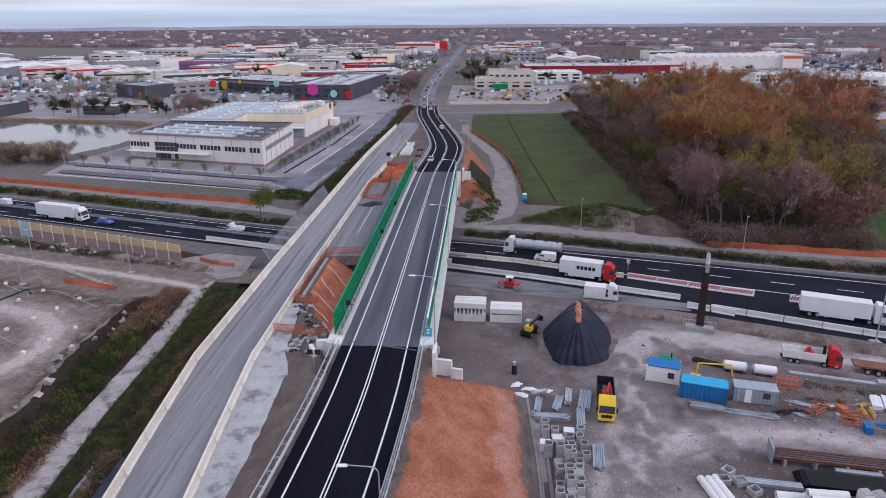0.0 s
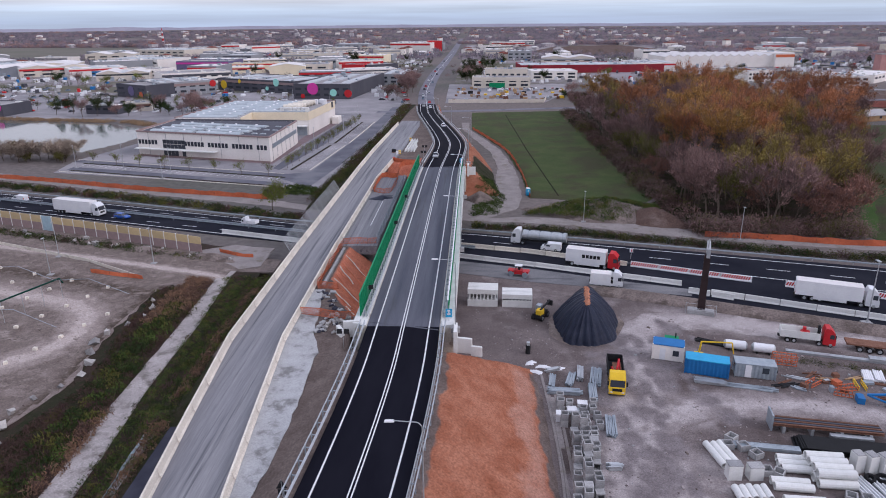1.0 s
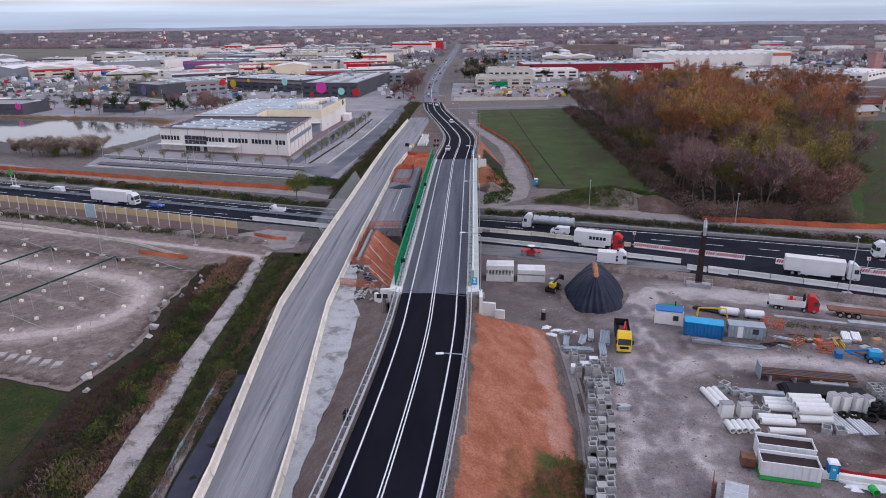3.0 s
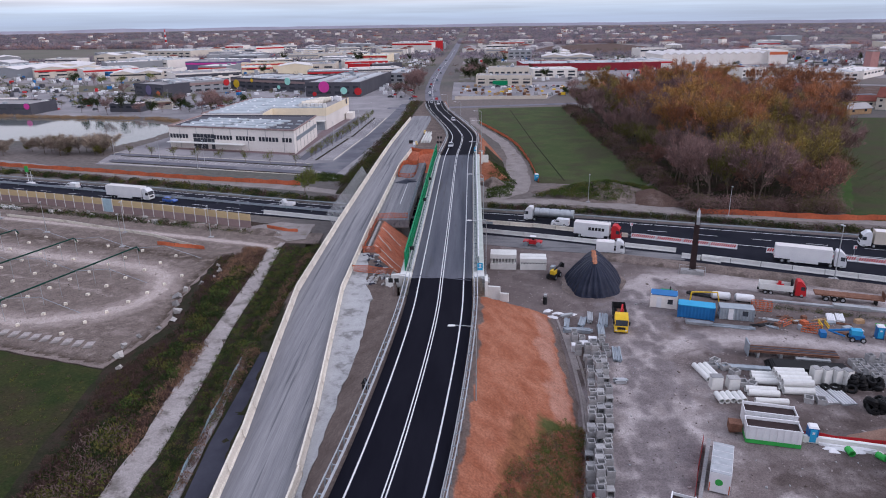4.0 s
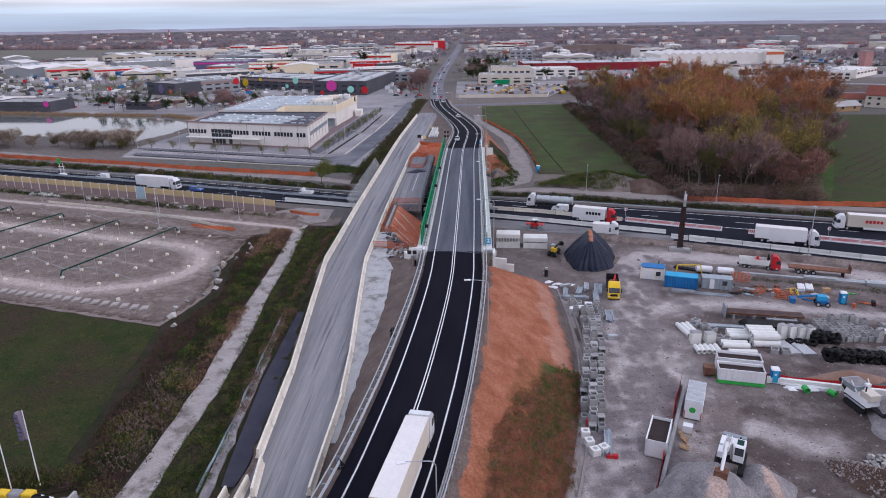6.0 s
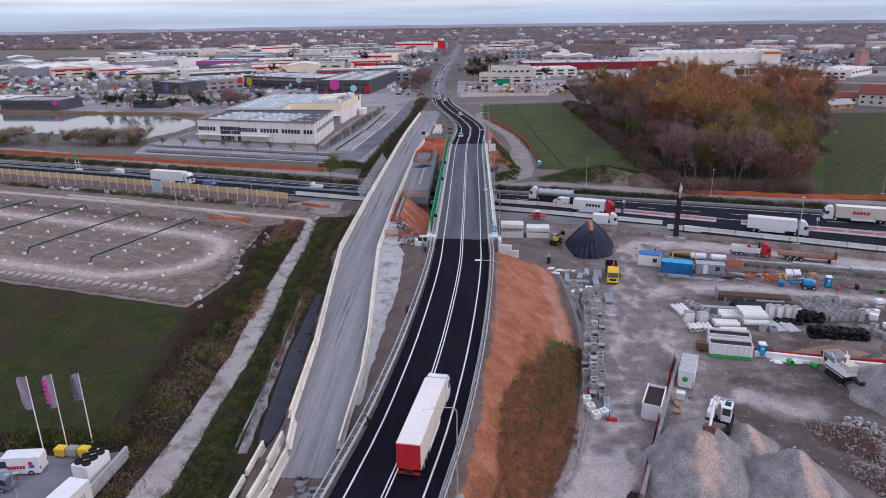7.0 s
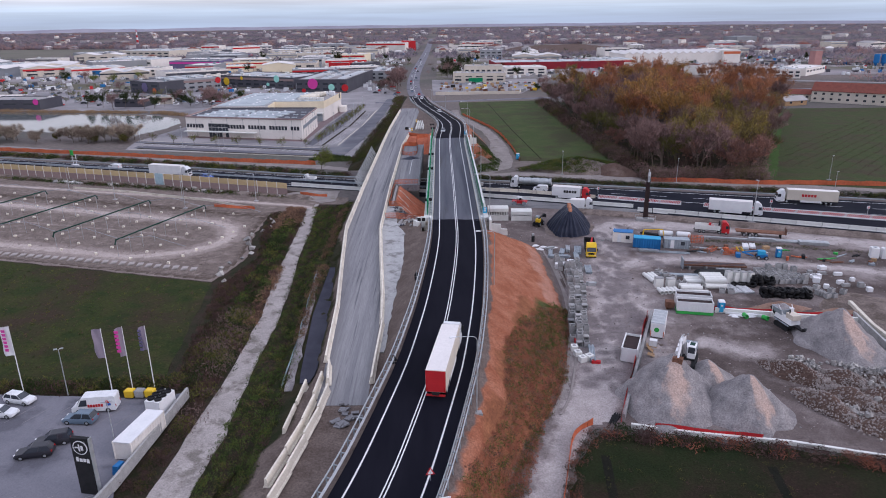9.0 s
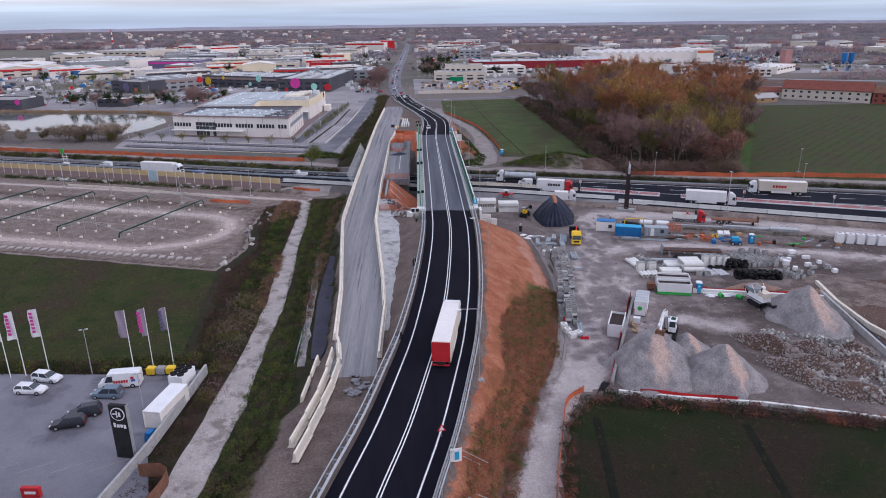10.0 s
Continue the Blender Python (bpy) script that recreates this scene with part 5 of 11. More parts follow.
barrier_run([(42.5, 116.2, 0.12), (61, 108.4, 0.12), (78, 101.4, 0.12), (140, 76, 0.12)], 6.0, "white concrete works barrier beside the lane", "works barriers", 1.1, "concrete_white", gap=0.05)
barrier_run([(38.5, 117.2, 0.12), (46, 113.6, 0.12)], 4.0, "white concrete works barrier set aside", "works barriers", 1.1, "concrete_white", gap=0.3)
barrier_run([(-67, 153.6, 0.12), (-47, 147.0, 0.12), (-32, 141.6, 0.12)], 6.0, "white concrete barrier at the motorway edge", "motorway edge barriers", 1.1, "concrete_white")


def striped_barrier(length=6.0):
    """A plastic barrier with slanting red and white stripes."""
    b = thing("striped_barrier", "red and white diagonal-striped median barrier", "barrier", group="striped median barriers")
    body = Mesh()
    body.sweep([(-length / 2 + 0.04, 0, 0), (length / 2 - 0.04, 0, 0)], [(-0.3, 0), (-0.3, 0.2), (-0.16, 0.35), (-0.12, 1.15), (0.12, 1.15), (0.16, 0.35), (0.3, 0.2), (0.3, 0)])
    body.make("body", M["white"], b)
    s = Mesh()
    n = 12
    for i in range(n):
        u = -length / 2 + 0.12 + i * (length - 0.5) / n
        for side in (-1, 1):
            q = [(u, side * 0.185, 0.3), (u + 0.26, side * 0.185, 0.3), (u + 0.26 + 0.3, side * 0.14, 1.1), (u + 0.3, side * 0.14, 1.1)]
            s.add(q, [(0, 1, 2, 3) if side < 0 else (3, 2, 1, 0)])
    s.make("stripes", M["red_paint"], b, "red slanting stripes")
    return b


sb = striped_barrier()
for i, (p, rz, _) in enumerate(along([(30.5, 131.8, 0.12), (48.5, 124.6, 0.12), (65.6, 118.2, 0.12), (84, 111.2, 0.12), (150, 86, 0.12)], 6.02, 3.0)):
    if 20.5 < i * 6.02 < 25:
        continue
    ob = sb if i == 0 else copy_thing(sb, Matrix())
    ob.matrix_basis = pose(p.x, p.y, p.z, 0, 0, rz)

# west carriageway: steel median rails and edge rails


def low_rail(pts, label, h=0.75):
    r = thing("guard_rail", label, "guard rail", group="motorway guard rails")
    line = curve_through(pts, 8)
    Mesh().sweep(line, [(-0.05, h - 0.32), (-0.1, h - 0.16), (-0.05, h), (0.05, h), (0.05, h - 0.32)]).make("beam", M["galv_dull"], r)
    me = Mesh().box(0, 0, 0, 0.12, 0.1, h - 0.05).make("post", M["galv_dull"], r)
    for i, (p, rz, _) in enumerate(along(line, 8.0, 1.0)):
        ob = me if i == 0 else new("post", me.data)
        ob.parent = r
        ob.matrix_basis = pose(p.x, p.y, p.z, 0, 0, rz)


mid = [p for p in line_between(0.5) if -420 < p[0] < 0]
low_rail([(x, y - 0.6, z) for x, y, z in mid], "double steel guard rail in the motorway median")
low_rail([(x, y + 0.6, z) for x, y, z in mid], "double steel guard rail in the motorway median")
low_rail([(x, y + 0.7, 0.1) for x, y in FAR if -420 < x < 210], "steel guard rail at the far motorway edge")

# gutter along the toe of the red bank
toe = curve_through(((7.6, 84, 0), (8.0, 70, 0), (7.6, 55, 0), (5.4, 38, 0), (1.3, 21, 0), (-1.4, 14.5, 0)), 1.5)
tagged(Mesh().sweep(toe, [(-0.9, 0.03), (-0.9, 0.16), (-0.6, 0.2), (-0.5, 0.065), (0.3, 0.065), (0.4, 0.18), (0.7, 0.16), (0.7, 0.03)]).make("gutter", M["track"]), "shallow muddy gutter along the foot of the bank", "gutter", kind="structure")


# ---- trees ----
def mk_foliage(name, a, b, seed):
    return mat(name, a, b, 0.8, 3.0, 0.95, 0.0, vary=0.28, spec=0.1)


LEAF = [mk_foliage("russet_buds", (0.32, 0.135, 0.065), (0.44, 0.2, 0.1), 1), mk_foliage("amber_buds", (0.3, 0.165, 0.05), (0.4, 0.235, 0.075), 2), mk_foliage("mauve_twigs", (0.18, 0.112, 0.11), (0.25, 0.162, 0.152), 3), mk_foliage("olive_leaves", (0.075, 0.075, 0.022), (0.11, 0.105, 0.03), 4), mk_foliage("dark_green_leaves", (0.018, 0.03, 0.011), (0.035, 0.05, 0.018), 5), mk_foliage("spring_leaves", (0.1, 0.125, 0.025), (0.14, 0.16, 0.04), 6), mk_foliage("olive_gold_leaves", (0.19, 0.15, 0.04), (0.26, 0.2, 0.06), 7), mk_foliage("plum_buds", (0.19, 0.098, 0.078), (0.26, 0.14, 0.11), 8)]
BRAMBLE = mat("dark_brambles", (0.06, 0.037, 0.034), (0.1, 0.06, 0.055), 1.0, 4.0, 0.95, 0.0, vary=0.2, spec=0.05)
STRAW = mat("dry_straw_weeds", (0.17, 0.1, 0.07), (0.22, 0.14, 0.09), 1.0, 4.0, 0.95, 0.0, vary=0.2, spec=0.05)
STRAW_DARK = mat("brown_dead_weeds", (0.085, 0.055, 0.045), (0.12, 0.075, 0.06), 1.0, 4.0, 0.95, 0.0, vary=0.2, spec=0.05)
GREEN_WEED = mat("fresh_green_weeds", (0.05, 0.078, 0.02), (0.08, 0.108, 0.03), 1.0, 4.0, 0.95, 0.0, vary=0.2, spec=0.05)
RED_STALK = mat("reddish_dead_stalks", (0.2, 0.076, 0.052), (0.27, 0.11, 0.07), 1.0, 4.0, 0.95, 0.0, vary=0.2, spec=0.05)
TWIG = mat("grey_brown_twigs", (0.12, 0.086, 0.08), (0.17, 0.12, 0.112), 1.0, 4.0, 0.95, 0.0, vary=0.2, spec=0.1)


def tree(name, h, spread, leaf, seed, label, category="tree", leaves=700, twigs=420, trunk_share=0.3, group="", size=1.0, leaf_size=1.0):
    """A trunk with forking limbs and a crown of fine twigs and small leaf clumps."""
    rng = random.Random(seed)
    t = thing(name, label, category, group=group)
    w = Mesh()
    tips = []

    def limb(p, d, length, r, depth):
        q = p
        steps = 3 if depth < 2 else 1
        for s in range(steps):
            d = (d + Vector((rng.uniform(-1, 1), rng.uniform(-1, 1), rng.uniform(-0.2, 0.5))) * 0.16).normalized()
            e = q + d * (length / steps)
            w.tube(q, e, r * (1 - s * 0.22), r * (1 - (s + 1) * 0.22) if depth < 2 else r * 0.4, 5 if depth < 2 else 3, caps=False)
            if steps == 1:
                tips.append((q.lerp(e, 0.35), d, length))
                tips.append((q.lerp(e, 0.7), d, length))
            q = e
            if depth >= 1:
                tips.append((q, d, length))
        if depth < 3:
            for _ in range(3 if depth else 6):
                a = rng.uniform(0, 2 * math.pi)
                out = Vector((math.cos(a), math.sin(a), 0))
                nd = (d * rng.uniform(0.55, 1.0) + out * rng.uniform(0.35, 0.8) * spread).normalized()
                base = q if depth else p + (q - p) * rng.uniform(0.55, 1.0)
                limb(base, nd, length * rng.uniform(0.5, 0.75), r * 0.42, depth + 1)

    limb(Vector((0, 0, -0.2)), Vector((0, 0, 1)), h * (0.34 + trunk_share * 0.3), h * 0.017, 0)
    top = max(q.z for q, _, _ in tips)
    f = h / top
    w.v = [(x * f, y * f, z * f) for x, y, z in w.v]
    w.make("trunk", M["bark"], t, "grey-brown trunk with forking limbs")
    tw, lf = Mesh(), Mesh()
    for _ in range(twigs):
        q, d, L = rng.choice(tips)
        q = q * f + Vector((rng.gauss(0, 0.5), rng.gauss(0, 0.5), rng.gauss(0, 0.4))) * size
        v = (d + Vector((rng.uniform(-0.7, 0.7), rng.uniform(-0.7, 0.7), rng.uniform(0.2, 1.6)))).normalized() * rng.uniform(0.8, 2.9) * size
        s = v.cross(Vector((rng.uniform(-1, 1), rng.uniform(-1, 1), 0.3))).normalized() * 0.045 * size
        tw.add([q - s, q + s, q + v], [(0, 1, 2)], 0 if rng.random() < 0.6 else 1)
    clump = None
    for n_ in range(leaves):
        if n_ % 9 == 0:
            q, d, L = rng.choice(tips)
            clump = q * f + Vector((rng.gauss(0, 0.6), rng.gauss(0, 0.6), rng.gauss(0, 0.5))) * size
        q = clump + Vector((rng.gauss(0, 0.42), rng.gauss(0, 0.42), rng.gauss(0, 0.34))) * size
        u = Vector((rng.uniform(-1, 1), rng.uniform(-1, 1), rng.uniform(-1, 1))).normalized()
        v = u.orthogonal().normalized() * rng.uniform(0.07, 0.19) * size * leaf_size
        u = u * rng.uniform(0.14, 0.36) * size * leaf_size
        lf.add([q - u - v * 0.6, q + u * 1.1 - v * 0.4, q - u * 0.1 + v * 1.2], [(0, 1, 2)])
    n_ = len(lf.v)
    lf.v += tw.v
    lf.f += [tuple(n_ + i for i in q) for q in tw.f]
    lf.k += tw.k
    lf.make("crown", [leaf, TWIG], t, "loose crown of fine twigs and small leaf clumps")
    return t


WOOD = [(52, 379), (53, 194), (56, 158), (91, 157.5), (156, 292), (154, 322), (150, 350), (130, 385)]
protos = []
for i, (h, sp, li, lv) in enumerate(((24, 0.7, 0, 1300), (22, 0.75, 1, 1300), (26, 0.6, 0, 1100), (20, 0.75, 2, 1000), (17, 0.7, 2, 800), (23, 0.7, 1, 1100), (14, 0.9, 3, 1400), (11, 1.0, 2, 800), (19, 0.8, 6, 1700), (12, 1.0, 7, 1800))):
    protos.append(tree("tree", h, sp, LEAF[li], 40 + i, ("tall leggy tree with russet and amber spring buds" if li in (0, 1) else "bare mauve-grey tree with fine twigs" if li == 2 else "tree with sparse olive spring leaves"), leaves=int(lv * (2.0 if li in (0, 1) else 1.0)), twigs=1500, group="trees of the wood", leaf_size=1.15))
rng = random.Random(11)
used = set()
placed = []
tries = 0
while len(placed) < 235 and tries < 9000:
    tries += 1
    y = 156 + (392 - 156) * rng.random() ** 1.35
    x = rng.uniform(50, 185)
    if not inside(x, y, WOOD):
        continue
    near = 5.2 if y < 230 else 6.6
    if any((x - a) ** 2 + (y - b) ** 2 < near * near for a, b in placed):
        continue
    placed.append((x, y))
    edge = min(abs(x - 53), abs(y - 157))
    if edge < 9:
        k = rng.choice((3, 4, 6, 7, 9, 4, 6))
    elif y > 215:
        k = (rng.choice((0, 1, 5, 2, 1, 8)) if noise.noise((x * 0.03, y * 0.03, 4)) > -0.05 else rng.choice((3, 9, 2, 8, 4)))
    else:
        k = rng.choice((3, 9, 4, 3, 8, 6, 7, 4, 8, 1))
    m = pose(x, y, 0, rng.uniform(-3, 3), rng.uniform(-3, 3), rng.uniform(0, 360)) @ Matrix.Scale(rng.uniform(0.62, 1.18), 4)
    if k in used:
        ob = copy_thing(protos[k], m)
        ob.scale = [m.to_scale().x] * 3
    else:
        used.add(k)
        protos[k].matrix_basis = m
# undergrowth of the wood and its edge


def scrub(name, spots, leaf, label, size=(0.8, 1.8), seed=5, per=60, category="bushes", blade=1.0):
    """Many low bushes of small blades and leaf clumps, as one body of growth."""
    rng = random.Random(seed)
    ms = Mesh()
    for x, y, z in spots:
        s = rng.uniform(*size)
        kk = rng.randrange(len(leaf)) if isinstance(leaf, (list, tuple)) else 0
        for _ in range(per):
            a, r, h = rng.uniform(0, 6.283), s * math.sqrt(rng.random()), rng.random()
            q = Vector((x + r * math.cos(a), y + r * math.sin(a), z + s * h * (1.05 - 0.5 * (r / s) ** 2)))
            u = Vector((rng.uniform(-1, 1), rng.uniform(-1, 1), rng.uniform(-0.1, 1.6))).normalized() * s * blade * rng.uniform(0.13, 0.36)
            v = u.orthogonal().normalized() * s * blade * rng.uniform(0.025, 0.075)
            ms.add([q - u * 0.8 - v * 1.1, q + u * 1.2, q - u * 0.4 + v * 1.2], [(0, 1, 2)], kk)
    return tagged(ms.make(name, leaf), label, category, kind="stuff")


rng = random.Random(21)


def spread(poly, n, seed, z=0.0):
    rng = random.Random(seed)
    xs, ys = [p[0] for p in poly], [p[1] for p in poly]
    out = []
    while len(out) < n:
        x, y = rng.uniform(min(xs), max(xs)), rng.uniform(min(ys), max(ys))
        if inside(x, y, poly):
            out.append((x, y, z(x, y) if callable(z) else z))
    return out


def beside(pts, n, width, seed, z=0.0):
    rng = random.Random(seed)
    ps = along([(*p[:2], 0) for p in pts], 0.5)
    out = []
    for _ in range(n):
        p, rz, _u = rng.choice(ps)
        o = rng.uniform(-width, width)
        x, y = p.x - math.sin(radians(rz)) * o, p.y + math.cos(radians(rz)) * o
        out.append((x, y, z(x, y) if callable(z) else z))
    return out


edge_front = [(54, 157), (75, 157.5), (92, 157)]
edge_side = [(53, 158), (52, 194), (51, 260), (50, 380)]
scrub("edge_thicket", beside(edge_front, 150, 3.4, 51) + beside(edge_side, 190, 2.6, 52) + beside([(88, 158), (131, 245), (156, 300)], 90, 2.6, 53), [BRAMBLE, LEAF[2], TWIG, BRAMBLE, LEAF[3], TWIG], "tall dense thorn thicket along the edge of the wood", (2.2, 4.6), 54, 330, blade=0.3)
scrub("undergrowth", spread(WOOD, 420, 4) + beside(edge_front, 160, 3.0, 1) + beside(edge_side, 330, 3.0, 2) + beside([(88, 158), (131, 245), (176, 332)], 240, 3.0, 3), [BRAMBLE, LEAF[4], BRAMBLE, STRAW_DARK, LEAF[4]], "dense thorny scrub along the edge of the wood", (1.2, 3.2), 6, 150, blade=0.55)
# hedges along the motorway
scrub("hedge", beside([(-400, 276), (-187, 211), (-149, 200.5), (-112, 189), (-80, 177.5), (-50, 166.5)], 1000, 1.7, 4), [LEAF[4], LEAF[4], LEAF[3], BRAMBLE], "dark green hedge along the far motorway edge", (0.9, 1.8), 7, 60, "hedge", 0.95)
scrub("hedge", beside([(-3, 160.5), (18, 156.5), (48, 147), (76, 139.5), (98, 134), (200, 105)], 760, 1.6, 5), [LEAF[4], LEAF[4], LEAF[3], BRAMBLE], "dark green hedge along the far motorway edge", (0.8, 1.6), 8, 60, "hedge", 0.95)
# weeds of the west bank
WASTE = [(-66, 118), (-58, 121), (-55.5, 116), (-54.5, 84), (-52.5, 57), (-51.6, 38), (-52, 12), (-53.5, 8), (-54, 21), (-58, 22), (-64, 62), (-60, 80), (-64, 100)]
scrub("bank_weeds", spread(WASTE, 2600, 6) + spread([(-54.5, 8), (-52, 12), (-54, -25), (-57, -60), (-61, -60), (-57, -14)], 500, 16), [LEAF[4], BRAMBLE, BRAMBLE, STRAW_DARK, BRAMBLE, LEAF[3], STRAW_DARK], "tall weeds and brambles on the waste strip", (0.35, 0.95), 9, 44, blade=0.85)
scrub("bank_bushes", beside([(-59, 112), (-58, 95), (-56, 78), (-56, 60), (-54.5, 44), (-54.5, 30)], 240, 2.2, 61), [LEAF[3], LEAF[4], GREEN_WEED, LEAF[4]], "green bushes in a row along the waste strip", (0.6, 1.5), 62, 70)
scrub("straw_weeds", spread([(-62, 124), (-57, 123), (-56, 108), (-62, 100)], 420, 63) + beside([(-54, 74), (-53, 60), (-52.5, 44)], 120, 0.8, 64), [STRAW, STRAW_DARK, STRAW], "pinkish dry stalks beside the track", (0.5, 1.2), 65, 40)
SIDE = [(-53, 118), (-41, 116), (-40.6, 82), (-40.4, 63), (-40.6, 40), (-39.4, 22), (-38.6, 4), (-40.5, -20), (-46, -44), (-50, -60), (-46.6, -30), (-45.2, -6), (-45.6, 22), (-45.8, 40), (-47.4, 62), (-48.9, 76), (-49.6, 93)]
up = lambda x, y: max(bank(x, y), 2.2)
scrub("slope_weeds", spread(SIDE, 3400, 7, up), [LEAF[4], GREEN_WEED, LEAF[3], GREEN_WEED, LEAF[4], BRAMBLE], "green weeds on the side of the old embankment", (0.3, 0.85), 10, 40, blade=0.85)
scrub("straw_weeds", beside([(-42.2, 104), (-42.2, 86), (-42, 70)], 260, 1.0, 66, up) + beside([(-41.2, 62), (-41.2, 45), (-40.2, 30)], 160, 0.7, 67, up), [STRAW, STRAW_DARK], "pinkish dry stalks under the old barrier", (0.4, 0.9), 68, 34)
scrub("lot_weeds", spread([(-150, 150), (-68, 122), (-67, 102), (-64, 82), (-67, 68), (-98, 77), (-150, 94)], 1500, 69), [BRAMBLE, LEAF[4], STRAW_DARK], "low dry weeds scattered over the gravel lot", (0.12, 0.4), 70, 12)
scrub("far_hedge", spread([(-51.5, 183), (-44, 180), (-41, 200), (-40.6, 240), (-40.6, 300), (-43, 420), (-48, 420), (-47, 330), (-50, 243)], 1150, 8, lambda x, y: max(bank(x, y), 0)), [LEAF[4], LEAF[3], GREEN_WEED, BRAMBLE, LEAF[3], STRAW_DARK], "dense overgrown hedge on the far embankment side", (0.9, 2.3), 11, 60, "hedge", 0.6)
scrub("slope_weeds", spread([(-8, 24), (-9, 10), (-14.5, -6), (-20, -30), (-14, -26), (-9, -6), (-3.5, 12), (1.5, 24), (4.5, 38), (6.4, 50), (0, 44), (-4, 36)], 4600, 9, lambda x, y: max(bank(x, y), 0)), [LEAF[3], RED_STALK, STRAW, RED_STALK, GREEN_WEED, RED_STALK, STRAW_DARK, RED_STALK], "rusty weeds and grass tufts on the red earth bank", (0.22, 0.75), 12, 40, blade=0.9)
scrub("bank_grass", spread([(-1, 28), (4, 38), (6.2, 50), (3.4, 50), (-0.5, 42), (-3.4, 30)], 900, 301, lambda x, y: max(bank(x, y), 0)), [GREEN_WEED, GREEN_WEED, LEAF[3]], "fresh green grass on the lower bank", (0.2, 0.5), 302, 40, blade=0.9)
scrub("mound_weeds", spread([(10, 172), (30, 182), (48, 178), (46, 168), (30, 165)], 900, 10, lambda x, y: max(0, 4.2 * (1 - math.hypot((x - 32) / 22, (y - 173.5) / 9)))), [LEAF[4], GREEN_WEED, LEAF[3], GREEN_WEED], "green weeds on the spoil heap", (0.5, 1.3), 13, 60, blade=0.9)
scrub("verge_weeds", spread([(-70, 196), (-54, 192), (-50, 200), (-62, 206)], 260, 71) + spread([(-4, 170), (3, 172), (6, 190), (2, 206), (-2, 200)], 300, 72, lambda x, y: max(bank(x, y), 0)), [GREEN_WEED, LEAF[4], GREEN_WEED], "green weeds on the rough verges", (0.4, 1.1), 73, 34, blade=1.3)
scrub("field_hedge", beside([(4, 10), (8.5, 9), (27, 5), (44, 0.5), (76, 1), (150, -22)], 900, 1.3, 11), [BRAMBLE, LEAF[4], STRAW_DARK, BRAMBLE, RED_STALK], "low reddish hedge along the yard boundary", (0.4, 1.3), 14, 60, "hedge", 0.9)
scrub("field_hedge", beside([(3, 10), (-1.5, 2), (-4.5, -12), (-6, -26)], 260, 0.9, 17), [RED_STALK, STRAW_DARK, LEAF[4]], "dry reddish growth beside the orange net", (0.3, 0.8), 18, 40, "hedge", 0.9)
scrub("reeds", beside([(-340, 377), (-292, 364), (-236, 354), (-186, 347), (-165, 332)], 420, 3.0, 12), M["reeds"], "dry tan reeds along the pond", (1.0, 2.0), 15, 36, "reeds")
GREY_BUD = mk_foliage("grey_olive_buds", (0.24, 0.2, 0.16), (0.3, 0.25, 0.2), 9)
bush = [tree("shrub", 7.5, 1.3, GREY_BUD, 70, "bare grey bushy tree beside the pond", "tree", 1100, 900, 0.1, "bushes beside the pond", leaf_size=1.2), tree("shrub", 6.0, 1.3, LEAF[3], 71, "olive budding bush beside the pond", "tree", 1300, 500, 0.1, "bushes beside the pond", leaf_size=1.3)]
rng = random.Random(5)
for i in range(66):
    u = rng.random() ** 1.7
    m = pose(-161 - 150 * u + rng.uniform(-3, 3), 247 + 6 * u + rng.uniform(-7, 7), 0, 0, 0, rng.uniform(0, 360)) @ Matrix.Scale(rng.uniform(0.55, 0.95), 4)
    if i < 2:
        bush[i].matrix_basis = m
    else:
        ob = copy_thing(bush[1 if i % 4 == 1 else 0], m)
        ob.scale = [m.to_scale().x] * 3
sp = tree("tree", 7.5, 1.0, LEAF[5], 80, "small tree with fresh yellow-green leaves beside the motorway", leaves=1500)
sp.matrix_basis = pose(-60.5, 176, 0)

# rows of the ploughed field
rows_ = []
for i in range(30):
    o = Vector((0.72, -0.69, 0)) * (i * 4.0 - 10)
    a, b = Vector((109, 175, 0)) + o, Vector((215, 284, 0)) + o
    n = 150
    for j in range(n):
        p = a.lerp(b, j / n)
        if p.y > 150 and p.y < 330 and p.x > 100 + (p.y - 158) * 0.5:
            rows_.append((p.x + random.Random(i * 991 + j).uniform(-0.3, 0.3), p.y, 0.05))
scrub("field_rows", rows_, [BRAMBLE, LEAF[4], STRAW_DARK], "low dark rows of young plants across the field", (0.35, 0.75), 16, 14, "crop rows")

scrub("field_tufts", spread([(4, 8), (26, 3.5), (44, -1.5), (74, 0), (90, -30), (-2, -40), (-2, -6)], 3800, 74), [LEAF[4], BRAMBLE, LEAF[4], LEAF[4], LEAF[3]], "short grass and dead weeds in the dark field", (0.15, 0.4), 75, 20, blade=1.1)
scrub("pasture_tufts", spread([(-66, 64), (-96, 72.5), (-150, 88), (-150, 34), (-92, 25), (-62, 23)], 3600, 76), [LEAF[4], GREEN_WEED, LEAF[3], STRAW_DARK], "grass tufts in the rough pasture", (0.15, 0.42), 77, 12, blade=1.5)

scrub("barrier_weeds", beside([(-170, 168.5), (-110, 150.5), (-74, 139.5)], 420, 1.5, 78), [LEAF[4], LEAF[4], GREEN_WEED, BRAMBLE], "green weeds along the foot of the noise barrier", (0.4, 1.1), 79, 34, blade=0.9)


# ---- vehicles ----
def paint_mat(name, c):
    return mat(name, c, tuple(v * 0.85 for v in c), 0.8, 5.0, 0.35, 0.01, spec=0.5)


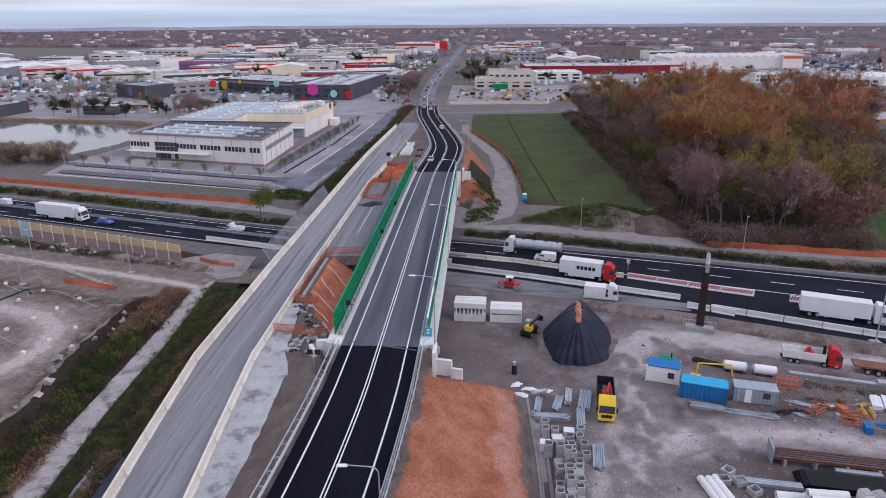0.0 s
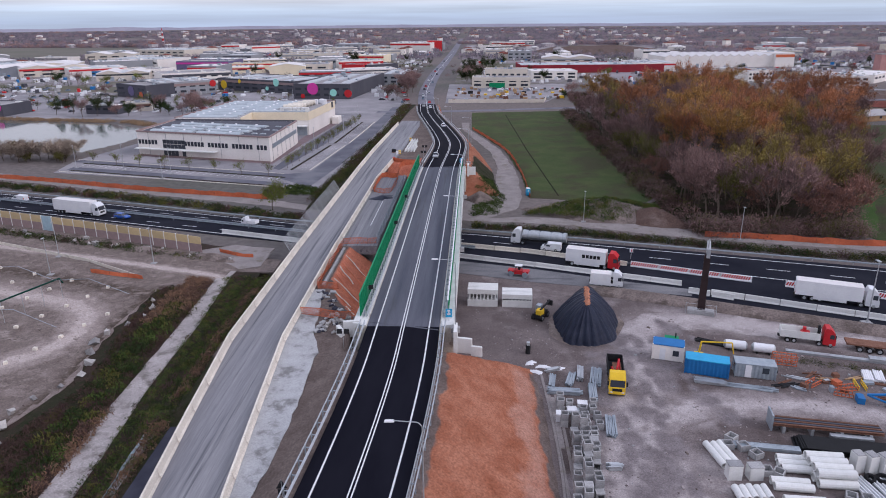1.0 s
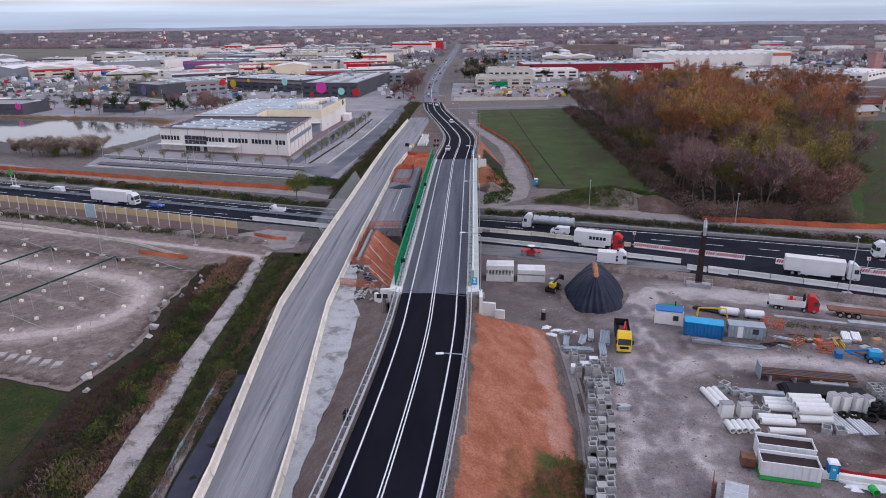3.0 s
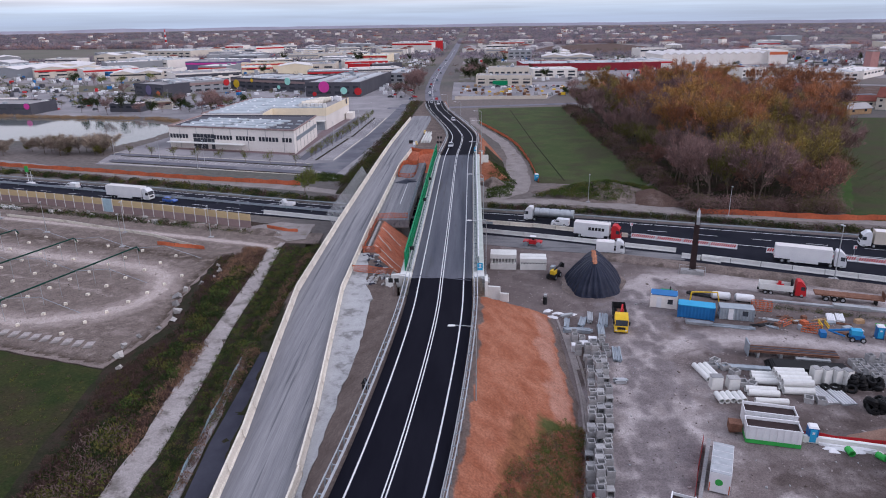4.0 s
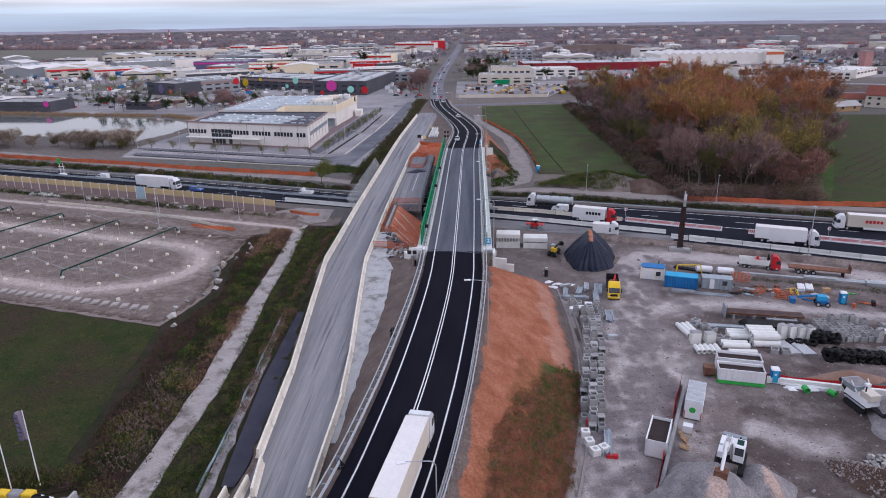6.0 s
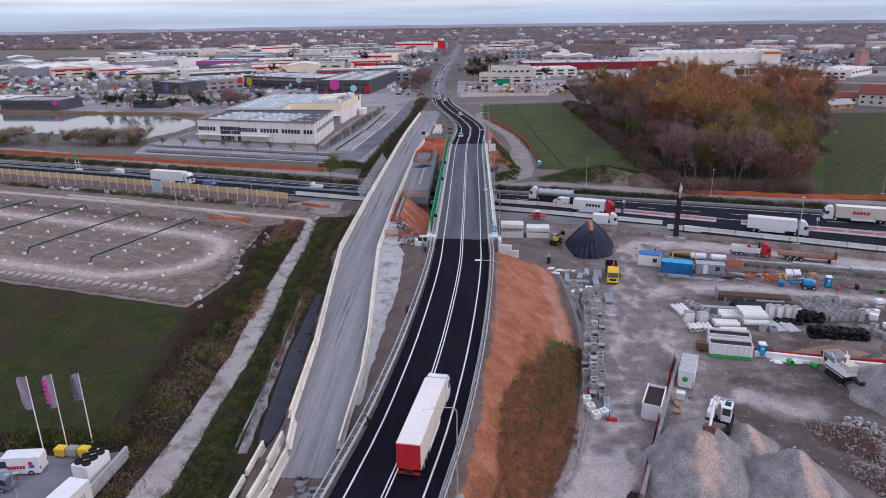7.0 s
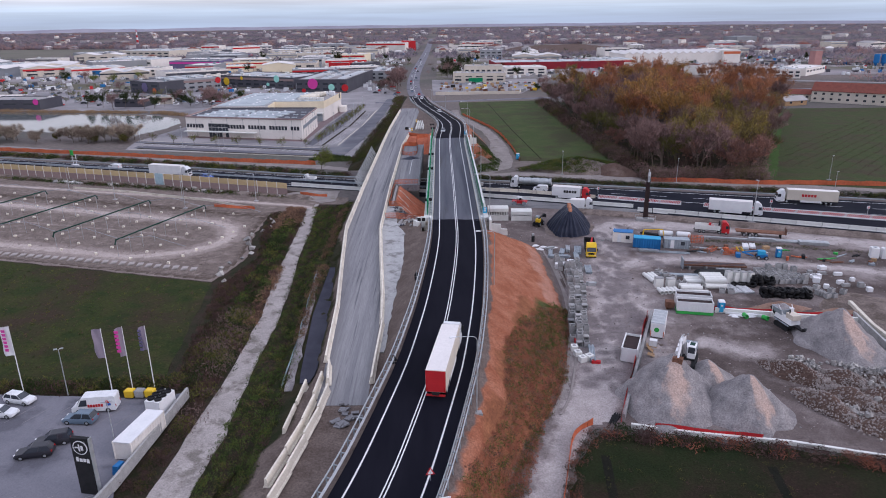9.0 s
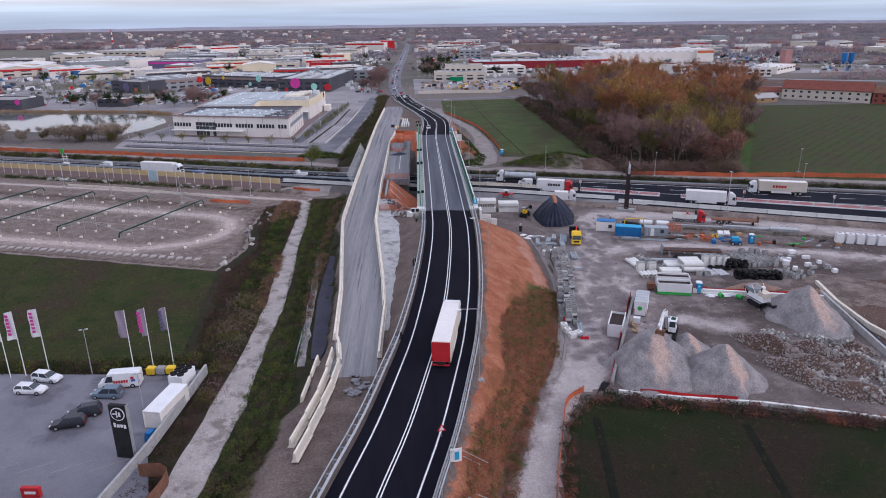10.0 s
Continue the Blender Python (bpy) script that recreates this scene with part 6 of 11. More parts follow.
PAINT = {"white": paint_mat("white_car_paint", (0.72, 0.73, 0.75)), "silver": paint_mat("silver_car_paint", (0.42, 0.43, 0.45)), "steel": paint_mat("steel_blue_car_paint", (0.12, 0.17, 0.23)), "black": paint_mat("black_car_paint", (0.02, 0.02, 0.028)), "blue": paint_mat("blue_car_paint", (0.03, 0.1, 0.4)), "red": M["red_paint"], "yellow": M["yellow"], "cream": M["cream"]}
LAMP_RED = mat("red_lamp_glass", (0.4, 0.02, 0.02), (0.35, 0.02, 0.02), 2, 9, 0.2, 0.0)
LAMP_CLEAR = mat("clear_lamp_glass", (0.7, 0.7, 0.72), (0.6, 0.6, 0.62), 2, 9, 0.15, 0.0)


def wheel(parent, x, y, r=0.33, w=0.22):
    t = Mesh().tube((x, y - w / 2, r), (x, y + w / 2, r), r, n=14).make("tyre", M["dark"], parent)
    Mesh().tube((x, y - w / 2 - 0.012, r), (x, y + w / 2 + 0.012, r), r * 0.58, n=10).make("rim", M["galv"], t)
    return t


def car(colour, label, m, length=4.5, width=1.82, height=1.48, estate=True, group="parked cars"):
    c = thing("car", label, "car", m, group)
    L, w = length / 2, width / 2
    st = [(-L, 0.35, 0.72, 0.86), (-L + 0.12, 0.22, 0.95, 0.96), (-L + 0.9, 0.2, 0.97, 1.0), (0, 0.2, 0.93, 1.0), (L - 1.15, 0.2, 0.9, 1.0), (L - 0.35, 0.22, 0.8, 0.95), (L - 0.05, 0.3, 0.66, 0.85), (L, 0.36, 0.58, 0.8)]
    b = Mesh()
    pts = []
    for x, z0, z1, f in st:
        pts += [(x, -w * f * 0.94, z0), (x, -w * f, (z0 + z1) / 2), (x, -w * f * 0.9, z1), (x, w * f * 0.9, z1), (x, w * f, (z0 + z1) / 2), (x, w * f * 0.94, z0)]
    fs = []
    for i in range(len(st) - 1):
        for j in range(6):
            a, d = i * 6 + j, i * 6 + (j + 1) % 6
            fs.append((a, d, d + 6, a + 6))
    fs += [tuple(range(5, -1, -1)), tuple(range(len(pts) - 6, len(pts)))]
    b.add(pts, [f[::-1] for f in fs])
    b.make("body", PAINT[colour], c, smooth=False)
    x0, x1 = (-L + 0.1 if estate else -L + 0.6), L - 1.25
    t0, t1 = (-L + 0.45 if estate else -L + 1.25), L - 2.05
    wb, wt = w * 0.9, w * 0.72
    zb = 0.93
    Mesh().add([(x0, -wb, zb), (x1, -wb, zb), (x1, wb, zb), (x0, wb, zb), (t0, -wt, height - 0.06), (t1, -wt, height - 0.06), (t1, wt, height - 0.06), (t0, wt, height - 0.06)], [(0, 1, 5, 4), (1, 2, 6, 5), (2, 3, 7, 6), (3, 0, 4, 7), (4, 5, 6, 7)]).make("glazing", M["glass"], c, "dark tinted windows")
    rf = Mesh().add([(t0 - 0.04, -wt - 0.02, height - 0.08), (t1 + 0.06, -wt - 0.02, height - 0.08), (t1 + 0.06, wt + 0.02, height - 0.08), (t0 - 0.04, wt + 0.02, height - 0.08), (t0 + 0.15, -wt * 0.85, height), (t1 - 0.15, -wt * 0.85, height), (t1 - 0.15, wt * 0.85, height), (t0 + 0.15, wt * 0.85, height)], [(0, 1, 5, 4), (1, 2, 6, 5), (2, 3, 7, 6), (3, 0, 4, 7), (4, 5, 6, 7)])
    for s in (-1, 1):
        for u0, u1 in ((x0, t0), (x1, t1), ((x0 + x1) / 2 - 0.1, (t0 + t1) / 2 - 0.05)):
            Mesh().add([(u0 - 0.06, s * (wb + 0.015), zb), (u0 + 0.06, s * (wb + 0.015), zb), (u1 + 0.06, s * (wt + 0.015), height - 0.07), (u1 - 0.06, s * (wt + 0.015), height - 0.07)], [(0, 1, 2, 3) if s < 0 else (3, 2, 1, 0)]).make("pillar", PAINT[colour], c)
    rf.make("roof", PAINT[colour], c)
    for s in (-1, 1):
        wheel(c, L - 0.85, s * (w - 0.1))
        wheel(c, -L + 0.85, s * (w - 0.1))
        Mesh().box(L - 0.12, s * w * 0.62, 0.6, 0.16, 0.34, 0.14).make("headlight", LAMP_CLEAR, c)
        Mesh().box(-L + 0.03, s * w * 0.72, 0.72, 0.1, 0.24, 0.2).make("tail_light", LAMP_RED, c)
    return c


def van(colour, label, m, length=5.4, height=2.3, group="vans", name="van", badge=False):
    v = thing(name, label, "van", m, group)
    L, w = length / 2, 0.98
    prof = [(-L, 0.35), (-L, height * 0.93), (-L + 0.2, height), (L - 1.75, height), (L - 1.45, height - 0.1), (L - 0.75, 1.25), (L - 0.1, 0.98), (L, 0.6), (L - 0.05, 0.3), (-L + 0.1, 0.3)]
    n = len(prof)
    pts = [(x, -w * (0.93 if z > 1.6 else 1.0), z) for x, z in prof] + [(x, w * (0.93 if z > 1.6 else 1.0), z) for x, z in prof]
    Mesh().add(pts, [tuple(range(n))[::-1], tuple(range(n, 2 * n))] + [(i, (i + 1) % n, n + (i + 1) % n, n + i) for i in range(n)]).make("body", PAINT[colour], v)
    Mesh().add([(L - 1.42, -w * 0.86, height - 0.16), (L - 0.76, -w * 0.9, 1.3), (L - 0.76, w * 0.9, 1.3), (L - 1.42, w * 0.86, height - 0.16)], [(0, 1, 2, 3)]).add([(L - 1.36, -w * 0.86, height - 0.12), (L - 0.72, -w * 0.9, 1.3), (L - 0.72, w * 0.9, 1.3), (L - 1.36, w * 0.86, height - 0.12)], [(0, 1, 2, 3)]).make("windscreen", M["glass"], v)
    for s in (-1, 1):
        wheel(v, L - 0.9, s * (w - 0.1), 0.35)
        wheel(v, -L + 1.1, s * (w - 0.1), 0.35)
        q = [(L - 2.2, s * 1.0, 1.2), (L - 1.0, s * 1.0, 1.2), (L - 1.45, s * 0.96, height - 0.35), (L - 2.2, s * 0.96, height - 0.35)]
        Mesh().add(q, [(0, 1, 2, 3) if s < 0 else (3, 2, 1, 0)]).make("side_window", M["glass"], v)
        Mesh().box(-L - 0.01, s * 0.86, 0.8, 0.06, 0.14, 0.45).make("tail_light", LAMP_RED, v)
        Mesh().box(L - 0.08, s * 0.72, 0.78, 0.14, 0.3, 0.16).make("headlight", LAMP_CLEAR, v)
        if badge:
            bars = Mesh()
            for i in range(6):
                bars.box(-1.2 + i * 0.36, s * 1.0, 1.0, 0.27, 0.03, 0.42)
            bars.make("lettering", M["red_paint"], v, "red bars of lettering")
            Mesh().box(-2.1, s * 0.99, 1.1, 0.6, 0.03, 0.35).make("badge", PAINT["blue"], v, "blue and red badge")
            Mesh().box(-2.0, s * 0.975, 1.5, 0.45, 0.04, 0.4).make("badge", M["red_paint"], v)
    return v


def lorry(cab_colour, box_colour, label, m, kind="box", box_len=13.4, group="lorries on the motorway", rear=None, tall=4.0, mark=None):
    """An articulated lorry facing +x, its rear end at x = 0."""
    t = thing("lorry", label, "lorry", m, group)
    cab = PAINT[cab_colour]
    x0 = box_len + 0.5
    prof = [(x0, 0.55), (x0, 3.0), (x0 + 0.25, 3.75), (x0 + 1.1, 3.7), (x0 + 1.95, 2.9), (x0 + 2.25, 1.6), (x0 + 2.28, 0.5), (x0 + 1.9, 0.35), (x0 + 0.1, 0.45)]
    n = len(prof)
    pts = [(x, -1.23 * (0.95 if z > 3 else 1), z) for x, z in prof] + [(x, 1.23 * (0.95 if z > 3 else 1), z) for x, z in prof]
    cb = Mesh().add(pts, [tuple(range(n)), tuple(range(n, 2 * n))[::-1]] + [(i, n + i, n + (i + 1) % n, (i + 1) % n) for i in range(n)]).make("cab", cab, t)
    Mesh().add([(x0 + 1.99, -1.08, 2.82), (x0 + 2.24, -1.12, 1.75), (x0 + 2.24, 1.12, 1.75), (x0 + 1.99, 1.08, 2.82)], [(0, 1, 2, 3)]).make("windscreen", M["glass"], cb)
    for s in (-1, 1):
        Mesh().box(x0 + 1.5, s * 1.225, 1.75, 0.8, 0.04, 0.85).make("side_window", M["glass"], cb)
        Mesh().box(x0 + 2.1, s * 1.42, 1.9, 0.12, 0.25, 0.75).make("mirror", M["dark"], cb)
        Mesh().box(x0 + 2.26, s * 0.9, 0.75, 0.06, 0.4, 0.2).make("headlight", LAMP_CLEAR, cb)
    Mesh().box(x0 + 2.27, 0, 1.0, 0.04, 1.5, 0.5).make("grille", M["dark"], cb)
    Mesh().box(box_len / 2 + 0.6, 0, 0.7, box_len + 1.8, 0.9, 0.3).make("chassis", M["dark"], t)
    if kind == "box":
        b = Mesh().box(box_len / 2, 0, 1.0, box_len, 2.55, tall - 1.0).make("box_body", M[box_colour], t)
        Mesh().box(box_len / 2, 0, tall, box_len - 0.06, 2.48, 0.03).make("roof", M["roof_white"], b)
        Mesh().box(-0.03, 0, 1.05, 0.06, 2.5, tall - 1.12).make("rear_door", M[rear or box_colour], b)
        for s in (-1, 1):
            Mesh().box(-0.075, s * 1.12, 1.15, 0.04, 0.16, 0.6).make("tail_light", LAMP_RED, b)
            Mesh().box(box_len / 2 + 0.3, s * 1.26, 0.45, 5.5, 0.05, 0.6).make("side_guard", M["white"], t)
            if mark:
                g_ = Mesh()
                for i in range(5):
                    g_.box(box_len * 0.45 + i * 0.8, s * 1.285, 2.1, 0.62, 0.025, 0.75)
                g_.make("lettering", M[mark], b, "coloured bars of lettering")
        Mesh().box(-0.05, 0, 0.45, 0.12, 2.4, 0.25).make("bumper", M["red_paint"] if rear else M["dark"], t)
    elif kind == "tank":
        tk = Mesh().tube((0.2, 0, 2.25), (box_len, 0, 2.25), 1.15, n=18).make("tank", M["galv"], t, "polished steel tank")
        for i in range(5):
            Mesh().tube((1.2 + i * 2.6, 0, 3.3), (1.2 + i * 2.6, 0, 3.55), 0.3, n=10).make("hatch", M["dark"], tk)
            Mesh().tube((1.0 + i * 2.7, 0, 2.25), (1.12 + i * 2.7, 0, 2.25), 1.19, n=18).make("band", M["galv_dull"], tk)
        Mesh().box(box_len / 2, -0.4, 3.38, box_len - 0.8, 0.4, 0.06).make("walkway", M["dark"], tk)
    elif kind == "flat":
        bd = Mesh().box(box_len / 2, 0, 1.05, box_len, 2.5, 0.18).make("flat_bed", M["rust"], t)
        Mesh().box(box_len - 0.05, 0, 1.2, 0.1, 2.5, 1.3).make("headboard", M["rust"], bd)
    elif kind == "tipper":
        Mesh().box(box_len / 2, 0, 1.1, box_len, 2.5, 0.15).box(box_len / 2, -1.22, 1.25, box_len, 0.08, 1.3).box(box_len / 2, 1.22, 1.25, box_len, 0.08, 1.3).box(0.04, 0, 1.25, 0.08, 2.4, 1.3).box(box_len - 0.04, 0, 1.25, 0.08, 2.4, 1.3).make("open_body", M[box_colour], t)
    xs = [1.6, 2.9, 4.2] if box_len > 9 else [1.4, 2.6]
    for x in xs + [x0 - 0.6, x0 + 1.4]:
        for s in (-1, 1):
            wheel(t, x, s * 1.05, 0.5, 0.34)
    return t


# the lorry climbing the new road
p_ = [p for p in ROAD if p.y > 20][0]
lorry("white", "cream", "articulated lorry with cream curtain sides and red rear doors", pose(-18.1, 7.0, road_z(7.0), 0, 0, 81), rear="red_paint", group="lorries on the new road", tall=4.0)
MW = -19.0
lorry("white", "white", "white articulated box lorry on the motorway", pose(-121.5, 173.2, 0.12, 0, 0, -16.5))
lorry("white", "galv", "lorry with a polished steel tank trailer", pose(18.5, 144.2, 0.12, 0, 0, 164), "tank", 10.5)
lorry("red", "white", "white box lorry with a red cab", pose(17.0, 133.4, 0.12, 0, 0, -20), mark="dark", box_len=8.5, tall=3.8)
lorry("white", "white", "white articulated box lorry on the motorway", pose(58.0, 115.6, 0.12, 0, 0, -20.5), box_len=11.0, tall=3.8)
lorry("white", "cream", "cream curtain-sided lorry with red lettering", pose(97.0, 121.0, 0.12, 0, 0, 163.5), mark="red_paint")
van("white", "white van on the motorway", pose(14.5, 141.9, 0.12, 0, 0, 164), 4.6, 1.9, "vans on the motorway")
van("white", "white van on the motorway", pose(-140, 184.5, 0.12, 0, 0, 163), 4.8, 1.9, "vans on the motorway")
car("blue", "dark blue car on the motorway", pose(-99.5, 166.6, 0.12, 0, 0, -17), group="cars on the motorway")
car("silver", "silver car on the bridge", pose(-16.0, 212, road_z(212), 0, 0, 268), estate=False, group="cars on the new road")
pk = lorry("white", "white", "white flatbed pickup on the motorway", pose(-60, 163.2 - 3.2, 0.12, 0, 0, 163), "tipper", 4.2, "vans on the motorway")
pk.scale = (0.62, 0.7, 0.6)
QUEUE = []
for i, y in enumerate((395, 404, 413, 428, 452, 470, 486, 515, 540, 575, 590, 640, 660, 700, 730, 780, 820, 870)):
    lane = -2.0 if i % 3 else 1.9
    QUEUE.append((i, pose(road_x(y) + lane, y, road_z(y), 0, 0, 95 if lane > 0 else 275)))
car("white", "white car on the far ramp", pose(road_x(300) + 2.0, 300, road_z(300), 0, 0, 100), group="cars on the new road")


# ---- builders' yard ----
def heap(name, cx, cy, rx, ry, h, material, label, seed=1, z=0.04, n=40, rings=14, ridge=0.0, rough=0.12, category="pile", rz=0.0, folds=0, crest=None):
    """A conical heap with a soft, uneven flank."""
    ms = Mesh()
    rng = random.Random(seed)
    ph = [rng.uniform(0, 6.28) for _ in range(4)]
    pts = []
    c, s = math.cos(radians(rz)), math.sin(radians(rz))
    for r in range(rings + 1):
        f = r / rings
        for i in range(n):
            a = 2 * math.pi * i / n
            wob = 1 + rough * (math.sin(2 * a + ph[0]) + 0.6 * math.sin(5 * a + ph[1]) + 0.3 * math.sin(9 * a + ph[2])) * f
            px = rx * f * wob * math.cos(a) + ridge * (1 - f) * math.cos(a)
            py = ry * f * wob * math.sin(a)
            hz = h * (1 - math.sqrt(f * f + 0.012)) / 0.89 if folds == 0 else h * (1 - f ** 1.6)
            if 0 < r < rings:
                hz += 0.06 * h * noise.noise((px * 0.7 + seed, py * 0.7, 0.0)) * (1 if not folds else 0.3)
                if folds:
                    hz += h * (0.05 * f * math.sin(folds * a + 5 * noise.noise((math.cos(a) * 2, math.sin(a) * 2, seed))) + 0.06 * f * noise.noise((math.cos(a) * 9, math.sin(a) * 9, f)))
            pts.append((cx + px * c - py * s, cy + px * s + py * c, z + max(hz, 0) if r < rings else z - 0.05))
    fs = [(r * n + i, (r + 1) * n + i, (r + 1) * n + (i + 1) % n, r * n + (i + 1) % n) for r in range(rings) for i in range(n)]
    ms.add(pts, fs)
    ob = tagged(ms.make(name, material, smooth=not folds), label, category)
    if crest is not None:
        # warm low light put into the colour, from the peak down one rib
        rib_warmth = []
        for q in range((rings + 1) * n):
            r, i = divmod(q, n)
            off = abs((360 * i / n - crest + 180) % 360 - 180)
            rib_warmth.append(min(max(0.5 + (32 * (1 - r / rings) ** 0.8 + 6 + 14 * noise.noise((i * 0.3, r * 0.3, seed)) - off) / 34, 0), 1) * (1 - (r / rings) ** 4))
        put_fields(ob, {"crest": rib_warmth})
    return ob


heap("sheeted_mound", 16.4, 102.6, 8.8, 6.1, 5.5, M["black_sheet"], "tall ridge of earth under pleated black plastic sheeting", 4, folds=30, n=150, rings=18, rough=0.07, rz=80, ridge=4.2)
heap("earth_apron", 16.2, 102.2, 9.4, 6.9, 0.7, M["dirt"], "low earth skirt holding the sheeting down", 9, rough=0.06, category="earth", rz=80)
ms = Mesh()
rng = random.Random(14)
for i in range(22):
    f = i / 21
    ms.box(15.7 + 1.0 * f + 0.25 * math.sin(i * 1.7), 98.3 + 7.4 * f, 5.5 + 0.1 * rng.random(), rng.uniform(0.35, 0.85), 0.6, 0.3, rng.uniform(-40, 40), top=0.5)
tagged(ms.make("bare_earth_patch", M["red_earth"]), "bare earth crest showing through the torn sheeting", "earth")
PILE = M["crest"]
heap("gravel_mound", 15.4, 18.4, 7.4, 8.8, 6.9, PILE, "large grey heap of crushed gravel with a pinkish crest", 2, n=96, rings=26, crest=262)
heap("gravel_mound", 22.4, 23.0, 4.2, 4.8, 3.6, PILE, "low grey heap of crushed gravel behind a larger one", 8, n=64, rings=18, crest=300)
heap("gravel_mound", 24.8, 14.8, 5.8, 7.0, 5.6, PILE, "smooth grey heap of crushed gravel with a pinkish rib", 3, n=96, rings=26, crest=290)
heap("gravel_mound", 48.6, 34.4, 6.6, 8.4, 6.3, PILE, "tall grey gravel heap beside a low wall", 5, n=96, rings=26, crest=280)
RIDGES = ((36.9, 24.2, 6.2, 2.6, 2.3, -54), (36.6, 15.4, 5.2, 2.5, 2.2, -66), (41.0, 17.2, 4.6, 2.3, 2.0, -55), (43.4, 22.2, 4.2, 2.3, 1.9, -52), (47.0, 17.0, 5.5, 3.6, 1.8, -40), (42.5, 9.5, 5.5, 3.2, 1.6, -20), (50.0, 22.5, 4.0, 2.6, 1.5, -40))
for i, (x, y, rx, ry, h, rz_) in enumerate(RIDGES):
    heap("rubble_mound", x, y, rx, ry, h, M["dark_earth"], "ridge of brown earth and broken stone", 20 + i, rough=0.1, n=52, rings=14, rz=rz_)
heap("sand_mound", 45.5, 48.6, 6.5, 1.6, 1.7, M["sand"], "long low heap of reddish sand", 31, rough=0.08)
heap("sand_mound", 55.0, 46.0, 5.5, 1.6, 1.4, M["sand"], "long low heap of reddish sand", 32, rough=0.08)
heap("spoil_mound", 32, 173.5, 22, 9, 4.3, M["dirt"], "long weedy spoil heap beside the motorway", 33, rough=0.1, n=50, rz=-10)
heap("spoil_mound", 44, 167, 10, 6, 3.6, M["dark_earth"], "bare clay end of the spoil heap", 34, rough=0.1, rz=-25)
heap("spoil_mound", -1.5, 188, 4.5, 5, 2.6, M["dirt"], "small earth heap beside the abutment", 35)
heap("spoil_mound", 64, 47, 9, 10, 0.8, M["dirt"], "flat spread of brown earth", 36, rough=0.15)
# broken concrete
rng = random.Random(8)
blk = []
for i in range(5):
    b = bmesh.new()
    bmesh.ops.create_cube(b, size=0.8)
    for v in b.verts:
        v.co = Vector((v.co.x * rng.uniform(0.6, 1.35), v.co.y * rng.uniform(0.5, 1.1), v.co.z * rng.uniform(0.4, 1.0)))
    me = bpy.data.meshes.new("rubble_block")
    b.to_mesh(me)
    b.free()
    me.materials.append(M["rubble"])
    blk.append(me)
RUB = [(38.5, 30.6), (43.5, 29), (51.6, 23), (53.2, 17), (50, 10), (44, 3.8), (41.3, 4.4), (37.2, 7.6), (39.4, 13), (43.5, 17), (44.6, 22), (40.6, 26.4)]


def rubble_z(x, y):
    """Height of the rubble ridges at a place of the yard."""
    top = 0.06
    for cx, cy, rx, ry, h, rz_ in RIDGES:
        c_, s_ = math.cos(radians(rz_)), math.sin(radians(rz_))
        f = math.hypot(((x - cx) * c_ + (y - cy) * s_) / rx, (-(x - cx) * s_ + (y - cy) * c_) / ry)
        top = max(top, h * (1.1 - math.sqrt(f * f + 0.012)) / 0.98)
    return top


BLOCKS = ([(37.4, 28.4), (39.3, 30.2), (41.8, 28.4), (41.2, 25.6), (39.8, 26.4)], [(43.2, 28.2), (46.2, 28.0), (50.6, 22.6), (47.8, 22.2), (44.8, 25.2)], [(38.6, 15.2), (40.2, 14.6), (41.4, 11.6), (39.6, 11.4)])
for x, y, _ in spread(BLOCKS[0], 60, 77) + spread(BLOCKS[1], 90, 76) + spread(BLOCKS[2], 25, 75) + spread([(44.5, 21), (48, 22), (53, 16.5), (50, 9.5), (44, 5), (42, 8), (46, 14)], 90, 73) + spread(RUB, 30, 74):
    ob = new("rubble_block", rng.choice(blk))
    ob.matrix_basis = pose(x, y, rubble_z(x, y) + rng.uniform(0.05, 0.5), rng.uniform(0, 360), rng.uniform(0, 360), rng.uniform(0, 360)) @ Matrix.Scale(0.35 + 0.6 * rng.random() ** 2, 4)
    tagged(ob, "broken block of grey concrete rubble", "rubble", "broken concrete blocks")
ms = Mesh()
for cx, cy, rx, ry, h, rz_ in RIDGES:
    for _ in range(1100):
        a, f = rng.uniform(0, 6.283), rng.random() ** 0.45 * 1.06
        u, v = rx * f * math.cos(a), ry * f * math.sin(a)
        x, y = cx + u * math.cos(radians(rz_)) - v * math.sin(radians(rz_)), cy + u * math.sin(radians(rz_)) + v * math.cos(radians(rz_))
        q = 0.07 + 0.24 * rng.random() ** 3
        ms.box(x, y, rubble_z(x, y) - rng.uniform(0.02, 0.14), q, q * rng.uniform(0.6, 1.3), q * rng.uniform(0.5, 0.9), rng.uniform(0, 90), top=rng.uniform(0.3, 0.9))
tagged(ms.make("rubble_stones", M["stones_brown"]), "small broken stones and gravel", "rubble", kind="stuff")
# scattered stones in the yard
ms = Mesh()
for x, y, _ in spread([(5, 82), (20, 60), (70, 95), (130, 72), (100, 40), (30, 12), (8, 14)], 900, 79):
    s = rng.uniform(0.08, 0.28)
    ms.box(x, y, 0.03, s, s, s * 0.5, rng.uniform(0, 90), top=0.7)
tagged(ms.make("loose_stones", M["yard"]), "loose stones on the yard", "stones", kind="stuff")

# low concrete wall at the gravel heap, with red sheet on the far side
wall_pts = [(36, 46.3, 0), (47, 44.2, 0), (58.5, 43.5, 0), (60.5, 48, 0)]


def low_wall(pts, label, h=1.1, t=0.4, material="concrete"):
    return tagged(Mesh().sweep(pts, [(-t / 2, -0.1), (-t / 2, h), (t / 2, h), (t / 2, -0.1)]).make("low_wall", M[material]), label, "wall")


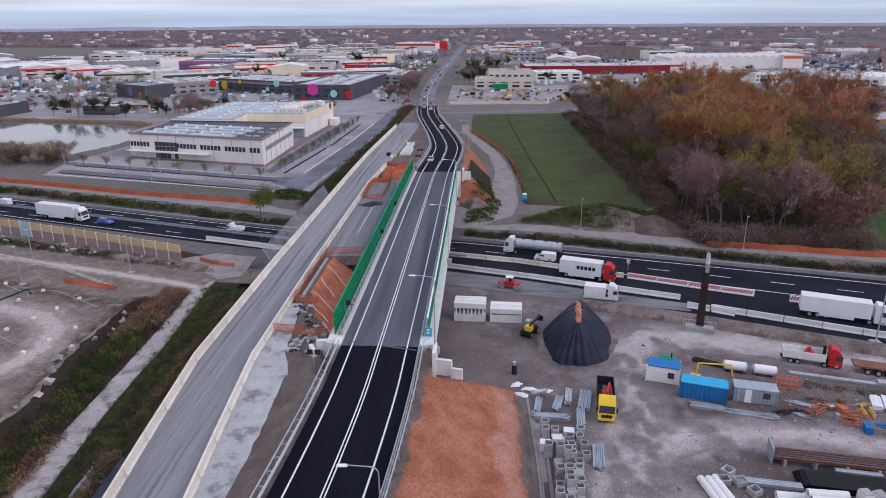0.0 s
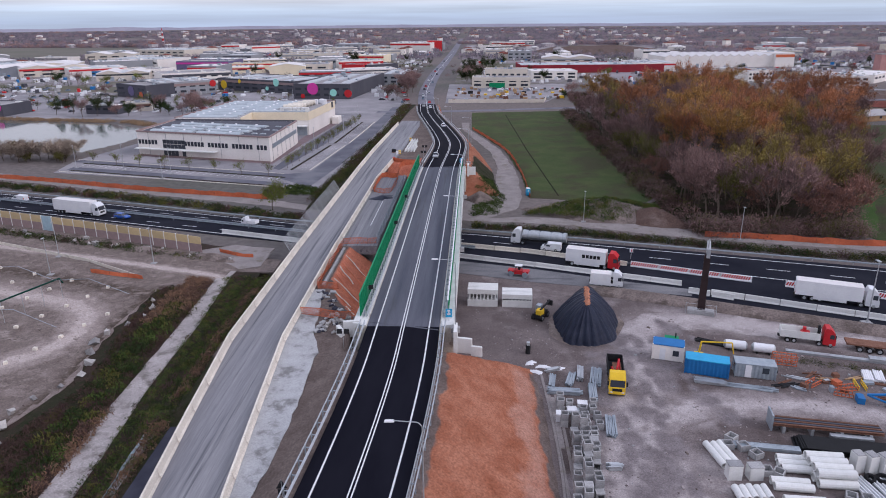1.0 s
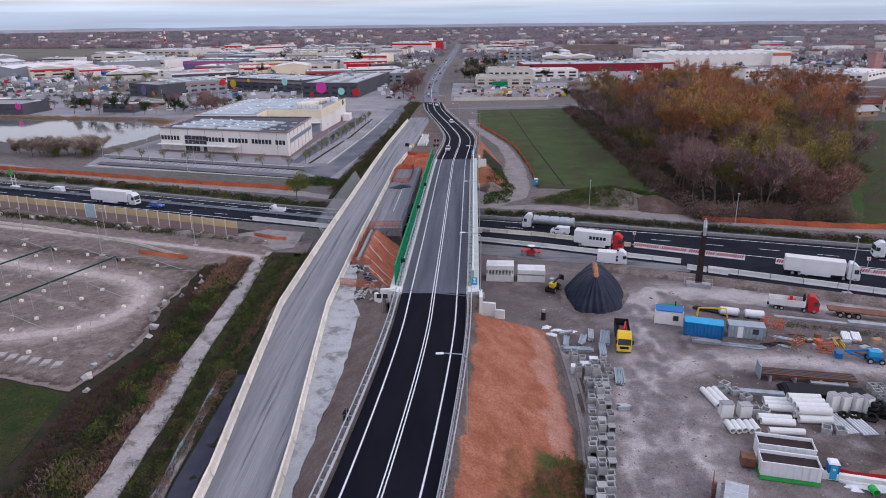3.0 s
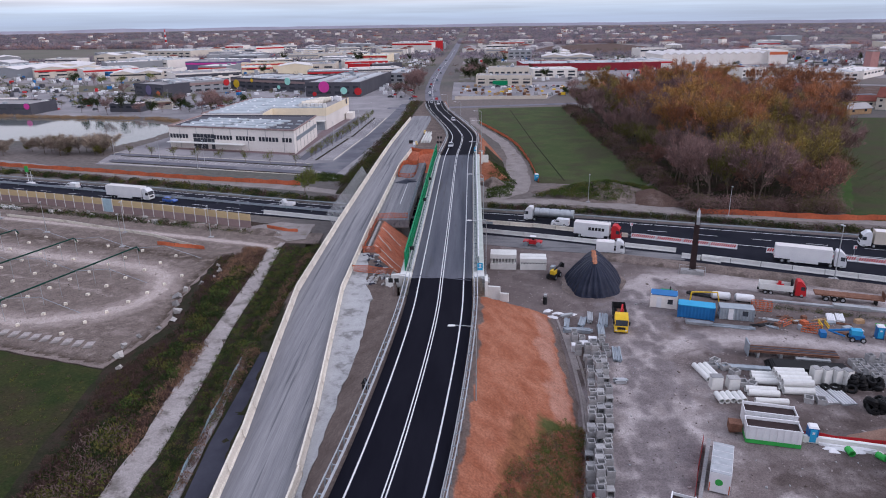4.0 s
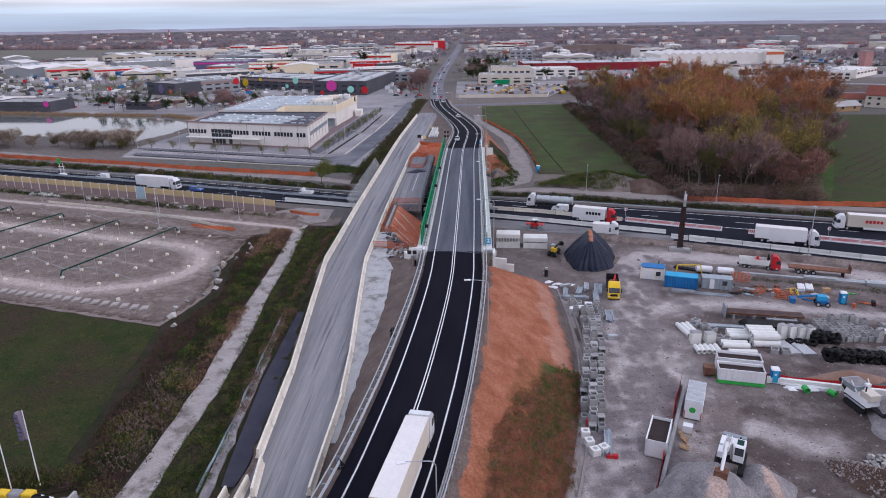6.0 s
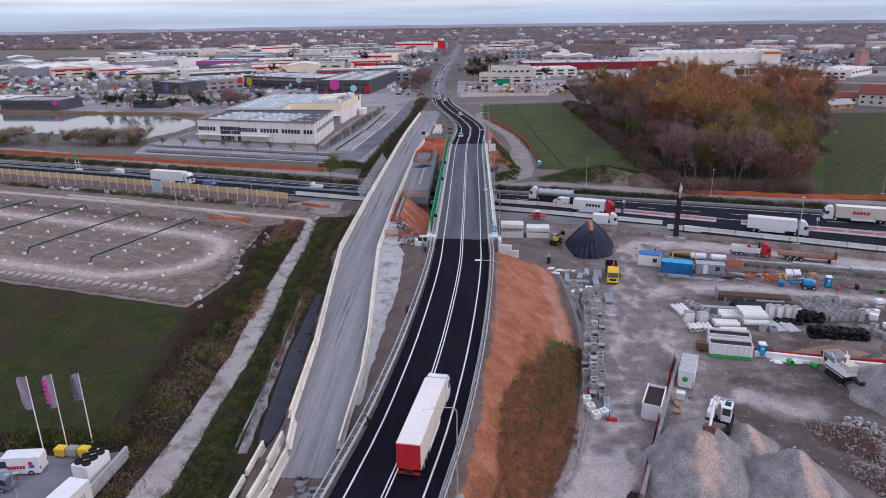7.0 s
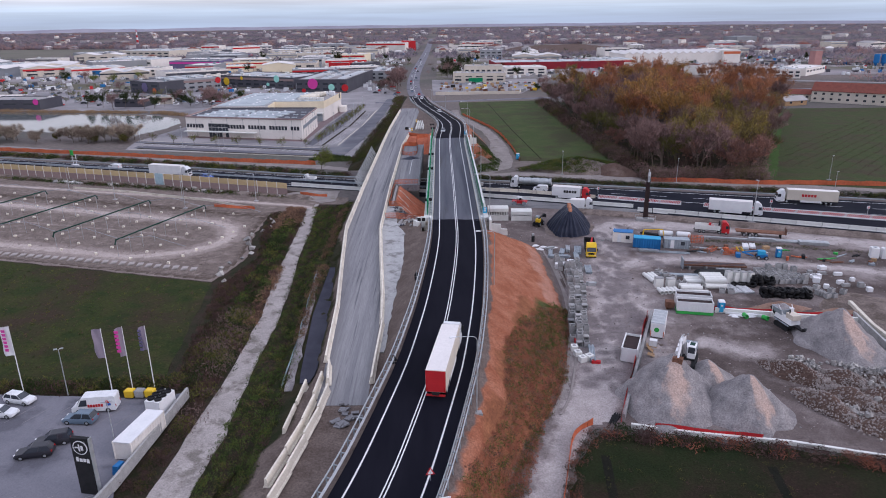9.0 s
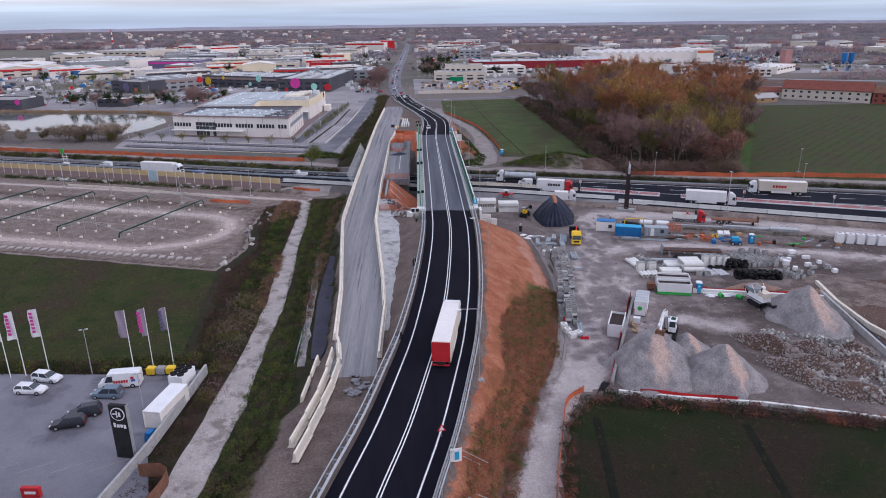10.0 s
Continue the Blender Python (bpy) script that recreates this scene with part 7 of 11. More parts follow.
low_wall([(33.5, 47.8, 0), (47, 44.6, 0), (57, 42.6, 0)], "low white concrete wall of barrier blocks", 1.0, 0.5, "concrete_white")
low_wall([(59.8, 50, 0), (58, 40, 0), (57.5, 30, 0), (60.5, 14, 0)], "low pale concrete wall round the heap", 1.1, 0.6)
low_wall([(8, 11.2, 0), (16, 9.0, 0), (27.5, 6.8, 0), (42, 2.2, 0), (62, 4, 0)], "low concrete kerb wall along the yard", 0.6, 0.4, "concrete_white")
low_wall([(7.3, 12.6, 0), (13.9, 28.6, 0), (21.3, 46.5, 0)], "grey concrete strip wall inside the yard", 1.2, 0.45, "concrete_grey")


def net_fence(pts, label, h=1.15, material="orange_net", posts=True, seed=1, group="orange safety fences", open_mesh=False):
    """A sagging plastic net on thin posts."""
    rng = random.Random(seed)
    f = thing("safety_fence", label, "fence", group=group)
    line = curve_through(pts, 1.2)
    v, fs = [], []
    for i, p in enumerate(line):
        s = 0.12 * math.sin(i * 0.9) + rng.uniform(-0.07, 0.07)
        o = 0.1 * math.sin(i * 0.7 + 1)
        v += [(p.x + o, p.y + o, p.z - 0.02), (p.x - o * 0.5, p.y, p.z + h * 0.5), (p.x + o * 0.6, p.y - o, p.z + h + s)]
    for i in range(len(line) - 1):
        a = 3 * i
        fs += [(a, a + 3, a + 4, a + 1), (a + 1, a + 4, a + 5, a + 2)]
    if open_mesh:
        # strands of an open net, doubled along its hems
        bands = [(0.0, 0.09)] + [(0.14 + 0.11 * q, 0.185 + 0.11 * q) for q in range(7)] + [(0.9, 1.0)]
        n_, v, fs = len(line), [], []
        for lo_, hi_ in bands:
            for i, p in enumerate(line):
                o = 0.1 * math.sin(i * 0.7 + 1) * (1 - 2 * lo_)
                s = h + 0.14 * math.sin(i * 0.9) + 0.08 * math.sin(i * 2.3 + seed)
                v += [(p.x + o, p.y + o, p.z + lo_ * s), (p.x + o, p.y + o, p.z + hi_ * s)]
            a = len(v) - 2 * n_
            fs += [(a + 2 * i, a + 2 * i + 2, a + 2 * i + 3, a + 2 * i + 1) for i in range(n_ - 1)]
    v2 = [(x + 0.02, y + 0.02, z) for x, y, z in v]
    Mesh().add(v, fs).add(v2, [q[::-1] for q in fs]).make("net", M[material], f)
    if posts:
        me = Mesh().tube((0, 0, -0.05), (0, 0, h + 0.15), 0.03, n=5).make("post", M["rust"], f)
        for i, (p, rz, _) in enumerate(along([tuple(p) for p in line], 5.0)):
            ob = me if i == 0 else new("post", me.data)
            ob.parent = f
            ob.matrix_basis = pose(p.x, p.y, p.z)
    return f


net_fence([(6.9, 12.2, 0), (13.3, 28.4, 0), (20.6, 46.6, 0)], "bright red safety net along the yard wall", 1.7, "red_paint", seed=3, group="red safety fences")
net_fence([(-5.8, -12, 0), (-2.0, 2.5, 0), (0.2, 9.4, 0), (3.0, 11.8, 0)], "orange safety net beside the gravel track", 1.2, seed=4)
net_fence([(11, 10.6, 0), (16, 9.3, 0), (24, 7.6, 0)], "sagging red safety net under the heap", 1.0, "red_paint", seed=5, group="red safety fences")
net_fence([(-300, 252, 0), (-174, 217, 0), (-144, 209, 0), (-107, 197.6, 0), (-65, 187.8, 0)], "long orange safety net beside the west service strip", 1.5, seed=6)
net_fence([(53, 153, 0), (65, 151.5, 0), (86, 147, 0), (103, 146, 0), (140, 140, 0), (200, 128, 0)], "long orange safety net along the wood and field", 1.5, seed=7)
net_fence([(13.4, 190, 0), (13.0, 224, 0), (9.2, 268, 0), (-4.2, 323, 0)], "orange safety net beside the access track", 1.2, seed=8)
net_fence([(33, 48.9, 0), (47, 46, 0), (57, 44.3, 0)], "low red sheet behind the concrete wall", 0.9, "red_paint", seed=9, group="red safety fences")
# nets round the excavation beside the old viaduct
net_fence([(-30.7, 90.2, 6.86), (-27.5, 89.5, 6.8), (-24.0, 88.9, 6.75), (-22.2, 89.2, 6.7)], "orange safety net across the old carriageway", 1.3, seed=10, open_mesh=True)
net_fence([(-26.9, 101.2, 6.7), (-29.0, 101.0, 6.85), (-30.5, 101.0, 6.85)], "orange safety net round the excavation", 1.2, seed=12, open_mesh=True)
net_fence([(-30.5, 101.0, 6.85), (-30.6, 112, 6.85), (-30.5, 125.4, 6.85)], "orange safety net round the excavation", 1.2, seed=11, open_mesh=True)
net_fence([(-30.5, 125.6, 6.85), (-27, 125.8, 6.85), (-23.7, 126.2, 6.85)], "orange safety net along the cut end of the deck", 1.2, seed=17, open_mesh=True)
net_fence([(-30.5, 170, 6.85), (-30.5, 187.3, 6.9), (-26.2, 187.5, 6.9), (-26.4, 203, 6.9), (-22, 206.2, 7.0)], "orange safety net at the far excavation", 1.3, seed=13)
net_fence([(-30.5, 170, 6.85), (-26, 169.4, 6.85), (-25.6, 186, 6.85)], "orange safety net at the far excavation", 1.2, seed=14, open_mesh=True)
net_fence([(-30.4, 212, 6.85), (-27, 209, 6.9), (-22.4, 208, 7.0)], "orange safety net at the far excavation", 1.2, seed=18)
tagged(Mesh().box(-29.75, 112.5, 6.6, 0.5, 20, 0.5).make("concrete_kerb", M["concrete_grey"]), "grey concrete kerb beam along the edge of the cut", "kerb")
# broken edge of the old slab above the sheeted slope
edge_rng = random.Random(207)
for i in range(46):
    y = edge_rng.uniform(84.5, 101)
    x = lerp(y, [84, 91.5, 97.4, 101], [-25.5, -25.2, -27.6, -28.8]) + edge_rng.uniform(-1.6, 0.9)
    tagged(Mesh().box(0, 0, 0, edge_rng.uniform(0.3, 1.1), edge_rng.uniform(0.3, 0.9), edge_rng.uniform(0.12, 0.3), top=0.85).make("broken_slab", M["slab_old" if i % 3 else "asphalt_path"]), "broken lump of concrete at the cut edge of the old road", "rubble", "lumps at the cut edge").matrix_basis = pose(x, y, max(bank(x, y), 0) + 0.05, edge_rng.uniform(-14, 14), edge_rng.uniform(-14, 14), edge_rng.uniform(0, 90))
net_fence([(-62, 141, 0), (-57, 138.5, 0), (-53, 137.5, 0)], "crumpled orange net on the verge", 0.9, seed=15)
net_fence([(-85, 127, 0), (-72, 123.5, 0)], "faded red net at the end of a pale sheet fence", 1.0, seed=16)
# pale tie strips lying on the netting of the slope
for i in range(13):
    y0 = 94 + i * 2.1
    a = (lerp(y0, [91.5, 97.4, 103, 108, 122], [-23.2, -26.6, -28.6, -29.3, -29.2]) + 0.4, y0)
    b = (min(a[0] + 4.2 + 1.6 * math.sin(i * 1.3), -22.4), y0 - 3.0 - 1.6 * math.sin(i * 2.1))
    pts = []
    for k in range(9):
        f = k / 8
        x, y = a[0] + (b[0] - a[0]) * f, a[1] + (b[1] - a[1]) * f + 0.25 * math.sin(f * 7 + i)
        pts.append((x, y, max(bank(x, y), 0) + 0.2))
    w_ = 0.05 + 0.05 * (i % 3 == 0)
    tagged(Mesh().sweep(pts, [(-w_, 0), (-w_, 0.05), (w_, 0.05), (w_, 0)]).make("net_strip", M["cream" if i % 3 == 0 else "orange_net"]), "rolled strip of netting on the slope", "netting", "strips of netting")


def box_bin(m, label, body, band=None, length=6.0, width=2.4, h=2.3, fill="steel_dark"):
    """An open steel skip container with ribs."""
    b = thing("skip_container", label, "skip", m, "open steel skips")
    L, w = length / 2, width / 2
    t = 0.08
    Mesh().box(0, 0, 0.12, length, width, 0.1).box(0, -w + t / 2, 0.12, length, t, h).box(0, w - t / 2, 0.12, length, t, h).box(-L + t / 2, 0, 0.12, t, width - 0.01, h - 0.004).box(L - t / 2, 0, 0.12, t, width - 0.01, h - 0.004).make("body", M[body], b)
    me = Mesh().box(0, 0, 0.12, 0.1, 0.1, h - 0.1).make("rib", M[body], b)
    k = 0
    for s in (-1, 1):
        for i in range(8):
            ob = me if k == 0 else new("rib", me.data)
            ob.parent = b
            ob.matrix_basis = pose(-L + 0.4 + i * (length - 0.8) / 7, s * (w + 0.05), 0)
            k += 1
    for s in (-1, 1):
        Mesh().box(0, s * w, h + 0.08, length + 0.1, 0.14, 0.1).make("top_rail", M[body], b)
        if band:
            Mesh().box(0, s * (w + 0.11), 0.12, length + 0.05, 0.03, 0.55).make("band", M[band], b)
    if band:
        for s in (-1, 1):
            Mesh().box(s * (L + 0.03), 0, 0.12, 0.03, width, 0.55).make("band", M[band], b)
    Mesh().box(0, 0, 0.2, length - 0.2, width - 0.2, h * 0.82).make("fill", M[fill], b, "brown scrap and earth inside")
    return b


box_bin(pose(29.6, 47.9, 0.05, 0, 0, -12), "open steel skip, white over a bright green band", "white", "bright_green", 6.4)
box_bin(pose(30.6, 51.4, 0.05, 0, 0, -12), "open white steel skip, rusty inside", "white", None, 6.4)
box_bin(pose(13.4, 31.5, 0.05, 0, 0, 68), "open white steel skip, dark inside", "white", None, 5.6, 2.4, 2.4)
# small rusty trailer tail behind the green skip
tagged(Mesh().box(25.6, 49.6, 0.6, 1.6, 1.4, 1.1, -12).box(25.6, 49.6, 0.05, 1.2, 0.2, 0.6).make("scrap_bin", M["rust"]), "small rusty scrap bin beside the skip", "bin")

bt = thing("box_trailer", "white closed box trailer with a grey roof and round green mark", "trailer", pose(20.6, 40.2, 0.05, 0, 0, 68))
Mesh().box(0, 0, 0.25, 6.2, 2.3, 2.5).make("box_body", M["white"], bt)
Mesh().box(0, 0, 2.75, 6.1, 2.2, 0.06).make("roof", M["galv"], bt)
for i in range(5):
    Mesh().box(-2.6 + i * 1.3, 0, 2.81, 0.05, 2.2, 0.03).make("roof_bow", M["white"], bt)
Mesh().tube((-3.1, 0.1, 1.6), (-3.14, 0.1, 1.6), 0.42, n=16).make("mark", M["bright_green"], bt)
for s in (-1, 1):
    Mesh().box(-3.12, s * 1.05, 0.3, 0.06, 0.12, 1.1).make("corner_light", M["orange_net"], bt)
    Mesh().box(0, s * 0.8, 0.0, 5.8, 0.2, 0.25).make("runner", M["dark"], bt)


def toilet(m, colour="blue"):
    t = thing("portable_toilet", "blue plastic portable toilet with a pale roof", "portable toilet", m, "portable toilets")
    Mesh().box(0, 0, 0.08, 1.15, 1.15, 2.05).make("cabin", M[colour], t)
    Mesh().box(0, 0, 2.13, 1.22, 1.22, 0.22, top=0.75).make("roof", M["white"], t)
    Mesh().box(0, -0.6, 0.2, 0.75, 0.05, 1.8).make("door", M["sky_blue"], t)
    Mesh().box(0, -0.64, 1.35, 0.3, 0.02, 0.3).make("notice", M["white"], t)
    Mesh().box(0, 0, 0, 1.3, 1.3, 0.08).make("base", M["dark"], t)
    return t


toilet(pose(34.6, 47.9, 0.05, 0, 0, -12))
toilet(pose(59.4, 77.4, 0.05, 0, 0, -15))
toilet(pose(13.0, 193.6, 0.05, 0, 0, 10), "sky_blue")


# site cabin, container, store
def cabin(m, label, length, width, h, wall, roof, name="site_cabin", corr=False, window=True, group="site cabins"):
    c = thing(name, label, "cabin", m, group)
    b = Mesh()
    L, w = length / 2, width / 2
    if corr:
        n = int(length / 0.14)
        ring = [(-L + i * length / n, -w + (0.07 if i % 4 in (1, 2) else 0.0)) for i in range(n + 1)]
        ring += [(-u, -v) for u, v in ring]
        b.prism(ring, 0.1, h - 0.08)
    else:
        b.box(0, 0, 0.1, length - 0.1, width - 0.12, h - 0.12)
    body = b.make("body", M[wall], c)
    Mesh().box(0, 0, h - 0.1, length + 0.12, width + 0.12, 0.14).make("roof", M[roof], c)
    for s in (-1, 1):
        for q in (-1, 1):
            Mesh().box(s * L, q * w, 0.05, 0.16, 0.16, h).make("corner_post", M[wall], c)
    if window:
        Mesh().box(L * 0.5, -w - 0.005, 1.0, 0.9, 0.06, 0.9).make("window", M["glass"], body)
        Mesh().box(-L * 0.35, -w - 0.005, 0.15, 0.85, 0.06, 2.0).make("door", M["white"], body)
        Mesh().box(-L, 0.2, 1.0, 0.06, 0.9, 0.9).make("window", M["glass"], body)
    return c


cabin(pose(27.3, 90.3, 0.05, 0, 0, -16), "white site cabin with a bright blue roof", 4.6, 2.6, 2.7, "wall_white", "blue")
cabin(pose(31.8, 85.6, 0.05, 0, 0, -17), "corrugated bright blue steel container", 6.1, 2.44, 2.5, "blue", "sky_blue", "container", True, False, "steel containers")
cabin(pose(38.6, 85.0, 0.05, 0, 0, -12), "grey-green ribbed site store with shutters", 5.6, 2.3, 2.3, "galv_dull", "galv_dull", "site_store", True, True)
cg = thing("cage_pallet", "wire cage pallet beside the store", "cage", pose(41.6, 85.8, 0.05, 0, 0, -12))
for i in range(6):
    Mesh().box(-0.6 + i * 0.24, -0.6, 0.1, 0.05, 0.05, 1.3).make("bar", M["galv"], cg)
    Mesh().box(-0.6 + i * 0.24, 0.6, 0.1, 0.05, 0.05, 1.3).make("bar", M["galv"], cg)
Mesh().box(0, 0, 0, 1.4, 1.3, 0.14).box(0, -0.6, 1.35, 1.4, 0.06, 0.06).box(0, 0.6, 1.35, 1.4, 0.06, 0.06).make("pallet", M["galv"], cg)
# yellow hose arm over the container
ya = thing("pump_arm", "folded yellow steel pump arm over the container", "machine", pose(32.0, 90.0, 0.05, 0, 0, -15))
Mesh().box(0, 0, 0, 1.4, 1.0, 1.0).make("base", M["yellow"], ya)
Mesh().tube((0, 0, 1), (0.2, 0, 3.0), 0.14, n=8).make("mast", M["yellow"], ya)
Mesh().tube((0.2, 0, 3.0), (4.6, 0, 3.4), 0.12, n=8).make("boom", M["yellow"], ya)
Mesh().tube((4.6, 0, 3.4), (5.0, 0, 1.6), 0.1, n=8).make("hose_drop", M["yellow"], ya)
tp = thing("generator", "dark green site generator beside the cabin", "generator", pose(29.0, 94.5, 0.05, 0, 0, -16))
Mesh().box(0, 0, 0.2, 2.2, 1.2, 1.3).make("housing", M["green"], tp)
Mesh().box(0, 0, 0, 2.3, 1.3, 0.2).make("skid", M["dark"], tp)
Mesh().tube((0.6, 0, 1.5), (0.6, 0, 2.3), 0.1, n=8).make("exhaust", M["dark"], tp)
for i, x in enumerate((38.8, 42.8)):
    tk = thing("water_tank", "white horizontal cylinder tank on cradles", "tank", pose(x, 93.2 - 1.1 * i, 0.05, 0, 0, -15), "white tanks")
    Mesh().tube((-1.5, 0, 0.95), (1.5, 0, 0.95), 0.72, n=18).make("shell", M["white"], tk)
    for s in (-1, 1):
        Mesh().tube((s * 1.5, 0, 0.95), (s * 1.75, 0, 0.95), 0.72, 0.42, 18).make("end_cap", M["galv"], tk)
        Mesh().box(s * 0.9, 0, 0, 0.2, 1.1, 0.35).make("cradle", M["dark"], tk)


def bar_stack(m, label, n, length, material, name="steel_bundle", size=0.16, rows=2, category="steel", skew=0.0, seed=1, box=True, group="steel bundles"):
    """A bundle of long bars or beams, each one a part."""
    rng = random.Random(seed)
    t = thing(name, label, category, m, group)
    me = (Mesh().box(0, 0, 0, length, size, size) if box else Mesh().pipe((-length / 2, 0, size / 2), (length / 2, 0, size / 2), size / 2, size * 0.12, 10)).make("bar", M[material], t)
    k = 0
    for r in range(rows):
        for i in range(n):
            ob = me if k == 0 else new("bar", me.data)
            ob.parent = t
            ob.matrix_basis = pose(rng.uniform(-0.3, 0.3) * skew, (i - n / 2) * size * 1.18 + rng.uniform(-0.02, 0.02) * skew, 0.06 + r * size * 1.02, 0, 0, rng.uniform(-2, 2) * skew)
            k += 1
    return t


# galvanised rails and posts by the slope foot
rng = random.Random(31)
for i, (x, y, rz, n, L, mt) in enumerate(((8.2, 82.0, 80, 4, 3.6, "galv_dull"), (9.8, 79.0, -5, 5, 4.6, "galv_dull"), (11.0, 82.6, 75, 5, 3.6, "galv_dull"), (12.6, 84.2, 80, 4, 3.6, "galv"), (14.8, 83.4, 78, 7, 4.8, "galv_dull"), (13.6, 78.8, 85, 5, 4.2, "galv_dull"), (14.6, 70.5, 82, 6, 4.6, "galv_dull"), (13.6, 62.0, 4, 4, 1.6, "galv"), (11.0, 74.0, 3, 5, 2.4, "galv"), (7.0, 31.6, 80, 4, 5.2, "galv_dull"), (8.6, 85.5, 20, 3, 2.2, "galv"))):
    bar_stack(pose(x, y, 0.05, 0, 0, rz), "bundle of blue-grey galvanised rails on the ground", n, L, mt, rows=2 + i % 2, seed=i, size=0.2, skew=1.0)
pr = thing("drum_stand", "dark barrel pump standing on the yard", "drum", pose(5.4, 91.0, 0.05))
Mesh().tube((0, 0, 0), (0, 0, 1.5), 0.4, n=12).make("drum", M["dark"], pr)
Mesh().box(0, 0, 1.5, 0.5, 0.5, 0.5).make("head", M["galv"], pr)
# pale plastic sheeting scraps
for i, (x, y) in enumerate(((6.2, 85.0), (7.4, 86.6), (9.8, 86.0), (36.2, 46.0), (5.6, 87.8))):
    heap("plastic_sheet", x, y, 1.0, 0.7, 0.35, M["white"], "crumpled scrap of white plastic sheeting", 50 + i, n=14, rings=5, rough=0.4, category="sheeting")


# concrete culvert boxes, stacked at the slope foot
def culvert_mesh(w, d, h, wall):
    o = Mesh()
    X, Y, x, y = w / 2, d / 2, w / 2 - wall, d / 2 - wall
    v = [(-X, -Y, 0), (X, -Y, 0), (X, Y, 0), (-X, Y, 0), (-X, -Y, h), (X, -Y, h), (X, Y, h), (-X, Y, h), (-x, -y, h), (x, -y, h), (x, y, h), (-x, y, h), (-x, -y, 0.12), (x, -y, 0.12), (x, y, 0.12), (-x, y, 0.12)]
    f = [(0, 1, 5, 4), (1, 2, 6, 5), (2, 3, 7, 6), (3, 0, 4, 7), (4, 5, 9, 8), (5, 6, 10, 9), (6, 7, 11, 10), (7, 4, 8, 11), (8, 9, 13, 12), (9, 10, 14, 13), (10, 11, 15, 14), (11, 8, 12, 15), (12, 13, 14, 15), (3, 2, 1, 0)]
    return o.add(v, f)


cul = culvert_mesh(1.0, 1.0, 0.98, 0.12).make("concrete_box", M["concrete_grey"])
tagged(cul, "hollow grey concrete culvert box in a stacked row", "concrete box", "stacked culvert boxes")
rng = random.Random(14)
k = 0
for row in range(32):
    y = 68.5 - row * 1.09
    cx = lerp(y, [34, 45, 57, 67], [5.6, 7.4, 9.7, 10.8])
    for col in range(3):
        if rng.random() < (0.07 if row < 24 else 0.4) or col == 0 and row % 7 == 3:
            continue
        for lv in range(rng.choice((1, 2, 2, 3)) if col == 1 else rng.choice((1, 1, 2, 2))):
            ob = cul if k == 0 else copy_thing(cul, Matrix())
            flat_ = rng.random() < 0.3
            ob.matrix_basis = pose(cx + (col - 1) * 1.1 + rng.uniform(-0.1, 0.1), y + rng.uniform(-0.08, 0.08) + (0.5 if flat_ else 0), 0.06 + lv * 1.0 + (0.5 if flat_ else 0), 90 if flat_ else 0, 0, rng.uniform(-5, 5))
            k += 1
for i in range(16):
    x, y = 8.6 + (i % 4) * 1.5 + rng.uniform(-0.2, 0.2), 70.6 + (i // 4) * 1.7 + rng.uniform(-0.3, 0.3)
    for lv in range(rng.choice((1, 1, 2))):
        if i % 5 == 4:
            tagged(Mesh().box(0, 0, 0, 1.4, 1.2, 0.55, top=0.98).make("wrapped_pallet", M["white"]), "pallet of wrapped pale blocks", "pallet", "wrapped pallets").matrix_basis = pose(x, y, 0.06 + lv * 0.58, 0, 0, rng.uniform(-6, 6))
        else:
            copy_thing(cul, Matrix()).matrix_basis = pose(x, y, 0.06 + lv * 1.0, 0, 0, rng.uniform(-8, 8))
for i, (x, y) in enumerate(((4.6, 33.5), (4.8, 31.5), (5.2, 29.6), (6.4, 30.2))):
    b_ = thing("block_pallet", "pale square concrete block with a round hole", "concrete block", pose(x, y, 0.05, 0, 0, 10 * i), "pale blocks")
    Mesh().box(0, 0, 0, 1.1, 1.1, 0.9).make("block", M["concrete_white"], b_)
    Mesh().tube((0, 0, 0.89), (0, 0, 0.91), 0.3, n=14).make("cover", M["concrete_grey"], b_)
tagged(Mesh().box(5.6, 36.2, 0.05, 0.9, 1.4, 0.7, 5).make("red_crate", M["red_paint"]), "small red steel crate among the blocks", "crate")
tagged(Mesh().box(7.2, 28.9, 0.05, 1.4, 0.5, 0.5, -8).make("red_crate", M["red_paint"]), "small red steel crate holding pipes", "crate")

# concrete pipes
for i, (x, y, n, L, r, rz, rows) in enumerate(((26.6, 64.6, 3, 4.6, 0.42, 100, 1), (27.6, 57.6, 5, 2.2, 0.4, 92, 1), (33.0, 59.6, 2, 4.2, 0.5, -6, 1), (35.2, 63.4, 3, 4.2, 0.5, -6, 1), (38.2, 62.0, 5, 4.2, 0.55, -4, 2), (33.2, 57.0, 1, 4.4, 0.45, -4, 1))):
    pl = thing("pipe_stack", "row of pale grey pipes lying on the yard", "pipes", pose(x, y, 0.05, 0, 0, rz), "stacks of concrete pipes")
    me = Mesh().pipe((-L / 2, 0, r), (L / 2, 0, r), r, 0.09, 14).make("pipe", M["concrete_white"], pl)
    k = 0
    for lv in range(rows):
        for j in range(n - lv):
            ob = me if k == 0 else new("pipe", me.data)
            ob.parent = pl
            ob.matrix_basis = pose(random.Random(k).uniform(-0.1, 0.1), (j - n / 2 + 0.5 * lv) * r * 2.05, lv * r * 1.75)
            k += 1
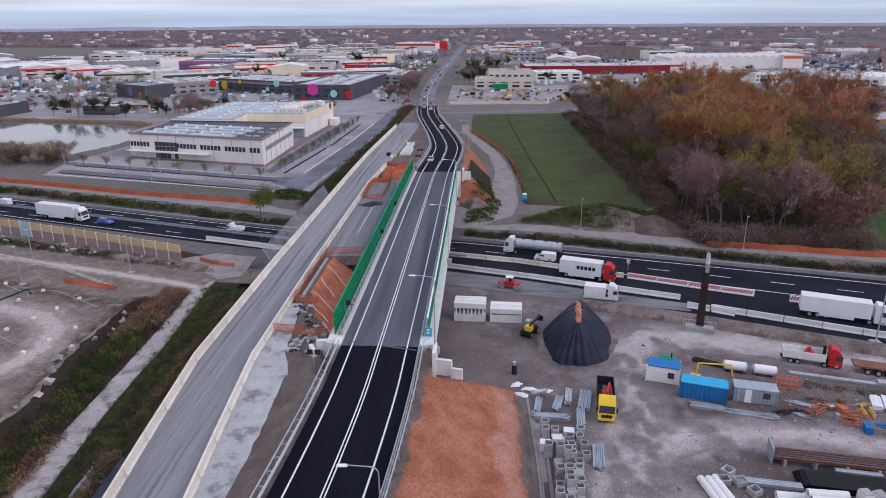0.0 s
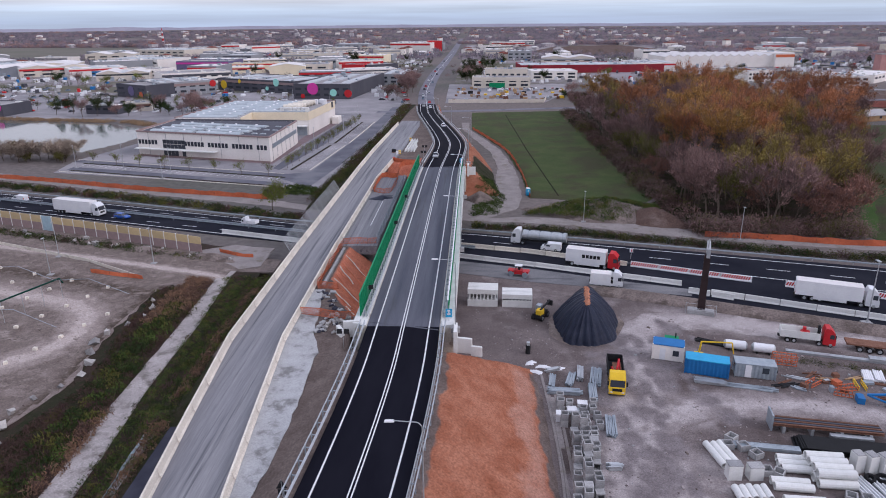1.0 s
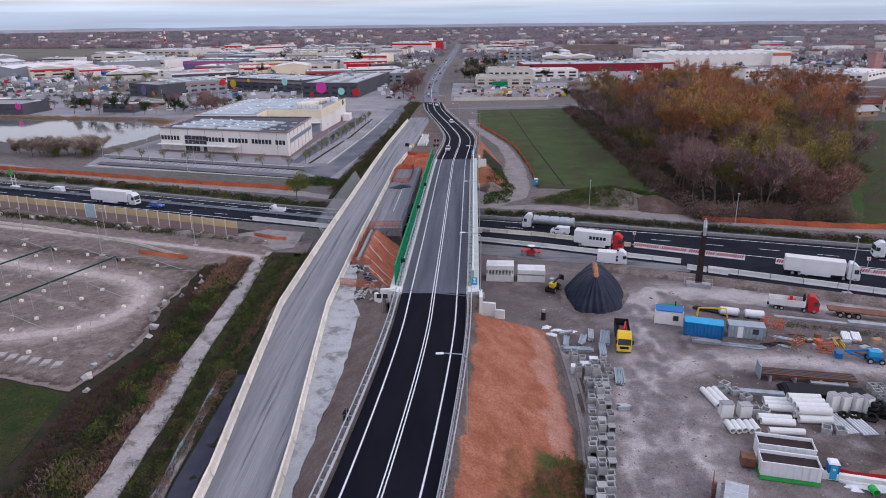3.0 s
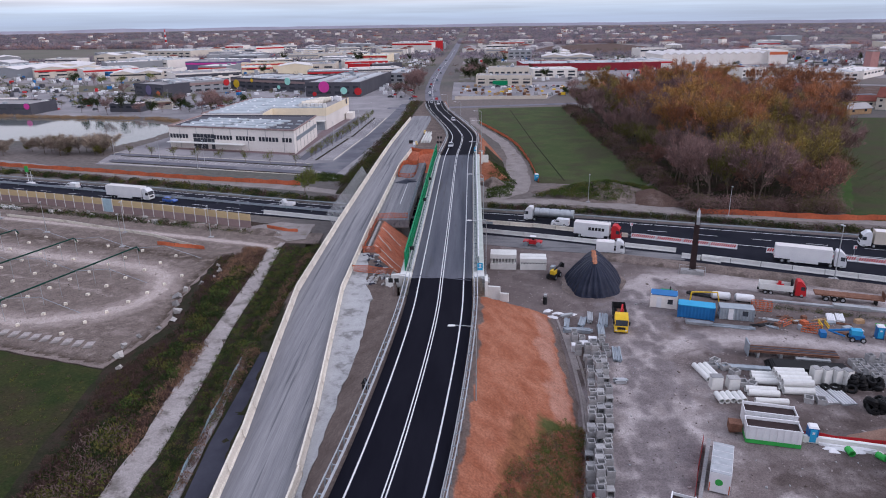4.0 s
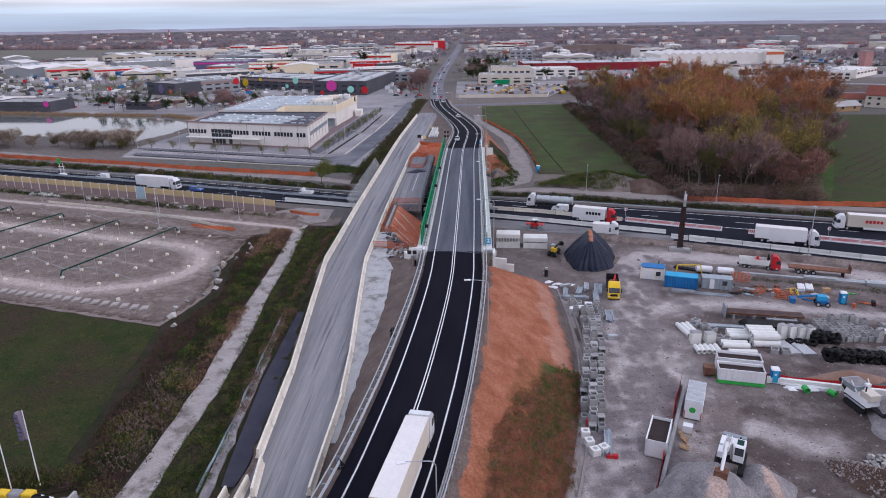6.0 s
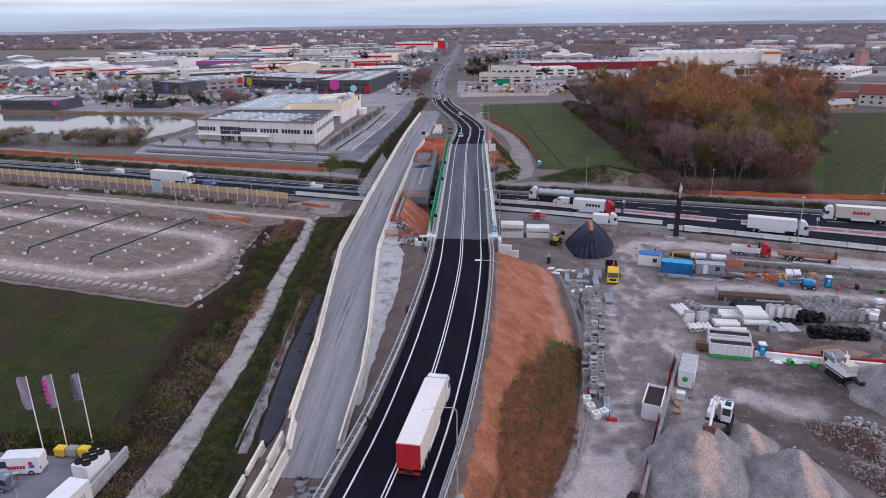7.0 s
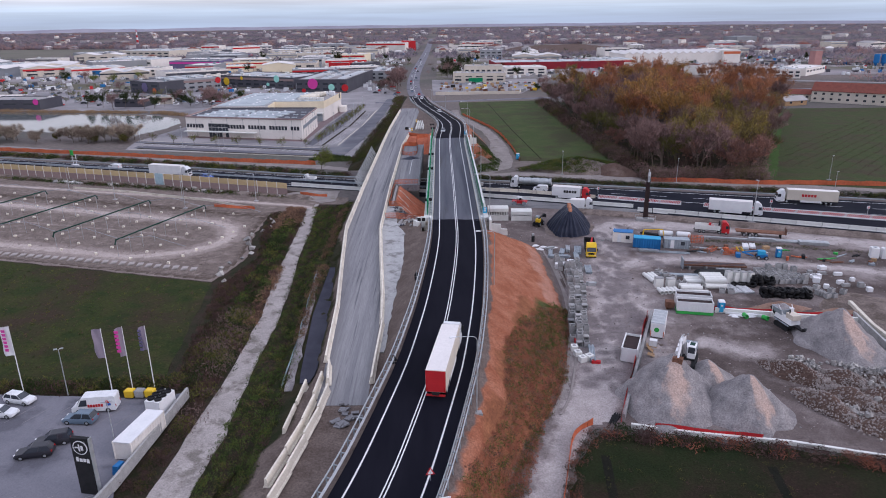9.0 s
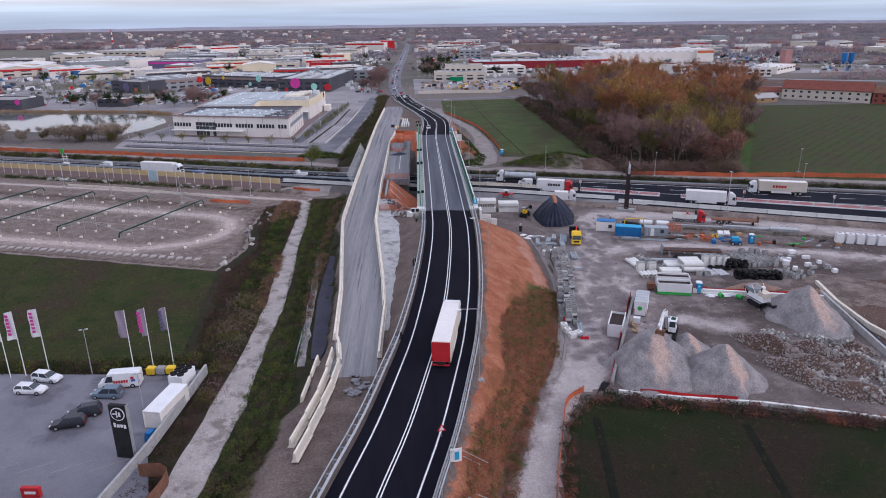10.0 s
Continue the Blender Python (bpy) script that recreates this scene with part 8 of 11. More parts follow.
for i, (x, y, h) in enumerate(((27.0, 60.8, 1.9), (29.4, 60.8, 1.7), (41.9, 62.6, 2.4), (43.3, 62.4, 2.4), (44.7, 62.2, 2.4), (46.1, 62.0, 2.4))):
    b_ = thing("concrete_chamber", "upright pale concrete chamber block", "concrete block", pose(x, y, 0.05, 0, 0, 4 * i), "upright chamber blocks")
    Mesh().box(0, 0, 0, 1.15 if i > 1 else 1.6, 1.3, h, top=0.97).make("block", M["concrete_white"], b_)
    Mesh().box(0, 0, h, 1.0 if i > 1 else 1.7, 1.2, 0.1).make("lid", M["concrete_grey"], b_)
for i, (x, y, rz) in enumerate(((41.2, 58.8, 8), (43.6, 58.6, 6))):
    pn = thing("panel_stack", "ribbed pale steel deck panels lying flat", "panels", pose(x, y, 0.05, 0, 0, rz), "panel stacks")
    Mesh().box(0, 0, 0, 2.1, 4.6, 0.25).make("sheet", M["galv"], pn)
    for j in range(5):
        Mesh().box(-0.85 + j * 0.42, 0, 0.25, 0.12, 4.6, 0.1).make("rib", M["white"], pn)
for i, (x, y) in enumerate(((28.4, 66.6), (30.2, 66.4), (31.2, 64.8), (29.4, 68.2), (32.4, 61.2), (38.6, 57.2), (40.2, 56.9), (31.2, 61.6))):
    tagged(culvert_mesh(1.3, 1.2, 0.8, 0.14).make("concrete_box", M["concrete_grey"]), "hollow grey concrete box on the yard", "concrete box", "boxes on the yard").matrix_basis = pose(x, y, 0.05, 0, 0, 13 * i)
bar_stack(pose(33.0, 66.6, 0.05, 0, 0, -8), "long blue-grey steel channels lying together", 4, 8.0, "galv_dull", size=0.22, seed=5)
# sheet piles and black mesh on bearers
sp_ = thing("beam_rack", "long rusty steel beams on bearers", "steel", pose(42.0, 70.3, 0.05, 0, 0, -9))
for i in range(5):
    Mesh().box(0, -0.9 + i * 0.45, 0.9, 13.0, 0.3, 0.08).box(0, -0.9 + i * 0.45, 1.15, 13.0, 0.3, 0.08).box(0, -0.9 + i * 0.45, 0.95, 13.0, 0.06, 0.25).make("beam", M["wall_dark"] if i % 2 else M["rust"], sp_)
for i in range(4):
    Mesh().box(-5.2 + i * 3.4, 0, 0, 0.35, 2.4, 0.9).make("bearer", M["galv"], sp_)
Mesh().box(-6.7, 0, 0.2, 0.2, 2.4, 2.2).make("end_frame", M["galv_dull"], sp_)
Mesh().box(2.6, -1.6, 0.2, 5.0, 0.7, 0.6).make("beam", M["galv"], sp_)
mt_ = thing("mesh_stack", "stack of black reinforcing mesh mats", "steel", pose(42.6, 66.3, 0.05, 0, 0, -11))
for j in range(9):
    Mesh().box(0.15 * (j % 3), 0.1 * (j % 2), 0.05 + j * 0.09, 11.8 - 0.2 * j, 2.9, 0.07, 0.5 * j - 2).make("mat", M["black_pipe"], mt_)


def coil_pile(m, n, seed, label):
    t = thing("pipe_coils", label, "pipe coils", m, "black pipe coils")
    rng = random.Random(seed)
    for i in range(n):
        c = Mesh()
        R, r = rng.uniform(0.4, 0.65), 0.24
        N, K = 16, 6
        v, f = [], []
        for a in range(N):
            for b in range(K):
                A, B = 2 * math.pi * a / N, 2 * math.pi * b / K
                v.append(((R + r * math.cos(B)) * math.cos(A), (R + r * math.cos(B)) * math.sin(A), r * 1.6 * math.sin(B)))
                f.append((a * K + b, ((a + 1) % N) * K + b, ((a + 1) % N) * K + (b + 1) % K, a * K + (b + 1) % K))
        c.add(v, f)
        ob = c.make("coil", M["black_pipe"], t)
        ob.matrix_basis = pose((i % 4) * 1.15 - 1.8 + rng.uniform(-0.2, 0.2), (i // 4 % 2) * 0.95 + rng.uniform(-0.2, 0.2), 0.3 + (i // 8) * 0.45, rng.uniform(-25, 60), rng.uniform(-20, 20), rng.uniform(0, 360))
    return t


coil_pile(pose(48.4, 61.0, 0.05, 0, 0, -6), 26, 1, "heap of coiled black plastic drain pipe")
coil_pile(pose(47.6, 54.6, 0.05, 0, 0, -8), 26, 2, "heap of coiled black plastic drain pipe")
coil_pile(pose(52.2, 54.0, 0.05, 0, 0, -8), 24, 3, "heap of coiled black plastic drain pipe")
coil_pile(pose(44.4, 60.4, 0.05, 0, 0, -8), 4, 4, "small coil of black plastic drain pipe")
rng = random.Random(19)
for i in range(34):
    x, y = 50.0 + (i % 7) * 1.2 + rng.uniform(-0.15, 0.15), 61.6 + (i // 7) * 1.55 + rng.uniform(-0.2, 0.2)
    for lv in range(rng.choice((1, 1, 2))):
        ob = copy_thing(cul, Matrix())
        ob.matrix_basis = pose(x, y, 0.06 + lv * 1.0, 0, 0, rng.uniform(-12, 12))
        tagged(ob, "hollow grey concrete box stacked on the yard", "", "boxes on the yard")
for i in range(9):
    ob = copy_thing(cul, Matrix())
    ob.matrix_basis = pose(rng.uniform(54.5, 62), rng.uniform(53.5, 59), 0.06, 0, 0, rng.uniform(0, 30))
    tagged(ob, "hollow grey concrete box on the yard", "", "boxes on the yard")
for i in range(16):
    tagged(Mesh().box(0, 0, 0, rng.uniform(0.8, 1.6), rng.uniform(0.6, 1.2), rng.uniform(0.6, 1.1), top=0.98).make("wrapped_pallet", M["white"] if i % 3 else M["concrete_grey"]), "pallet of wrapped grey blocks", "pallet", "wrapped pallets").matrix_basis = pose(rng.uniform(59, 68), rng.uniform(56, 70), 0.05, 0, 0, rng.uniform(-20, 20))

# ibc tank and broken pallets by the wall
ib = thing("bulk_tank", "white plastic tank in a wire cage", "tank", pose(18.0, 34.6, 0.05, 0, 0, 68))
Mesh().box(0, 0, 0.15, 1.0, 1.2, 1.0).make("bottle", M["white"], ib)
for i in range(5):
    for s in (-1, 1):
        Mesh().box(-0.5 + i * 0.25, s * 0.62, 0.15, 0.03, 0.03, 1.05).make("bar", M["galv"], ib)
Mesh().box(0, 0, 0, 1.1, 1.3, 0.14).make("pallet", M["timber"], ib)
for i, (x, y, rx) in enumerate(((17.0, 32.6, 40), (16.6, 31.0, 10), (16.9, 33.6, 60))):
    pa = thing("pallet", "broken bare timber pallet leaning on the wall", "pallet", pose(x, y, 0.4 if i else 0.5, rx, 0, 70), "timber pallets")
    for j in range(6):
        Mesh().box(-0.5 + j * 0.2, 0, 0, 0.12, 1.1, 0.03).make("board", M["timber"], pa)
    for j in range(3):
        Mesh().box(0, -0.5 + j * 0.5, -0.1, 1.1, 0.1, 0.1).make("bearer", M["timber"], pa)
for i, (x, y) in enumerate(((38.0, 45.2), (41.2, 44.2))):
    w_ = thing("green_chute", "bright green round plastic chute on the ground", "chute", pose(x, y, 0.05, 90, 0, 30 * i), "green chutes")
    Mesh().pipe((0, 0.42, -0.55), (0, 0.42, 0.55), 0.42, 0.07, 14).make("barrel", M["bright_green"], w_)
heap("plastic_sheet", 39.4, 45.9, 3.1, 0.8, 0.6, M["white"], "crumpled long white plastic sheet over pipes", 57, n=40, rings=7, rough=0.3, category="sheeting", rz=-14)
bar_stack(pose(38.6, 46.6, 0.05, 0, 0, -16), "long bundle of white wrapped pipes", 6, 6.5, "white", size=0.18, seed=8, skew=1.0)
bar_stack(pose(6.2, 13.0, 0.05, 0, 0, 60), "bundle of dark steel bars by the fence", 8, 2.2, "dark", size=0.1, seed=9, skew=2.0)


# machines
def tracks(parent, L, gap, w=0.5, h=0.8):
    for s in (-1, 1):
        tr = Mesh()
        prof = []
        for i in range(9):
            a = math.pi / 2 + math.pi * i / 8
            prof.append((-L / 2 + h / 2 + h / 2 * math.cos(a), h / 2 + h / 2 * math.sin(a)))
        for i in range(9):
            a = -math.pi / 2 + math.pi * i / 8
            prof.append((L / 2 - h / 2 + h / 2 * math.cos(a), h / 2 + h / 2 * math.sin(a)))
        n = len(prof)
        y0, y1 = s * gap - w / 2, s * gap + w / 2
        tr.add([(x, y0, z) for x, z in prof] + [(x, y1, z) for x, z in prof], [tuple(range(n)), tuple(range(n, 2 * n))[::-1]] + [(i, n + i, n + (i + 1) % n, (i + 1) % n) for i in range(n)])
        tr.make("track", M["dark"], parent)


ex = thing("excavator", "white tracked excavator with a folded arm on the gravel heap", "excavator", pose(20.0, 25.4, 1.9, 0, 0, 243))
ex.scale = (1.18, 1.18, 1.18)
tracks(ex, 3.8, 1.1, 0.55, 0.85)
Mesh().tube((0, 0, 0.8), (0, 0, 1.0), 0.9, n=16).make("slew_ring", M["dark"], ex)
Mesh().box(-0.35, 0, 1.0, 3.1, 2.4, 0.35).make("deck", M["dark"], ex)
Mesh().box(-0.9, -0.1, 1.35, 1.7, 2.3, 0.75, top=0.93).make("engine_cover", M["white"], ex)
Mesh().box(-2.0, 0, 1.05, 0.6, 2.4, 1.15, top=0.9).make("counterweight", M["galv_dull"], ex)
Mesh().box(0.6, -0.95, 1.35, 1.3, 0.55, 0.6, top=0.92).make("toolbox", M["white"], ex)
Mesh().tube((-1.2, 0.6, 2.1), (-1.2, 0.6, 2.6), 0.08, n=8).make("exhaust", M["dark"], ex)
cbn = Mesh().box(0.5, 0.72, 1.35, 1.6, 0.95, 0.7).make("cab", M["white"], ex)
Mesh().box(0.5, 0.72, 2.05, 1.52, 0.9, 0.85, top=0.94).make("window", M["glass"], cbn)
Mesh().box(0.45, 0.72, 2.9, 1.6, 0.98, 0.1, top=0.9).make("roof", M["white"], cbn)
Mesh().box(0.35, 0.72, 3.0, 0.9, 0.6, 0.04).make("hatch", M["dark_green"], cbn)
for px in (-0.27, 1.25):
    for s in (-1, 1):
        Mesh().box(px, 0.72 + s * 0.44, 2.04, 0.07, 0.07, 0.88).make("pillar", M["white"], cbn)
for y0 in (-0.42, 0.02):
    Mesh().add([(0.7, y0, 1.5), (1.3, y0, 1.5), (3.6, y0, 4.75), (6.2, y0, 5.45), (6.1, y0, 5.85), (3.3, y0, 5.35), (0.7, y0, 2.1)] + [(x, y0 + 0.06, z) for x, z in ((0.7, 1.5), (1.3, 1.5), (3.6, 4.75), (6.2, 5.45), (6.1, 5.85), (3.3, 5.35), (0.7, 2.1))], [(6, 5, 4, 3, 2, 1, 0), tuple(range(7, 14))] + [(q, (q + 1) % 7, 7 + (q + 1) % 7, 7 + q) for q in range(7)]).make("boom_plate", M["white"], ex)
Mesh().tube((1.0, -0.17, 1.9), (3.4, -0.17, 5.05), 0.2, 0.2, 6).tube((3.4, -0.17, 5.05), (6.1, -0.17, 5.65), 0.19, 0.16, 6).make("boom", M["white"], ex)
Mesh().tube((5.6, -0.17, 6.0), (7.5, -0.17, 4.2), 0.2, 0.13, 6).make("stick", M["white"], ex)
Mesh().tube((3.6, -0.17, 5.6), (5.6, -0.17, 6.1), 0.08, n=6).make("ram", M["galv"], ex)
for y0 in (-0.5, 0.16):
    Mesh().tube((1.5, y0, 1.7), (3.1, y0, 4.4), 0.08, n=6).make("ram", M["galv"], ex)
Mesh().add([(6.9, -0.75, 4.2), (7.9, -0.75, 4.3), (8.0, -0.75, 3.7), (7.5, -0.75, 3.3), (6.9, -0.75, 3.5), (6.9, 0.4, 4.2), (7.9, 0.4, 4.3), (8.0, 0.4, 3.7), (7.5, 0.4, 3.3), (6.9, 0.4, 3.5)], [(0, 1, 2, 3, 4), (9, 8, 7, 6, 5), (0, 5, 6, 1), (1, 6, 7, 2), (2, 7, 8, 3), (3, 8, 9, 4)]).make("bucket", M["rust"], ex)

cr = thing("crusher", "white tracked stone crusher with a hopper and conveyor", "crusher", pose(43.4, 41.0, 0.05, 0, 0, 100))
tracks(cr, 3.6, 0.95, 0.5, 0.9)
Mesh().box(0, 0, 0.9, 4.6, 1.6, 0.5).make("chassis", M["dark"], cr)
Mesh().box(0, 0, 1.4, 4.4, 2.0, 0.9, top=0.9).make("crusher_box", M["white"], cr)
Mesh().box(1.5, 0, 2.3, 2.0, 1.9, 1.0, top=1.35).make("hopper", M["galv_dull"], cr)
Mesh().box(1.5, 0, 3.31, 2.3, 2.2, 0.03).make("stone_fill", M["gravel_pile"], cr)
Mesh().box(0.2, -0.7, 2.3, 0.5, 0.7, 1.3).make("control_box", M["white"], cr)
Mesh().tube((-1.0, 0.5, 3.2), (-1.0, 0.5, 3.9), 0.1, n=8).make("exhaust", M["dark"], cr)
Mesh().tube((2.6, 0, 1.0), (4.4, 0, 2.2), 0.28, n=4).make("side_conveyor", M["dark"], cr)
for s in (-1, 1):
    Mesh().box(-0.2, s * 1.25, 1.25, 3.8, 0.3, 0.06).make("walkway", M["galv_dull"], cr)
Mesh().box(-1.4, 0, 2.3, 1.8, 1.6, 0.9).make("engine_housing", M["cream"], cr)
Mesh().box(-3.6, 0, 1.2, 3.4, 0.8, 0.25).box(-4.9, 0, 1.5, 0.8, 0.9, 0.4).make("conveyor", M["dark"], cr)
for s in (-1, 1):
    Mesh().tube((-0.4, s * 1.0, 2.3), (1.0, s * 1.25, 3.9), 0.07, n=6).make("brace", M["white"], cr)
    Mesh().tube((2.6, s * 1.2, 0.9), (2.6, s * 1.2, 3.3), 0.06, n=6).make("rail", M["white"], cr)

yt = lorry("yellow", "dark", "yellow crane lorry with a red loading crane in its bed", pose(18.2, 86.8, 0.05, 0, 0, 262), "tipper", 7.0, "lorries in the yard")
for i, (a, b, r) in enumerate((((6.6, 0, 1.2), (6.6, 0, 3.4), 0.2), ((6.6, 0, 3.4), (4.2, 0.4, 3.8), 0.16), ((4.2, 0.4, 3.8), (4.6, 0.6, 2.0), 0.12), ((3.0, -0.5, 1.6), (5.4, -0.5, 2.4), 0.2))):
    Mesh().tube(a, b, r, n=6).make("crane_arm", M["red_paint"], yt)
Mesh().box(3.0, 0.3, 1.25, 3.0, 1.4, 0.5).make("load", M["rust"], yt)
rt_ = lorry("red", "concrete_white", "red crane lorry with a pale dropside bed", pose(47.6, 97.6, 0.05, 0, 0, -17), "tipper", 7.2, "lorries in the yard")
for i, (a, b, r) in enumerate((((6.9, 0, 1.2), (6.9, 0, 3.8), 0.22), ((6.9, 0, 3.8), (7.3, 0.2, 1.8), 0.2), ((7.0, -0.5, 1.4), (7.0, -0.5, 3.4), 0.15))):
    Mesh().tube(a, b, r, n=6).make("crane_arm", M["dark"], rt_)
rt_.scale = (0.82, 0.88, 0.85)
yt.scale = (0.9, 0.92, 0.9)
Mesh().box(4.6, 0, 1.3, 1.6, 1.4, 0.9).box(4.4, 0.2, 2.1, 0.6, 0.6, 0.9).make("red_machine", M["red_paint"], rt_, "small red machine in the bed")
fb = thing("flatbed_trailer", "long rusty flatbed trailer parked by the bank", "trailer", pose(62.2, 92.8, 0.05, 0, 0, -17))
Mesh().box(0, 0, 1.1, 11.5, 2.4, 0.25).make("bed", M["rust"], fb)
Mesh().box(5.7, 0, 1.3, 0.1, 2.4, 1.1).make("headboard", M["rust"], fb)
for x in (-3.8, -2.4, -1.0):
    for s in (-1, 1):
        wheel(fb, x, s * 1.0, 0.5, 0.34)
Mesh().box(4.6, 0, 0, 0.3, 1.6, 1.1).make("landing_leg", M["dark"], fb)
for i, (x, y, L) in enumerate(((52.5, 91.4, 12.0), (61, 89.3, 6.0), (66.5, 88.4, 5.5), (72, 86.2, 6.5))):
    bar_stack(pose(x, y, 0.05, 0, 0, -15), "long pale steel beams laid along the bank", 2 + i, L, "galv", size=0.35, rows=1 + i % 2, seed=40 + i)
# orange scaffold frames, blue platform lift and mixed steel
for i, (x, y, rz) in enumerate(((44.6, 88.6, -14), (46.2, 82.5, 35), (50.5, 81.2, 10), (52.6, 82.0, 80), (49.0, 79.6, -20))):
    sc = thing("scaffold_frame", "orange steel scaffold frame stacked on the yard", "scaffold", pose(x, y, 0.05, 0, 0, rz), "orange scaffold frames")
    L = 3.4 if i == 0 else 2.4
    for h in ((0.1, 0.9, 1.7) if i == 0 else (0.1, 0.6)):
        for s in (-0.5, 0.5):
            Mesh().tube((-L / 2, s, h), (L / 2, s, h), 0.07, n=6).make("rail", M["orange_net"] if i != 3 else M["yellow"], sc)
    for j in range(6):
        for s in (-0.5, 0.5):
            Mesh().tube((-L / 2 + j * L / 5, s, 0), (-L / 2 + j * L / 5, s, 1.75 if i == 0 else 0.7), 0.05, n=6).make("upright", M["orange_net"] if i != 3 else M["yellow"], sc)
lf = thing("platform_lift", "blue articulated boom lift folded in the yard", "lift", pose(54.4, 76.6, 0.05, 0, 0, -14))
Mesh().box(0.8, 0, 0.45, 2.0, 1.6, 0.7).make("chassis", M["blue"], lf)
Mesh().box(0.6, 0, 1.15, 1.6, 1.3, 0.8).make("turret", M["sky_blue"], lf)
Mesh().tube((0.4, 0.4, 1.8), (-3.4, 0.4, 1.2), 0.2, n=6).make("boom", M["blue"], lf)
Mesh().tube((-3.4, 0.4, 1.2), (-1.0, -0.3, 0.7), 0.16, n=6).make("jib", M["blue"], lf)
Mesh().box(-4.2, 0.2, 0.1, 0.9, 1.5, 0.9).make("basket", M["blue"], lf)
for x in (0.0, 1.6):
    for s in (-1, 1):
        wheel(lf, x, s * 0.85, 0.45, 0.3)
rng = random.Random(44)
for i in range(38):
    x = rng.uniform(42, 58) if i < 22 else rng.uniform(58, 82)
    y = lerp(x, [42, 58, 82], [84.5, 81, 73]) + rng.uniform(-3.4, 3.4)
    mtl = rng.choice(("rust", "galv", "orange_net", "rust", "dark", "galv_dull", "timber", "bright_green" if x > 60 else "rust"))
    if i % 2:
        bar_stack(pose(x, y, 0.05, 0, 0, rng.uniform(-40, 40)), "small pile of site steel and timber", rng.randint(2, 5), rng.uniform(1.5, 3.6), mtl, "site_bundle", 0.16, 1, seed=100 + i, skew=3.0, group="site bundles")
    else:
        tagged(Mesh().box(0, 0, 0, rng.uniform(0.6, 1.6), rng.uniform(0.5, 1.2), rng.uniform(0.3, 0.9), top=0.95).make("site_crate", M[mtl]), "small crate of site materials", "crate", "site crates").matrix_basis = pose(x, y, 0.05, 0, 0, rng.uniform(0, 90))
bar_stack(pose(36.5, 81.4, 0.05, 0, 0, -12), "loose blue-grey rails beside the store", 7, 7.0, "galv_dull", size=0.15, rows=1, seed=60, skew=2.5)
bar_stack(pose(31.4, 82.6, 0.05, 0, 0, -14), "sheeted rails in front of the container", 5, 4.2, "galv", size=0.22, rows=2, seed=61, skew=1.0)
bar_stack(pose(36.5, 95.2, 0.05, 0, 0, -28), "dark steel props behind the cabin", 9, 5.5, "dark", size=0.12, rows=2, seed=62, skew=3.0)
for i, x in enumerate((55.0, 56.6)):
    bar_stack(pose(x, 84.8, 0.05, 0, 0, 70), "short white wrapped pipe bundle", 5, 3.2, "white", size=0.22, rows=2, seed=63 + i, skew=0.5)
tagged(Mesh().tube((60.4, 75.2, 0.05), (60.4, 75.2, 0.95), 0.32, n=12).make("orange_drum", M["orange_net"]), "orange plastic drum beside the toilet", "drum")
for i in range(5):
    wb = thing("white_tank", "white cubic tank in the store row", "tank", pose(80.5 + 2.1 * i, 76.4 - 0.7 * i, 0.05, 0, 0, -15), "white cubic tanks")
    Mesh().box(0, 0, 0.1, 1.7, 1.7, 2.3, top=0.95).make("body", M["white"], wb)
    Mesh().tube((0, 0, 2.4), (0, 0, 2.6), 0.4, n=10).make("lid", M["galv"], wb)

# precast concrete stacks near the bridge
for i, (x, y) in enumerate(((-1.6, 111.2), (4.8, 110.9))):
    stc = thing("precast_stack", "stack of white precast concrete units by the bridge", "concrete stack", pose(x, y, 0.05, 0, 0, -3), "precast stacks")
    Mesh().box(0, 0, 0, 5.6, 3.6, 1.35).make("lower_unit", M["concrete_white"], stc)
    if i == 0:
        for j in range(8):
            Mesh().box(-2.4 + j * 0.68, -1.3, 1.35, 0.3, 0.9, 1.1, top=0.6).make("leg", M["concrete_white"], stc)
        Mesh().box(0, 0.5, 1.35, 5.4, 2.2, 1.1).make("core", M["concrete_grey"], stc)
        for j in range(5):
            Mesh().box(0, -1.4 + j * 0.7, 2.45, 5.6, 0.62, 0.95).make("upper_unit", M["concrete_white"], stc)
    else:
        for j in range(9):
            Mesh().box(-2.5 + j * 0.63, -1.4, 1.35, 0.22, 0.5, 0.3).make("spacer", M["concrete_grey"], stc)
        Mesh().box(0, 0.3, 1.35, 5.2, 2.8, 0.3).make("core", M["dark"], stc)
        for j in range(5):
            Mesh().box(0, -1.4 + j * 0.7, 1.65, 5.6, 0.62, 0.9).make("upper_unit", M["concrete_white"], stc)
th = thing("telehandler", "yellow telehandler parked beside the sheeted heap", "telehandler", pose(8.6, 104.6, 0.05, 0, 0, 60))
Mesh().box(0, 0, 0.5, 3.2, 1.4, 0.8).make("chassis", M["dark"], th)
Mesh().box(-0.9, -0.3, 1.2, 1.4, 1.0, 0.9).make("bonnet", M["yellow"], th)
c_ = Mesh().box(0.2, 0.4, 1.2, 1.3, 0.9, 1.3, top=0.9).make("cab", M["galv_dull"], th)
Mesh().tube((-1.2, -0.5, 2.1), (2.8, -0.5, 2.6), 0.18, n=6).make("boom", M["dark"], th)
Mesh().box(2.9, -0.5, 1.6, 0.3, 1.0, 0.9).make("carriage", M["dark"], th)
for x in (-1.1, 1.2):
    for s in (-1, 1):
        wheel(th, x, s * 0.8, 0.55, 0.4)
ro = thing("road_roller", "red road roller with two drums on the works lane", "roller", pose(6.0, 125.4, 0.12, 0, 0, -15))
